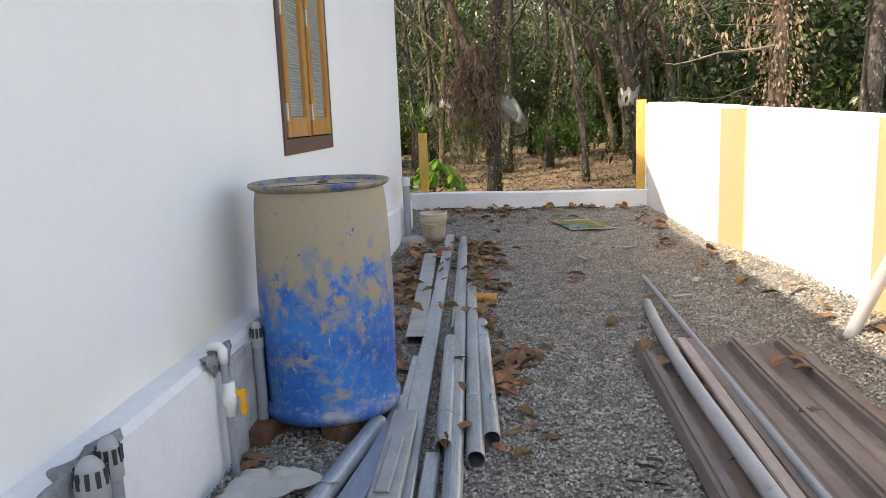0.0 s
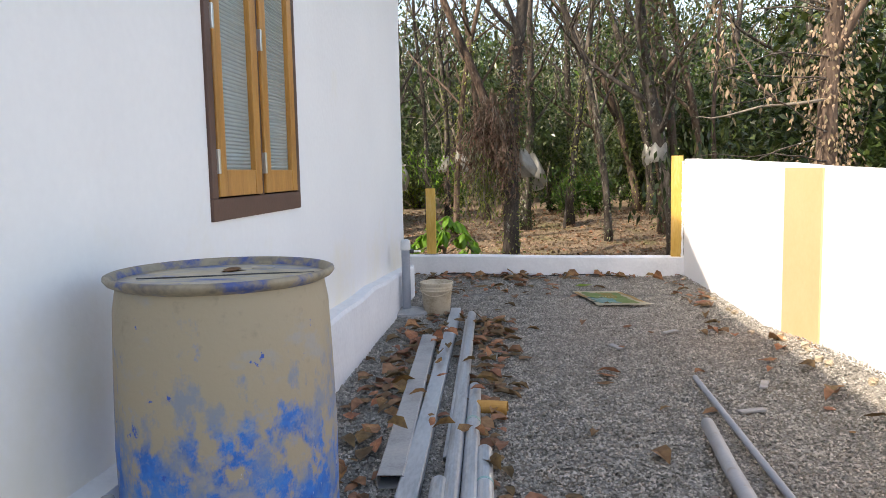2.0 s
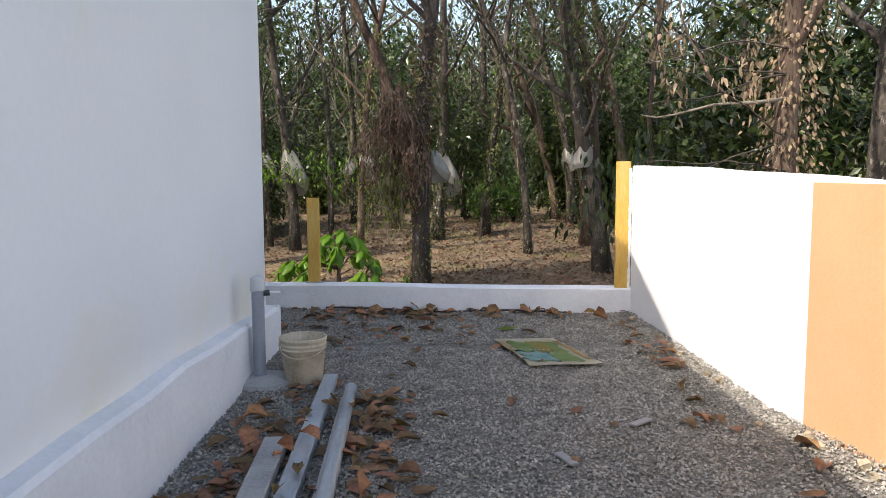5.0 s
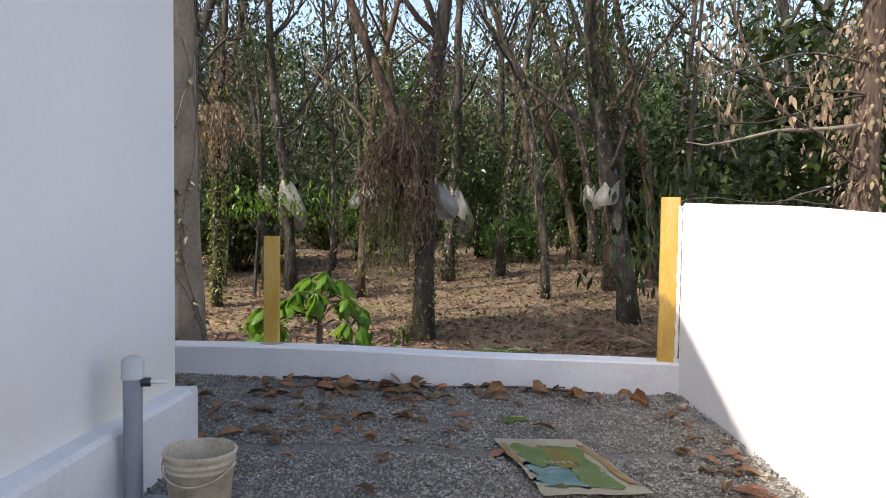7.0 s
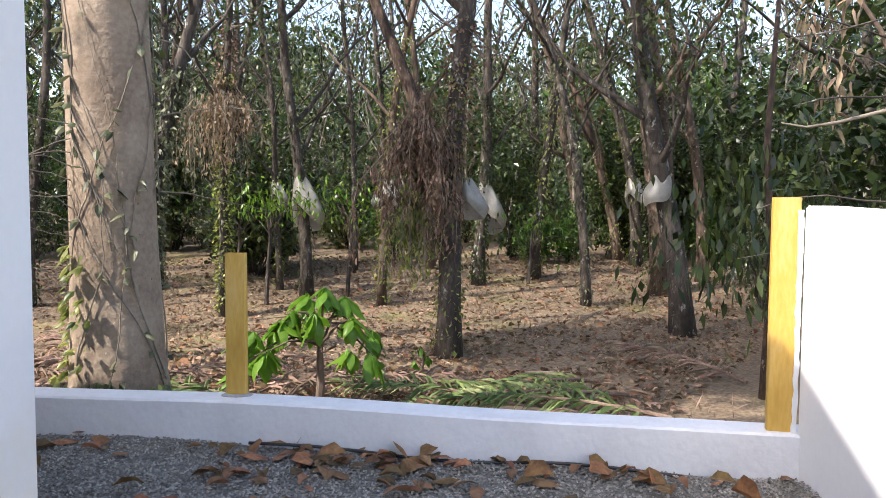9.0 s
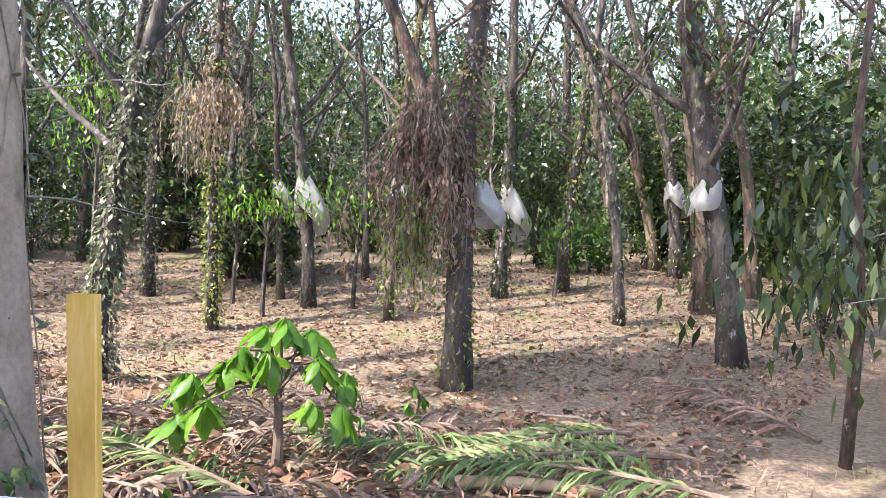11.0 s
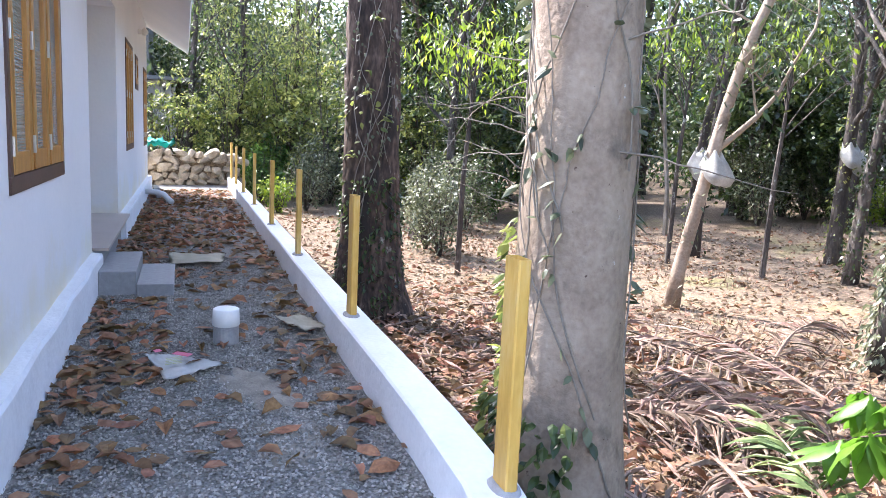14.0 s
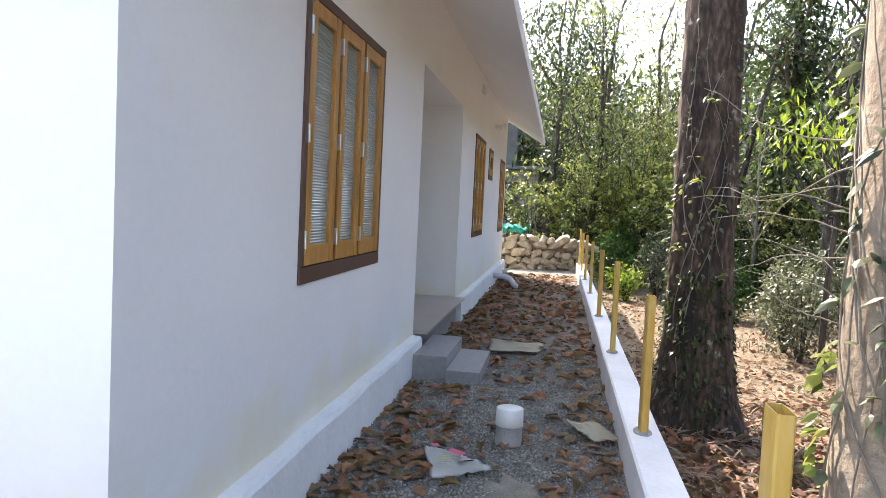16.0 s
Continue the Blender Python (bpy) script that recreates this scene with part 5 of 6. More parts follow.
            P.append(tuple(pts[int(u)].lerp(pts[int(u) + 1], u % 1) + Vector((rr.gauss(0, 0.05), rr.gauss(0, 0.05), 0))))
    raw("stem", *joined(lines), TWIG, t)
    m = len(P)
    raw("foliage", *leaves(np.array(P), rng.normal(0, 0.45, (m, 3)) + np.array([0, 0, -0.9]), rng.uniform(0.06, 0.13, m), rng.uniform(0.02, 0.045, m)), mat, t)


bag_on([Vector((0.24, 0.05, z)) for z in (0, 8)], [0.05, 0.05], 2.4, 0.42, tree_c, 0)
hanging_mass(0.62, 14.5, 2.75, 0.4, 1.0, 3600, LEAF_DEAD, "curtain of dead brown creeper round a trunk", 1)
hanging_mass(0.5, 14.45, 1.9, 0.2, 0.75, 800, LEAF_BACKLIT, "yellowing creeper hanging from a trunk", 2)
hanging_mass(-3.0, 17.05, 3.5, 0.42, 0.75, 2200, LEAF_HUSK, "curtain of withered tan creeper round a trunk", 3)
hanging_mass(-4.2, 18.8, 3.2, 0.4, 1.0, 900, LEAF_DULL, "olive creeper hanging from a thin tree", 4)

# withered leaves hanging in the tree beyond the boundary wall
husk = thing("withered_creeper", "withered tan creeper leaves hanging on a trunk", "creeper", place(5.15, 9.85))
hl = [Vector((0.3 * (z / 7.5) ** 1.3, 0.3 * (z / 7.5) ** 1.3, z)) for z in np.linspace(0, 7.5, 13)]
raw("foliage", *clinging(hl, [0.14] * 13, 0.9, 4.8, 1500, 0.062, 0.15, hang=-1.5, rich=True), LEAF_HUSK, husk)
n = 260
hp = np.repeat(rng.normal(0, 1, (13, 3)) * np.array([0.5, 0.4, 0.55]) + np.array([-0.75, -0.1, 3.5]), 20, 0) + rng.normal(0, 0.09, (n, 3)) * np.array([0.8, 0.8, 1.8])
raw("foliage", *leaves(hp, rng.normal(0, 0.4, (n, 3)) + np.array([0, 0, -1.0]), rng.uniform(0.05, 0.11, n), rng.uniform(0.02, 0.05, n), 0.4, True), LEAF_HUSK, husk)
sr = random.Random(8)
for k in range(9):
    p = Vector((0.05, 0, sr.uniform(1.6, 4.2)))
    pts = [p]
    d = Vector((-1, sr.uniform(-0.5, 0.3), sr.uniform(-0.2, 0.5)))
    for s in range(9):
        d = (d + Vector((sr.uniform(-0.25, 0.15), sr.uniform(-0.3, 0.3), sr.uniform(-0.3, 0.26)))).normalized()
        pts.append(pts[-1] + d * 0.24)
    raw("twig", *tube(pts, [0.013 * (1 - 0.085 * i) for i in range(10)], 5, 0, 0, False), BARK, husk, smooth=True)
hz = husk.location.z
raw("bough", *tube([(0, 0, 2.05 - hz), (-0.4, -0.1, 2.0 - hz), (-0.86, -0.1, 1.98 - hz), (-1.3, -0.1, 1.87 - hz), (-1.5, -0.1, 1.84 - hz), (-1.67, -0.1, 1.87 - hz)], [0.028, 0.022, 0.015, 0.012, 0.009, 0.005], 7, 0.08, 5), TWIG, husk, "bare pale bough", smooth=True)
raw("bough", *tube([(-0.6, -0.1, 1.99 - hz), (-0.75, -0.12, 2.08 - hz), (-0.94, -0.1, 2.28 - hz), (-1.03, -0.1, 2.5 - hz), (-1.15, -0.1, 2.67 - hz), (-1.25, -0.1, 2.93 - hz), (-1.32, -0.1, 3.3 - hz)], [0.016, 0.022, 0.02, 0.016, 0.013, 0.01, 0.005], 7, 0.08, 6), BARK_DARK, husk, "bare curving bough", smooth=True)


def big_trunk(name, at, radius, height, bend, mat, label, seed, flutes=0.06, foot=0.42, flaky=0.0):
    """A stout trunk with a flared, fluted foot."""
    t = thing(name, label, "tree", at)
    vs, fs, n, m = [], [], 64, 96
    for j in range(m + 1):
        u = j / m
        z = -0.3 + u * (height + 0.3)
        flare = 1 + foot * math.exp(-max(0, z) * 2.2)
        for k in range(n):
            a = 2 * math.pi * k / n
            r = radius * (1 - 0.22 * u) * flare
            r *= 1 + flutes * math.sin(a * 3 + seed + z * 0.3) * flare + 0.035 * noise.noise(Vector((math.cos(a) * 2, math.sin(a) * 2, z * 1.3 + seed))) + 0.02 * noise.noise(Vector((math.cos(a) * 7, math.sin(a) * 7, z * 3 + seed))) + flaky * abs(noise.noise(Vector((math.cos(a) * 9, math.sin(a) * 9, z * 2.2 + seed))))
            vs.append((bend[0] * u + r * math.cos(a), bend[1] * u + r * math.sin(a), z))
    for j in range(m):
        for k in range(n):
            fs.append((j * n + k, j * n + (k + 1) % n, (j + 1) * n + (k + 1) % n, (j + 1) * n + k))
    raw("trunk", vs, fs, mat, t, smooth=True)
    line = [Vector((bend[0] * u, bend[1] * u, u * height)) for u in np.linspace(0, 1, 13)]
    rad = [radius * (1 - 0.22 * u) * (1 + 0.42 * math.exp(-u * height * 2.2)) for u in np.linspace(0, 1, 13)]
    return t, line, rad


def vines(t, line, rad, count, z0, z1, seed, thick=0.008):
    """Thin creeper stems that wander up a trunk."""
    rr = random.Random(seed)
    zs = [p.z for p in line]
    out, spots = [], []
    for _ in range(count):
        a, z = rr.uniform(0, 6.28), rr.uniform(z0, z0 + (z1 - z0) * 0.4)
        da = rr.uniform(-0.25, 0.25)
        pts = []
        while z < z1 and len(pts) < 40:
            x, y, r = (float(np.interp(z, zs, q)) for q in ([p.x for p in line], [p.y for p in line], rad))
            r += 0.008
            pts.append(Vector((x + r * math.cos(a), y + r * math.sin(a), z)))
            spots.append((pts[-1], a))
            da = max(-0.35, min(0.35, da + rr.uniform(-0.15, 0.15)))
            a += da * 0.35
            z += rr.uniform(0.05, 0.1)
        if len(pts) > 3:
            out.append(tube(pts, [thick * (1 - 0.6 * i / len(pts)) for i in range(len(pts))], 5, 0, 0, False))
    raw("vine", *joined(out), TWIG, t, "wandering creeper stems", smooth=True)
    return spots


t1, l1, r1 = big_trunk("shade_tree", place(-0.98, 9.29), 0.285, 8.0, (-0.15, 0.05), BARK_PALE, "stout tree with smooth pale grey-brown bark and creepers", 2, 0.03)
sp = vines(t1, l1, r1, 15, 0.1, 4.5, 3, 0.0055)
idx = rng.integers(0, len(sp), 190)
pp = np.array([tuple(sp[i][0]) for i in idx])
aa = np.array([sp[i][1] for i in idx])
ww = np.stack([np.cos(aa), np.sin(aa), np.full(len(aa), -0.5)], 1) + rng.normal(0, 0.5, (len(aa), 3))
raw("climber", *leaves(pp, ww, rng.uniform(0.05, 0.11, len(aa)), rng.uniform(0.03, 0.06, len(aa)), rich=True), LEAF_DULL, t1, "sparse creeper leaves")
n = 190
a = rng.uniform(2.6, 4.6, n)
z = np.concatenate([rng.uniform(0.45, 1.55, n // 2), rng.uniform(0.2, 0.7, n - n // 2)])
pp = np.stack([0.33 * np.cos(a) * (1 + 0.2 * (z < 0.7)), 0.33 * np.sin(a) * (1 + 0.2 * (z < 0.7)), z], 1)
ww = np.stack([np.cos(a), np.sin(a), np.full(n, -0.6)], 1) + rng.normal(0, 0.45, (n, 3))
raw("climber", *leaves(pp, ww, rng.uniform(0.05, 0.095, n), rng.uniform(0.03, 0.055, n), rich=True), LEAF_BACKLIT, t1, "drooping creeper leaves low on the trunk")
n = 110
a, z = rng.uniform(-1.75, -0.35, n), rng.uniform(0.1, 0.75, n) ** 1.2
pp = np.stack([0.37 * np.cos(a), 0.37 * np.sin(a), z], 1)
ww = np.stack([np.cos(a), np.sin(a), np.full(n, -0.3)], 1) + rng.normal(0, 0.45, (n, 3))
raw("climber", *leaves(pp, ww, rng.uniform(0.06, 0.11, n), rng.uniform(0.035, 0.06, n), rich=True), LEAF, t1, "dark creeper leaves round the foot")
t2, l2, r2 = big_trunk("shade_tree", place(-5.3, 9.3), 0.28, 8.5, (-0.35, 0.0), BARK_FLAKY, "stout tree with dark flaky reddish bark", 5, 0.07, 0.7, 0.13)
sp = vines(t2, l2, r2, 16, 0.1, 5, 6, 0.006)
idx = rng.integers(0, len(sp), 420)
pp = np.array([tuple(sp[i][0]) for i in idx]) + rng.normal(0, 0.02, (420, 3))
aa = np.array([sp[i][1] for i in idx])
ww = np.stack([np.cos(aa), np.sin(aa), np.full(420, -0.5)], 1) + rng.normal(0, 0.5, (420, 3))
raw("climber", *leaves(pp, ww, rng.uniform(0.035, 0.07, 420), rng.uniform(0.02, 0.04, 420), rich=True), LEAF_DULL, t2, "small creeper leaves along the stems")
raw("climber", *clinging(l2, r2, 0.0, 1.5, 1500, 0.055, 0.02), LEAF, t2, "small creeper leaves at the foot")
raw("climber", *clinging(l2, r2, 1.9, 3.4, 60, 0.085, 0.07, rich=True), LEAF_BACKLIT, t2, "scattered yellow-green creeper leaves")
for t in (t2,):
    for a, z in ((-0.5, 2.3), (0.1, 2.05), (-0.9, 1.7), (-0.2, 3.0), (0.3, 1.45)):
        base = np.array([0.3 * math.cos(a), 0.3 * math.sin(a), z])
        m = 9
        fan = np.linspace(-1.3, 1.3, m)
        ww = np.stack([np.cos(a) * 0.6 - np.sin(a) * np.sin(fan), np.sin(a) * 0.6 + np.cos(a) * np.sin(fan), 0.35 * np.cos(fan)], 1)
        raw("climber", *leaves(base + rng.normal(0, 0.015, (m, 3)), ww, rng.uniform(0.06, 0.11, m), rng.uniform(0.022, 0.034, m), 0.45, True), LEAF_BACKLIT, t, "tuft of fresh yellow-green leaves")
# tops out of view, leafed densely to shade the plantation floor
for t, l, s in ((t1, l1, 71), (t2, l2, 72)):
    _, limbs, lv, _, _ = limb_tree(s, 4.2, 0.16, (0.2, 0.2), 0.15, 9, 3, 4200, 0.26, 1.5)
    top = Matrix.Translation(l[-1] - Vector((0, 0, 0.3)))
    raw("branching", [top @ Vector(v) for v in limbs[0]], limbs[1], BARK, t, smooth=True)
    raw("crown", lv[0] + np.array(top.translation), lv[1], LEAF, t)



def shade_canopy(parent, centre, sx, sy, sz, clumps, per, size):
    """Unseen foliage added to a crown to cast shade, in clumps round a centre given in the tree's own frame."""
    c = rng.normal(size=(clumps, 3)) * np.array([sx, sy, sz]) + np.array(centre)
    p = np.repeat(c, per, 0) + rng.normal(0, 0.32, (clumps * per, 3))
    n = len(p)
    raw("crown", *leaves(p, rng.normal(size=(n, 3)) * np.array([1, 1, 0.5]), size * rng.uniform(0.6, 1.3, n), size * 0.5 * rng.uniform(0.7, 1.2, n)), LEAF, parent)


# unseen clumps, placed so that their shadow falls among the plantation trees
shade_canopy(t1, (-1.3, -0.6, 9.8), 1.9, 1.7, 0.7, 34, 150, 0.24)
shade_canopy(t2, (1.3, -0.8, 10.3), 1.5, 1.4, 0.7, 34, 150, 0.24)

# ---- undergrowth ----
def bush(seed, count, size, radius, height, mat, name="shrub", label="dense green shrub with small leaves", base=0.0):
    t = thing(name, label, "shrub", (0, 0, 0), group="undergrowth")
    rr = random.Random(seed)
    stems = []
    for k in range(14):
        a, e = rr.uniform(0, 6.28), rr.uniform(0.25, 1)
        tip = Vector((math.cos(a) * radius * e * rr.uniform(0.3, 1), math.sin(a) * radius * e * rr.uniform(0.3, 1), height * rr.uniform(0.35, 1.0)))
        mid = tip * 0.5 + Vector((rr.uniform(-0.1, 0.1), rr.uniform(-0.1, 0.1), 0.1))
        stems.append(tube([(0, 0, -0.1), mid, tip], [0.02, 0.014, 0.005], 4, 0, 0, False))
    raw("stem", *joined(stems), BARK, t)
    groups = count // 14
    d = rng.normal(size=(groups, 3))
    d /= np.linalg.norm(d, axis=1)[:, None]
    c = d * rng.uniform(0.35, 1.0, (groups, 1)) * np.array([radius, radius, height * 0.5]) + np.array([0, 0, height * 0.52])
    c *= 1 + 0.25 * np.sin(c[:, :1] * 3 + seed) * np.cos(c[:, 1:2] * 3)
    p = c[rng.integers(0, groups, count)] + rng.normal(0, 0.09, (count, 3))
    p[:, 2] = np.maximum(p[:, 2], base)
    ways = rng.normal(size=(count, 3)) * np.array([1, 1, 0.5]) + np.array([0, 0, -0.25])
    raw("foliage", *leaves(p, ways, size * rng.uniform(0.6, 1.3, count), size * 0.55 * rng.uniform(0.7, 1.3, count)), mat, t)
    return t


# the last kind carries backlight in its leaf colour
kinds = [bush(1, 2600, 0.13, 1.0, 2.0, LEAF), bush(2, 1800, 0.12, 1.1, 2.4, LEAF_DULL, label="olive green shrub with dry twigs"), bush(3, 1900, 0.15, 0.8, 1.8, LEAF_MID, label="fresh green shrub with broad leaves"), bush(4, 3200, 0.16, 1.4, 4.4, LEAF, label="tall dark green shrub"), bush(5, 900, 0.12, 0.7, 1.4, LEAF_LIME, label="low lime green shrub"), bush(6, 1500, 0.18, 1.6, 5.0, LEAF_BACKLIT, label="tall open shrub with yellow-green leaves coloured as backlit")]
sr = random.Random(21)
spots = []
for k in range(120):
    ang = sr.uniform(-38, 118)
    dist = sr.uniform(15, 30) if k % 3 else sr.uniform(19, 23)
    x, y = 1 - math.sin(radians(ang)) * dist, 7 + math.cos(radians(ang)) * dist
    if ang < 72 and dist < 18.5 or y < 9.6:
        continue
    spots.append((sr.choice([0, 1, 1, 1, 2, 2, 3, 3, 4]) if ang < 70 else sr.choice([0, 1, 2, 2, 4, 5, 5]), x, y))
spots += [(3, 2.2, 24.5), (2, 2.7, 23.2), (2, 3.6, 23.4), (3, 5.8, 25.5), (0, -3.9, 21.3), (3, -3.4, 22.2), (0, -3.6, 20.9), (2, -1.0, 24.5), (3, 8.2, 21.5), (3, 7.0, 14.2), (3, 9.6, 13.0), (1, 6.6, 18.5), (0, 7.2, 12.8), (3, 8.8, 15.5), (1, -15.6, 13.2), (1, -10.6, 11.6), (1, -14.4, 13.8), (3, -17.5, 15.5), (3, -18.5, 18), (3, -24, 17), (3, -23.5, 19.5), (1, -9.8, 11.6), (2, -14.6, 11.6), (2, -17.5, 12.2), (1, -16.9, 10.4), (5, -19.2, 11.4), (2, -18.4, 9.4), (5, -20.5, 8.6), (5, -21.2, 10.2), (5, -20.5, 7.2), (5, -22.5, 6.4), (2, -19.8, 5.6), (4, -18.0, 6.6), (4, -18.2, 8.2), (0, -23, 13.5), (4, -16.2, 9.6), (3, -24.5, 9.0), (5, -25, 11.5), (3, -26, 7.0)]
used = set()
for k, (kd, x, y) in enumerate(spots):
    m = Matrix.Translation(place(x, y)) @ Matrix.Rotation(sr.uniform(0, 6.28), 4, "Z") @ Matrix.Diagonal((*(sr.uniform(0.75, 1.25),) * 3, 1))
    if kd not in used:
        used.add(kd)
        kinds[kd].matrix_world = m
    else:
        copy_thing(kinds[kd], m)

# far woods: thin stems and a deep belt of foliage
stems = []
for k in range(105):
    ang, dist = sr.uniform(-45, 122), sr.uniform(24, 48)
    x, y = 1 - math.sin(radians(ang)) * dist, 7 + math.cos(radians(ang)) * dist
    z = float(ground_height(x, y))
    h, r = sr.uniform(7, 13), sr.uniform(0.06, 0.16)
    bx, by = sr.uniform(-3.4, 3.4), sr.uniform(-1.5, 1.5)
    stems.append(tube([(x + bx * u ** 1.5, y + by * u ** 1.5, z + h * u - 0.1) for u in (0, 0.2, 0.45, 0.7, 1)], [r * 1.2, r, r * 0.8, r * 0.6, r * 0.2], 6, 0, 0, False))
    for _ in range(4):
        u = sr.uniform(0.4, 0.9)
        p = Vector((x + bx * u ** 1.5, y + by * u ** 1.5, z + h * u))
        d = Vector((sr.uniform(-1, 1), sr.uniform(-1, 1), sr.uniform(0.3, 1.1))).normalized()
        stems.append(tube([p, p + d * 0.9, p + d * 1.6 + Vector((0, 0, 0.5)), p + d * 2.4 + Vector((0, 0, 1.2))], [r * 0.5, r * 0.36, r * 0.22, 0.008], 4, 0, 0, False))
bare = []
for k in range(80):
    ang, dist = sr.uniform(-38, 118), sr.uniform(17, 30)
    x, y = 1 - math.sin(radians(ang)) * dist, 7 + math.cos(radians(ang)) * dist
    if y < 10:
        continue
    z, h, r = float(ground_height(x, y)), sr.uniform(4.5, 9), sr.uniform(0.025, 0.06)
    bx, by = sr.uniform(-2.2, 2.2), sr.uniform(-0.9, 0.9)
    at = lambda u: Vector((x + bx * u ** 1.4 + 0.22 * math.sin(u * 8 + k) * u ** 0.5, y + by * u ** 1.4, z + h * u - 0.1))
    bare.append(tube([at(u) for u in np.linspace(0, 1, 8)], [r * (1.1 - u) for u in np.linspace(0, 1, 8)], 5, 0, 0, False))
    for _ in range(9):
        u = sr.uniform(0.25, 0.95)
        d = Vector((sr.uniform(-1, 1), sr.uniform(-1, 1), sr.uniform(0.2, 1.3))).normalized()
        L = sr.uniform(0.5, 1.6)
        p = at(u)
        q = p + d * L * 0.5 + Vector((0, 0, 0.1))
        e = q + d * L * 0.5 + Vector((sr.uniform(-0.2, 0.2), sr.uniform(-0.2, 0.2), 0.25))
        bare.append(tube([p, q, e], [r * 0.45, r * 0.3, 0.004], 4, 0, 0, False))
        for _ in range(3):
            w = p.lerp(e, sr.uniform(0.3, 0.9))
            bare.append(tube([w, w + Vector((sr.uniform(-0.4, 0.4), sr.uniform(-0.4, 0.4), sr.uniform(0, 0.5)))], [0.007, 0.003], 3, 0, 0, False))
tagged(raw("bare_saplings", *joined(bare), TWIG), "many thin bare pale saplings in the plantation", "saplings", kind="stuff")
tagged(raw("far_woods_stems", *joined(stems), BARK), "many thin grey stems of the far woods", "trees", kind="stuff")


def belt(name, blobs, per, size, mat, label, lo, hi, z_lo, z_hi):
    ps = []
    for _ in range(blobs):
        ang, dist = sr.uniform(-48, 125), sr.uniform(lo, hi)
        c = np.array([1 - math.sin(radians(ang)) * dist, 7 + math.cos(radians(ang)) * dist, 0])
        c[2] = float(ground_height(c[0], c[1])) + sr.uniform(z_lo, z_hi)
        s = sr.uniform(0.5, 1.3)
        ps.append(c + rng.normal(size=(per, 3)) * np.array([s, s, s * 0.8]))
    p = np.concatenate(ps)
    p = p[p[:, 2] > -0.4]
    n = len(p)
    w = rng.normal(size=(n, 3)) + np.array([0, 0, -0.3])
    tagged(raw(name, *leaves(p, w, size * rng.uniform(0.6, 1.4, n), size * 0.5 * rng.uniform(0.7, 1.3, n)), mat), label, "foliage", kind="stuff")


belt("far_woods_foliage", 430, 190, 0.26, LEAF, "dark green foliage of the far woods", 24, 42, 0.1, 7.0)
belt("far_woods_foliage", 150, 210, 0.28, LEAF, "dark green tree tops of the far woods", 30, 46, 6.0, 10.0)
belt("far_woods_foliage", 70, 190, 0.28, LEAF_DULL, "olive tree tops of the far woods", 28, 44, 5.0, 9.5)
belt("far_woods_foliage", 14, 260, 0.2, LEAF, "dark green crowns over the plantation", 18, 26, 4.0, 8.5)
belt("far_woods_foliage", 400, 170, 0.22, LEAF_DULL, "olive foliage of the far woods", 25, 46, 0.5, 8.0)
belt("far_woods_foliage", 150, 160, 0.2, LEAF_MID, "sunlit green foliage of the far woods", 22, 36, 0.2, 6)
belt("far_woods_foliage", 240, 180, 0.6, LEAF, "deep green foliage of the farthest woods", 42, 62, 0.5, 11)
# added backdrop sheet that blocks the sky gaps between the far trees
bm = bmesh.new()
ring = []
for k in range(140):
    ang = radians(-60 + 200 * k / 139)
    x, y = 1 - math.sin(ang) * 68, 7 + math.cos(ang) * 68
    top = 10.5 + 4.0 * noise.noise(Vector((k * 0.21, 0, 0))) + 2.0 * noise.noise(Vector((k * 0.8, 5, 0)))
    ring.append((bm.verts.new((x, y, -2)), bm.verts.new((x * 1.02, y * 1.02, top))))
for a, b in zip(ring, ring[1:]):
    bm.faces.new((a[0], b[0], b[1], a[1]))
tagged(part("backdrop", bm, WOODS), "added dark green sheet closing sky gaps behind the plantation", "backdrop", kind="structure")

# lime foliage between the stout trees, and leafy branches near the parapet
for (x, y, z, sx, sz, n, mt) in ((-8.2, 11.35, 2.8, 0.85, 0.5, 420, LEAF_LIME), (-7.6, 16.5, 3.2, 1.1, 0.5, 200, LEAF_LIME), (-9.5, 16.0, 3.4, 1.2, 0.6, 300, LEAF_LIME), (-12.5, 14.5, 3.0, 1.5, 0.7, 420, LEAF_LIME), (-1.2, 18.9, 1.3, 0.9, 0.4, 190, LEAF_BRIGHT), (-3.5, 19.2, 1.2, 0.9, 0.4, 150, LEAF_MID), (2.4, 20.6, 0.7, 0.9, 0.6, 220, LEAF_MID), (-5.2, 17.5, 2.9, 0.5, 0.8, 260, LEAF_BRIGHT), (-2.6, 18.2, 1.4, 0.8, 0.35, 260, LEAF_BRIGHT)):
    c = thing("leafy_branch", "drooping branch with fresh green leaves", "branch", place(x, y), group="leafy branches")
    p = rng.normal(size=(n, 3)) * np.array([sx, sx, sz]) * 0.6 + np.array([0, 0, z + 0.6])
    raw("foliage", *leaves(p, rng.normal(0, 0.5, (n, 3)) + np.array([0.2, 0, -0.8]), rng.uniform(0.08, 0.16, n), rng.uniform(0.03, 0.06, n)), mt, c)
    st = [tube([(0, 0, -0.2), (0.05, 0, z * 0.5), (0.1, 0.1, z + 0.4)], [0.05, 0.04, 0.015], 6, 0, 0, False)]
    for k, q in enumerate(p[:11]):
        low = Vector((0.09, 0.06, z * (0.72 + 0.04 * k)))
        tip = Vector(q.tolist())
        bow = low.lerp(tip, 0.45) + Vector((0.05 * math.sin(k * 2.1), 0.05 * math.cos(k * 1.7), 0.14 + 0.05 * math.sin(k)))
        st.append(tube([low, low.lerp(bow, 0.6) + Vector((0, 0, 0.04)), bow, tip], [0.013, 0.01, 0.007, 0.003], 4, 0, 0, False))
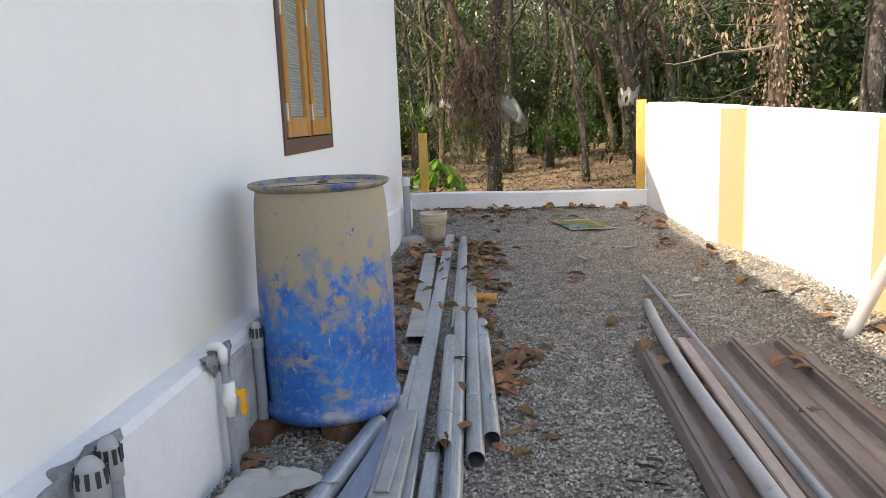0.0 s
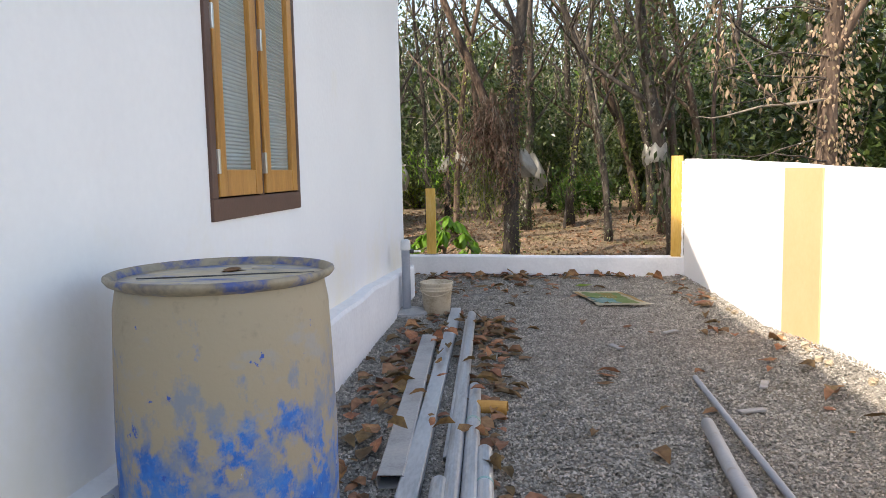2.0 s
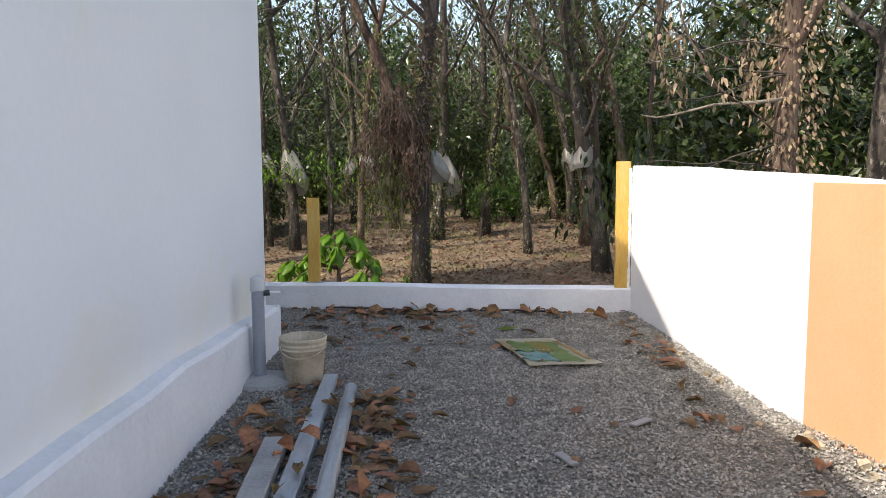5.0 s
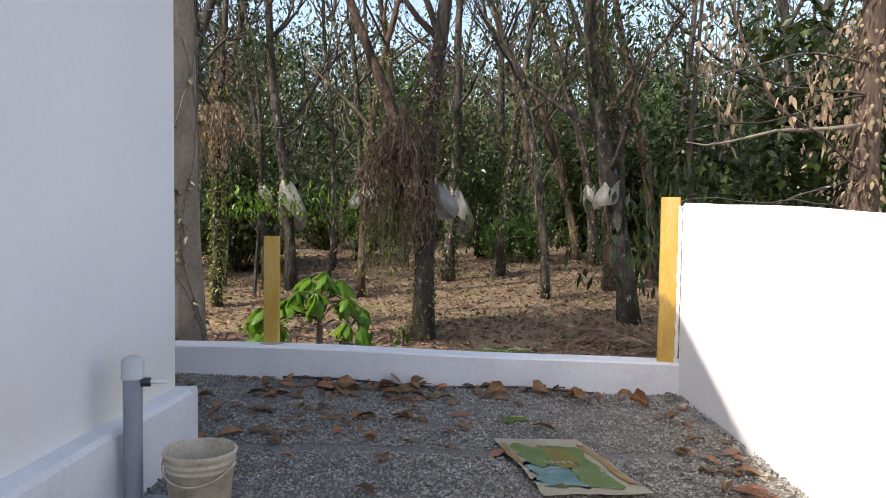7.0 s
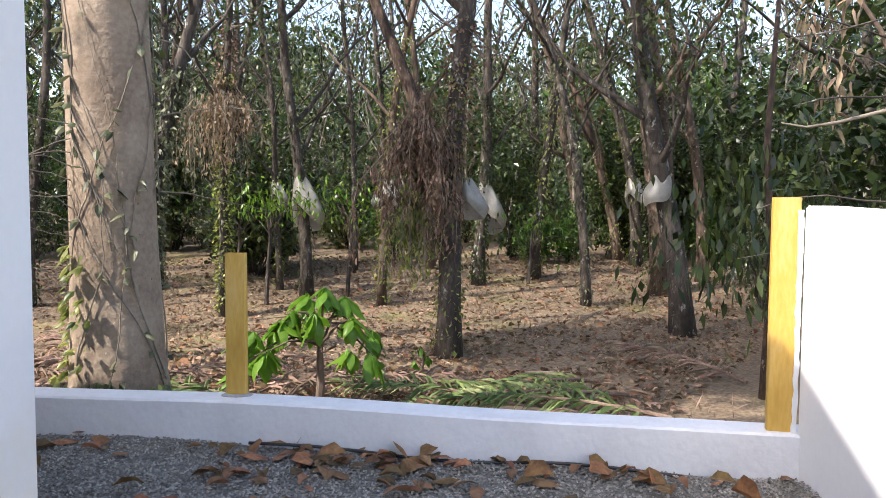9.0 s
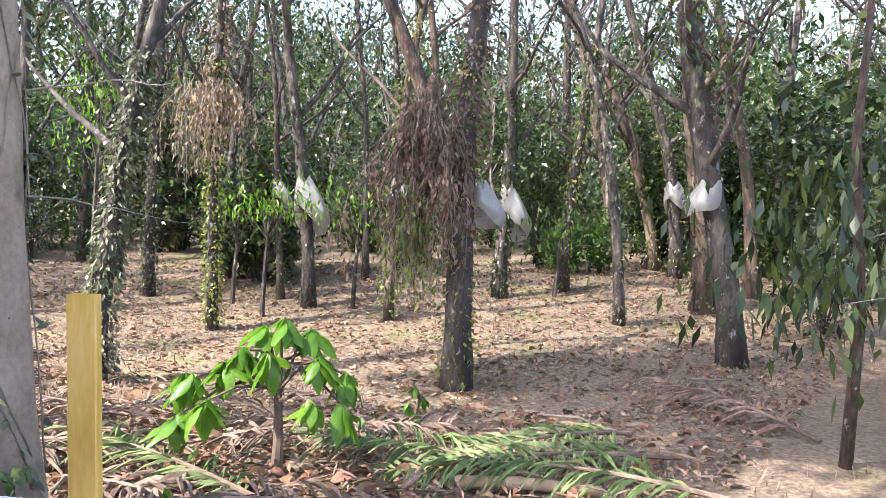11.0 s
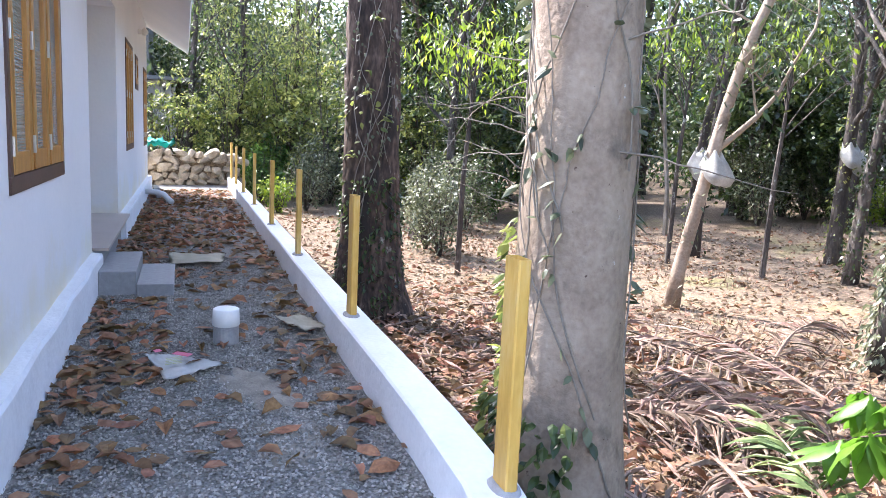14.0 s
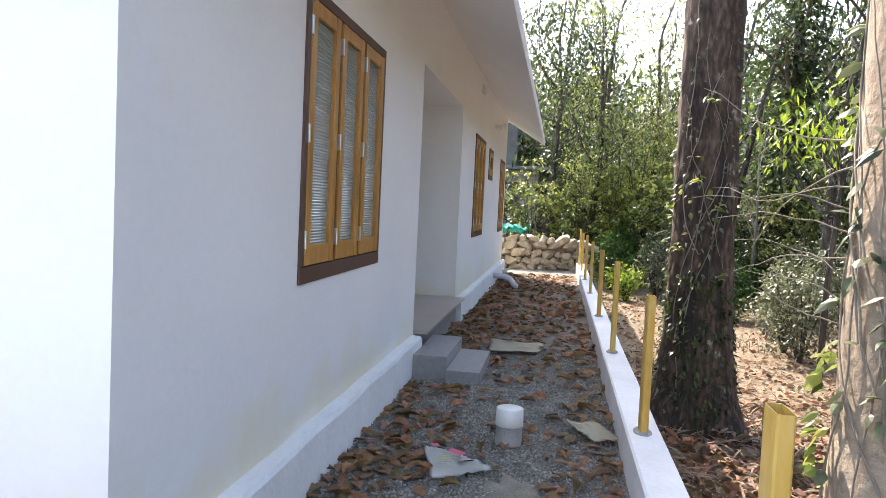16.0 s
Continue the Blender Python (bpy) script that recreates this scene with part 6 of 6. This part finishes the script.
    raw("stem", *joined(st), BARK, c)
young = thing("young_tree", "thin tree with hanging leaves behind the boundary wall", "tree", place(4.25, 12.0))
v, f = tube([(0, 0, -0.1), (0.05, 0, 1.2), (0, 0.1, 2.6), (0.1, 0.1, 4.5)], [0.055, 0.045, 0.035, 0.02], 8, 0.1, 4)
raw("trunk", v, f, BARK_FLAKY, young, smooth=True)
n = 460
p = rng.normal(size=(n, 3)) * np.array([0.45, 0.4, 0.42]) + np.array([-0.3, -0.2, 1.75])
raw("foliage", *leaves(p, rng.normal(0, 0.35, (n, 3)) + np.array([0, 0, -1.0]), rng.uniform(0.1, 0.2, n), rng.uniform(0.04, 0.07, n)), LEAF, young)


def blade_mesh(length, width, arch, fold):
    """A long pointed leaf along +x, arched downwards, folded a little along its midrib, with a wavy edge."""
    bm = bmesh.new()
    rows, n = [], 7
    for k in range(n):
        u = k / (n - 1)
        w = width * 0.5 * math.sin(math.pi * min(1, 0.04 + 0.96 * u) ** 0.8) ** 0.8 + 0.001
        x, z = length * (u - 0.18 * arch * u * u), -length * arch * 0.55 * u * u
        wave = 0.06 * width * math.sin(u * 11)
        rows.append([bm.verts.new((x, w * q, z - abs(q) * w * fold + wave * q)) for q in (-1, 0, 1)])
    for a, b in zip(rows, rows[1:]):
        for k in range(2):
            bm.faces.new((a[k], a[k + 1], b[k + 1], b[k]))
    me = bpy.data.meshes.new("leaf")
    bm.to_mesh(me)
    bm.free()
    me.materials.append(LEAF_BRIGHT)
    me.shade_smooth()
    return me


BLADES = [blade_mesh(0.25, 0.1, 0.5, 0.3), blade_mesh(0.22, 0.085, 0.8, 0.2), blade_mesh(0.27, 0.1, 0.3, 0.45), blade_mesh(0.18, 0.075, 0.65, 0.35)]


def broad_plant(at, tips, per, size, seed, label):
    """A sapling: dark forking stem, and at each tip a whorl of broad drooping leaves, every leaf a piece of its own."""
    t = thing("sapling", label, "plant", at)
    rr = random.Random(seed)
    top = max(p[2] for p in tips)
    fork = Vector((0.02, 0.0, top * 0.48))
    st = [tube([(0, 0, -0.1), (0.02, 0.01, top * 0.25), fork, (0.04, 0.02, top * 0.8)], [0.042 * size, 0.036 * size, 0.028 * size, 0.01 * size], 8, 0.15, seed)]
    for p in tips:
        tip = Vector(p)
        low = fork.lerp(Vector((0.04, 0.02, top * 0.8)), rr.uniform(0, 0.9))
        mid = low.lerp(tip, 0.55) + Vector((0, 0, 0.06 * size))
        st.append(tube([low, mid, tip], [0.014 * size, 0.01 * size, 0.005 * size], 6, 0, 0, False))
        out = math.atan2(tip.y, tip.x)
        for k in range(per):
            a = out + 2.4 * k + rr.uniform(-0.4, 0.4)
            base = tip.lerp(mid, 0.3 * rr.random()) + Vector((0, 0, rr.uniform(-0.02, 0.02)))
            leaf = new("leaf", BLADES[rr.randrange(4)])
            leaf.parent = t
            leaf.matrix_local = Matrix.LocRotScale(base, Euler((rr.uniform(-0.5, 0.5), rr.uniform(0.25, 1.3), a)), (size * rr.uniform(0.75, 1.15),) * 3)
    raw("stem", *joined(st), BARK_DARK, t)


broad_plant(place(-0.04, 11.05), [(0.07, 0.0, 1.17), (0.21, 0.16, 1.06), (-0.12, 0.12, 1.08), (0.02, -0.24, 0.97), (0.35, -0.07, 0.9), (0.5, 0.18, 0.72), (-0.33, -0.14, 0.86), (-0.6, -0.19, 0.78), (-0.74, 0.02, 0.64), (-0.5, 0.24, 0.7), (-0.4, -0.36, 0.62), (0.26, 0.36, 0.8), (0.36, -0.3, 0.64), (-0.14, 0.36, 0.8), (0.55, -0.05, 0.52), (-0.66, -0.3, 0.46), (-0.2, -0.1, 0.95)], 11, 1.08, 4, "young sapling with broad drooping bright green leaves")
broad_plant(place(0.77, 12.5), [(0, 0, 0.48), (0.08, 0.03, 0.36), (-0.07, 0.0, 0.3), (0.02, -0.08, 0.22)], 5, 0.6, 6, "small green seedling among dry litter")
broad_plant(place(-0.35, 10.0), [(0, 0, 0.24), (0.07, 0.02, 0.16), (-0.06, 0.0, 0.14)], 4, 0.5, 9, "small green seedling among dry litter")


def frond(at, turn, length, pairs, mat, label, seed, tilt=0.05):
    """A fallen palm frond: rachis with two rows of long leaflets."""
    t = thing("palm_frond", label, "palm frond", at, turn, group="fallen palm fronds")
    rr = random.Random(seed)
    line = [Vector((u * length, 0.12 * math.sin(u * 2), 0.06 + 0.22 * math.sin(u * 2.6) * (0.6 + tilt))) for u in np.linspace(0, 1, 10)]
    raw("rachis", *tube(line, [0.022 * (1 - 0.08 * k) for k in range(10)], 6), STRAW, t)
    P, W = [], []
    for k in range(pairs):
        u = 0.12 + 0.88 * k / pairs
        i = min(8, int(u * 9))
        p = line[i].lerp(line[i + 1], u * 9 - i)
        for s in (-1, 1):
            P.append(tuple(p))
            W.append((0.65 + rr.uniform(-0.25, 0.25), s * rr.uniform(0.6, 1.1), rr.uniform(-0.25, 0.5)))
    n = len(P)
    raw("leaf_blade", *leaves(np.array(P), np.array(W), rng.uniform(0.26, 0.5, n), rng.uniform(0.018, 0.034, n), 0.35, True), mat, t)


for k, (x, y, a, L, mt) in enumerate(((0.2, 10.3, 150, 2.0, FROND), (1.4, 10.3, 185, 2.1, STRAW), (2.9, 11.9, 200, 2.3, FROND), (2.0, 11.1, 160, 2.0, FROND), (3.1, 11.0, 170, 1.9, FROND), (2.7, 12.6, 215, 2.0, FROND), (1.4, 12.2, 190, 2.2, STRAW), (0.6, 13.0, 160, 2.2, STRAW), (-1.0, 11.6, 10, 2.2, STRAW), (-1.6, 10.7, -30, 2.0, STRAW), (-2.4, 11.2, 40, 2.2, STRAW), (-2.8, 10.3, 20, 2.0, STRAW), (-3.4, 11.6, -20, 2.2, STRAW), (-1.8, 12.3, 170, 2.2, STRAW), (-4.6, 11.3, 15, 2.1, STRAW), (-2.2, 9.9, 60, 1.6, STRAW), (-5.8, 10.6, 30, 2.0, STRAW), (-3.2, 12.7, 120, 2.0, STRAW), (-0.1, 9.8, 190, 1.8, STRAW), (4.3, 12.6, 120, 1.8, STRAW))):
    frond(place(x, y), a, L, 38, mt, "wilting green palm frond on the ground" if mt is FROND else "dried brown palm frond on the ground", k)
stump = thing("tree_stump", "weathered sawn tree stump among litter", "stump", place(-12.2, 12.0))
v, f = tube([(0, 0, -0.1), (0, 0, 0.3), (0.03, 0, 0.55)], [0.24, 0.19, 0.18], 12, 0.2, 3)
raw("stump", v, f, BARK, stump)

log = thing("sawn_log", "pinkish sawn branch lying on the litter", "log", place(1.5, 11.0))
v, f = tube([(-0.3, 0, 0.07), (0.2, 0.02, 0.08), (0.75, -0.03, 0.07)], [0.05, 0.046, 0.04], 10, 0.08, 3)
raw("branch", v, f, CARD, log, smooth=True)
for k, (x, y, a, L) in enumerate(((-2.2, 12.6, 10, 1.3), (-3.6, 14.4, -25, 1.6), (-1.2, 11.9, 35, 1.0), (-5.2, 12.8, 5, 1.2), (1.9, 13.4, -40, 1.1), (3.3, 14.8, 20, 1.3))):
    st = thing("fallen_stick", "bare grey stick lying on the litter", "stick", place(x, y), a, group="fallen sticks")
    v, f = tube([(0, 0, 0.03), (L * 0.4, 0.06, 0.09), (L * 0.7, 0.02, 0.07), (L, 0.12, 0.05)], [0.016, 0.014, 0.01, 0.006], 6)
    raw("stick", v, f, TWIG, st, smooth=True)

# bare twigs that hang by the stout trunk
for k in range(4):
    pts = [Vector((0.26, 0.05, 1.9 + 0.5 * k))]
    d = Vector((1, sr.uniform(0, 1), 0.2))
    for s in range(8):
        d = (d + Vector((sr.uniform(-0.3, 0.3), sr.uniform(-0.3, 0.3), sr.uniform(-0.35, 0.25)))).normalized()
        pts.append(pts[-1] + d * 0.1)
    raw("twig", *tube(pts, [0.006 * (1 - 0.1 * i) for i in range(9)], 5, 0, 0, False), TWIG, t1, smooth=True)
for k in range(9):
    pts = [Vector((-0.2, -0.2, 1.6 + 0.09 * k))]
    d = Vector((sr.uniform(-0.7, -0.2), -0.8, sr.uniform(-0.1, 0.35)))
    for s in range(8):
        d = (d + Vector((sr.uniform(-0.3, 0.15), sr.uniform(-0.35, 0.2), sr.uniform(-0.4, 0.35)))).normalized()
        pts.append(pts[-1] + d * (0.05 + 0.006 * k))
    raw("twig", *tube(pts, [0.0042 * (1 - 0.1 * i) for i in range(9)], 5, 0, 0, False), TWIG, t1, smooth=True)


# ---- beyond the end of the path ----
house2 = thing("neighbour_house", "grey neighbouring house half hidden by trees", "house", (-27, 5.0, 0.4))
part("wall", box((-3, -4, -1), (2.5, 2.2, 2.4)), CEMENT, house2)
bm = bmesh.new()
add_box(bm, (-3.4, -4.5, 2.4), (3.3, 3.0, 2.52), 0.02)
add_box(bm, (-3.0, -4.2, 2.52), (2.4, 1.4, 4.6), 0.02)
part("roof", bm, GREYROOF, house2)
for k in range(3):
    wdw = part("window", box((2.48, -1.6 + k * 1.2, 0.9), (2.53, -0.9 + k * 1.2, 2.0), 0.01), DARKWOOD, house2)
    part("pane", box((2.53, -1.52 + k * 1.2, 1.0), (2.535, -0.98 + k * 1.2, 1.9)), GLASS, wdw)
crumpled("tarpaulin", "turquoise tarpaulin lying over the stones", "tarpaulin", (-17.3, 6.4, 0.72), 30, ((-0.6, -0.9), (0.5, -0.8), (0.5, 0.7), (-0.6, 0.8)), TEAL, 0.4, 14, 21)
shed = thing("far_house", "small pale house glimpsed far between trunks", "house", (-22, 36, 0.3))
part("wall", box((-3, -2, -0.5), (3, 2, 2.4)), WHITE, shed)
bm = bmesh.new()
add_box(bm, (-3.6, -2.8, 2.4), (3.6, 2.6, 2.6), 0.02)
part("roof", bm, GREYROOF, shed)


# ---- loose stone and leaves ----
sr = random.Random(77)
for k in range(16):
    y = sr.uniform(2.4, 7.8)
    x = 2.86 - abs(sr.gauss(0, 0.06))
    st = thing("stone", "small pale stone at the foot of the wall", "stone", (x, y, float(yard_height(x, y)) + 0.008), sr.uniform(0, 360), group="stones along the wall")
    ob = raw("block", [tuple(v.co * 0.024 * sr.uniform(0.8, 1.3)) for v in rocks[k % 4].vertices], [tuple(p.vertices) for p in rocks[k % 4].polygons], STONE, st)
for k, (x, y, a) in enumerate(((2.25, 3.25, 20), (2.45, 3.7, 70), (1.75, 4.55, 110), (2.2, 5.0, 40))):
    st = thing("slate_chip", "flat grey slate chip lying on the gravel", "stone chip", (x, y, float(yard_height(x, y)) + 0.008), a, group="slate chips on the gravel")
    part("chip", box((-0.075, -0.02, 0), (0.07, 0.022, 0.012), 0.004), STEPSTONE, st)
gl = thing("green_leaf", "single yellow-green leaf fallen on the gravel", "leaf", (1.78, 7.3, 0.012), 15)
v, f = leaves(np.array([(-0.1, 0, 0.01)]), np.array([(1.0, 0.05, 0.05)]), np.array([0.2]), np.array([0.075]), 0.05, True, np.array([(0, 0, 1.0)]))
raw("blade", v, f, LEAF_LIME, gl)
crumpled("paper_scrap", "small white paper scrap on the gravel", "paper", (0.22, 1.86, 0.006), 30, ((-0.06, -0.04), (0.06, -0.03), (0.05, 0.04), (-0.05, 0.05)), CLOTH, 0.015, 6, 31)

def sand(at, rx, ry, turn, seed, label):
    """A thin skin of trodden dust with a ragged outline."""
    bm = bmesh.new()
    mid = bm.verts.new((0, 0, 0.006))
    rings = []
    for u, z in ((0.5, 0.005), (0.85, 0.001), (1.0, -0.01)):
        rings.append([bm.verts.new((rx * u * w * math.cos(a), ry * u * w * math.sin(a), z)) for a, w in ((2 * math.pi * k / 48, 1 + 0.4 * noise.noise(Vector((math.cos(2 * math.pi * k / 48) * 2.2, math.sin(2 * math.pi * k / 48) * 2.2, seed)))) for k in range(48))])
    for k in range(48):
        bm.faces.new((mid, rings[0][k], rings[0][(k + 1) % 48]))
        for a, b in zip(rings, rings[1:]):
            bm.faces.new((a[k], b[k], b[(k + 1) % 48], a[(k + 1) % 48]))
    ob = tagged(part(f"ground_dust_{seed}", bm, SAND, smooth=True), label, "ground", kind="structure")
    ob.matrix_world = pose(*at, 0, 0, turn)


sand((-1.75, 7.85, 0.0), 0.42, 0.16, 20, 1, "patch of trodden sandy dust on the gravel path")
sand((-0.95, 7.95, 0.0), 0.34, 0.2, -10, 2, "patch of trodden sandy dust on the gravel path")


def gravel(name, x0, x1, y0, y1, per, label, grain=1.0):
    n = int((x1 - x0) * (y1 - y0) * per)
    x, y = rng.uniform(x0, x1, n), rng.uniform(y0, y1, n)
    ok = (y < np.interp(x, [-17, -0.2, 2.93], [8.44, 8.4, 7.95]) - 0.01)
    x, y = x[ok], y[ok]
    n = len(x)
    c = np.stack([x, y, yard_height(x, y) + rng.uniform(-0.004, 0.006, n)], 1)
    base = np.array([(1, 0, 0), (-1, 0, 0), (0, 1, 0), (0, -1, 0), (0, 0, 1), (0, 0, -1)], float)
    size = rng.uniform(0.006, 0.0135, (n, 1, 3)) * np.array([1.25, 1.0, 0.8]) * grain
    v = base[None] * size * rng.uniform(0.75, 1.25, (n, 6, 1))
    v += rng.normal(0, 0.0012, v.shape)
    a, b = rng.uniform(0, 6.28, n), rng.uniform(-0.9, 0.9, n)
    ca, sa, cb, sb = np.cos(a), np.sin(a), np.cos(b), np.sin(b)
    y1_, z1_ = v[:, :, 1] * cb[:, None] - v[:, :, 2] * sb[:, None], v[:, :, 1] * sb[:, None] + v[:, :, 2] * cb[:, None]
    xx = v[:, :, 0] * ca[:, None] - y1_ * sa[:, None]
    yy = v[:, :, 0] * sa[:, None] + y1_ * ca[:, None]
    v = np.stack([xx, yy, z1_], 2) + c[:, None]
    f = np.array([(0, 2, 4), (2, 1, 4), (1, 3, 4), (3, 0, 4), (2, 0, 5), (1, 2, 5), (3, 1, 5), (0, 3, 5)])
    F = (f[None] + 6 * np.arange(n)[:, None, None]).reshape(-1, 3)
    tagged(raw(name, v.reshape(-1, 3), F, GRAVEL), label, "gravel", kind="stuff")


gravel("gravel", 0.08, 2.93, -0.3, 3.0, 5200, "loose grey crushed stone of the yard", 0.72)
gravel("gravel", 0.08, 2.93, 3.0, 6.7, 4300, "loose grey crushed stone of the yard", 0.72)
gravel("gravel", -6.0, 2.93, 6.8, 8.45, 3600, "loose grey crushed stone of the path", 0.72)


def litter(name, x, y, z, size, mat, label, flat=0.5, slim=1.0):
    """Curled fallen leaves lying on the ground."""
    n = len(x)
    a = rng.uniform(0, 6.28, n)
    L = size * rng.uniform(0.55, 1.25, n)
    w = np.stack([np.cos(a), np.sin(a), rng.uniform(-0.1, 0.35, n) * flat], 1)
    p = np.stack([x, y, z + 0.012], 1)
    roll = np.tile([0, 0, 1.0], (n, 1)) + rng.normal(0, 0.35 * flat, (n, 3))
    v, f = leaves(p, w, L, L * rng.uniform(0.4, 0.62, n) * slim, rng.uniform(0.0, 0.25), True, roll)
    k = v.reshape(n, 8, 3)
    k[:, 4:, 2] += (L * rng.uniform(0.0, 0.3, n) * slim)[:, None]
    k[:, :, 2] = np.maximum(k[:, :, 2], (z + 0.004)[:, None])
    tagged(raw(name, k.reshape(-1, 3), f, mat), label, "fallen leaves", kind="stuff")


def strewn(n, cx, cy, sx, sy):
    return rng.normal(cx, sx, n), rng.normal(cy, sy, n)


X, Y = [], []
for n, cx, cy, sx, sy in ((60, 0.42, 4.4, 0.1, 0.8), (30, 0.27, 3.2, 0.08, 0.9), (50, 0.96, 4.0, 0.07, 1.0), (24, 0.85, 5.0, 0.1, 0.5), (20, 1.15, 2.0, 0.1, 0.12), (14, 0.55, 1.9, 0.05, 0.4), (30, 2.7, 4.2, 0.1, 1.6), (90, 1.1, 8.06, 0.8, 0.14), (70, 0.6, 7.5, 0.7, 0.35), (26, 1.7, 4.5, 0.7, 1.8), (14, 2.1, 1.4, 0.3, 0.5), (8, 0.3, 1.0, 0.12, 0.15), (24, 2.75, 6.6, 0.08, 0.7)):
    a, b = strewn(n, cx, cy, sx, sy)
    X.append(a), Y.append(b)
for n, x0, y0, x1, y1, sd in ((60, 1.1, 0.8, 0.84, 5.6, 0.06), (20, 0.4, 2.2, 0.34, 4.9, 0.06), (20, 0.5, 4.7, 0.5, 5.75, 0.08)):
    u = rng.uniform(0, 1, n)
    X.append(x0 + (x1 - x0) * u + rng.normal(0, sd, n)), Y.append(y0 + (y1 - y0) * u)
X, Y = np.concatenate(X), np.concatenate(Y)
ok = (X > 0.13) & (X < 2.88) & (Y < np.interp(X, [-0.2, 2.93], [8.36, 7.92])) & ~((np.hypot(X - 0.33, Y - 1.32) < 0.3))
X, Y = X[ok], Y[ok]
onsheet = (X > 1.68) & (X < 2.72) & (Y < 2.08)
litter("fallen_leaves", X, Y, yard_height(X, Y) + np.where(onsheet, 0.03, 0.005), 0.125, LITTER, "curled brown leaves strewn over the gravel")
u = rng.uniform(0, 1, 56)
x = np.where(u < 0.55, 1.1 - 0.055 * (u * 8.7) + rng.normal(0, 0.06, 56), rng.normal(0.38, 0.06, 56))
y = np.where(u < 0.55, 0.8 + u * 8.7, 2.2 + (u - 0.55) * 7)
litter("fallen_leaves", x, y, yard_height(x, y) + 0.02, 0.13, LITTER_ORANGE, "curled orange-brown leaves beside the steel lengths", 1.3)
y = np.concatenate([rng.uniform(2.3, 5.6, 24), rng.uniform(0.9, 2.3, 4)])
x = 0.9 - 0.055 * y + rng.normal(0, 0.1, 28)
litter("fallen_leaves", x, y, np.full(28, 0.058), 0.11, LITTER_ORANGE, "curled leaves caught on the steel lengths", 1.3)
x = rng.uniform(0.1, 2.7, 34)
y = np.interp(x, [-0.2, 2.93], [8.34, 7.9]) - np.abs(rng.normal(0, 0.14, 34))
litter("fallen_leaves", x, y, yard_height(x, y) + 0.015, 0.15, LITTER_ORANGE, "curled leaves blown against the parapet", 1.4)
x, y = rng.uniform(-15, 1.2, 5200), 6.84 + 1.56 * rng.uniform(0, 1, 5200) ** 1.3
keep = rng.uniform(0, 1, 5200) < np.where(x > -0.8, 0.12, np.where(x > -5.5, 0.52, 0.75)) * np.where((y > 7.3) & (y < 8.0) & (x > -5), 0.35, 1.0)
keep &= ~((np.abs(x + 5.78) < 0.4) & (np.abs(y - 7.58) < 0.34))
keep &= ~((x > -5.4) & (x < -4.1) & (y < 7.42))
x, y = x[keep], y[keep]
big = rng.uniform(0, 1, len(x)) < 0.4
litter("fallen_leaves", x[~big], y[~big], yard_height(x[~big], y[~big]), 0.125, LITTER, "curled brown leaves strewn over the path")
litter("fallen_leaves", x[big], y[big], yard_height(x[big], y[big]) + 0.006, 0.14, LITTER_ORANGE, "large curled orange-brown leaves strewn over the path", 0.9)
n = 24000
ang, dist = rng.uniform(-30, 112, n), 1.8 + 15 * rng.uniform(0, 1, n) ** 0.75
x, y = 1 - np.sin(np.radians(ang)) * dist, 7.6 + np.cos(np.radians(ang)) * dist
ok = (y > 8.75)
x, y = x[ok], y[ok]
litter("leaf_litter", x, y, ground_height(x, y), 0.085, LITTER_PALE, "pale dry leaf litter on the plantation floor", 1.5)
n = 12000
ang, dist = rng.uniform(-30, 112, n), 2.0 + 16 * rng.uniform(0, 1, n) ** 0.8
x, y = 1 - np.sin(np.radians(ang)) * dist, 7.6 + np.cos(np.radians(ang)) * dist
ok = (y > 8.75)
litter("leaf_litter", x[ok], y[ok], ground_height(x[ok], y[ok]), 0.1, LITTER, "brown leaf litter on the plantation floor", 1.5)
n = 4200
x, y = rng.normal(-2.4, 2.3, n), 9.0 + np.abs(rng.normal(0, 1.7, n))
litter("leaf_litter", x, y, ground_height(x, y) + rng.uniform(0, 0.1, n), 0.13, LITTER, "heap of curled dead leaves beside the parapet", 1.8, 0.8)
n = 3200
x, y = rng.normal(-2.2, 2.4, n), 9.0 + np.abs(rng.normal(0, 1.9, n))
litter("frond_litter", x, y, ground_height(x, y) + rng.uniform(0, 0.12, n), 0.22, STRAW, "heap of broken dry palm leaflets", 1.6, 0.2)
n = 14000
x, y = rng.uniform(-12, 9, n), rng.uniform(9, 26, n)
dens = np.array([noise.noise(Vector((a * 0.4, b * 0.4, 3.0))) for a, b in zip(x, y)])
x, y = x[dens > 0.02], y[dens > 0.02]
n = len(x)
p = np.stack([x, y, ground_height(x, y)], 1)
w = rng.normal(0, 0.45, (n, 3)) + np.array([0, 0, 1.0])
tagged(raw("dry_grass", *leaves(p, w, rng.uniform(0.06, 0.2, n), rng.uniform(0.008, 0.016, n), 0.1), STRAW), "sparse dry grass blades on the plantation floor", "grass", kind="stuff")
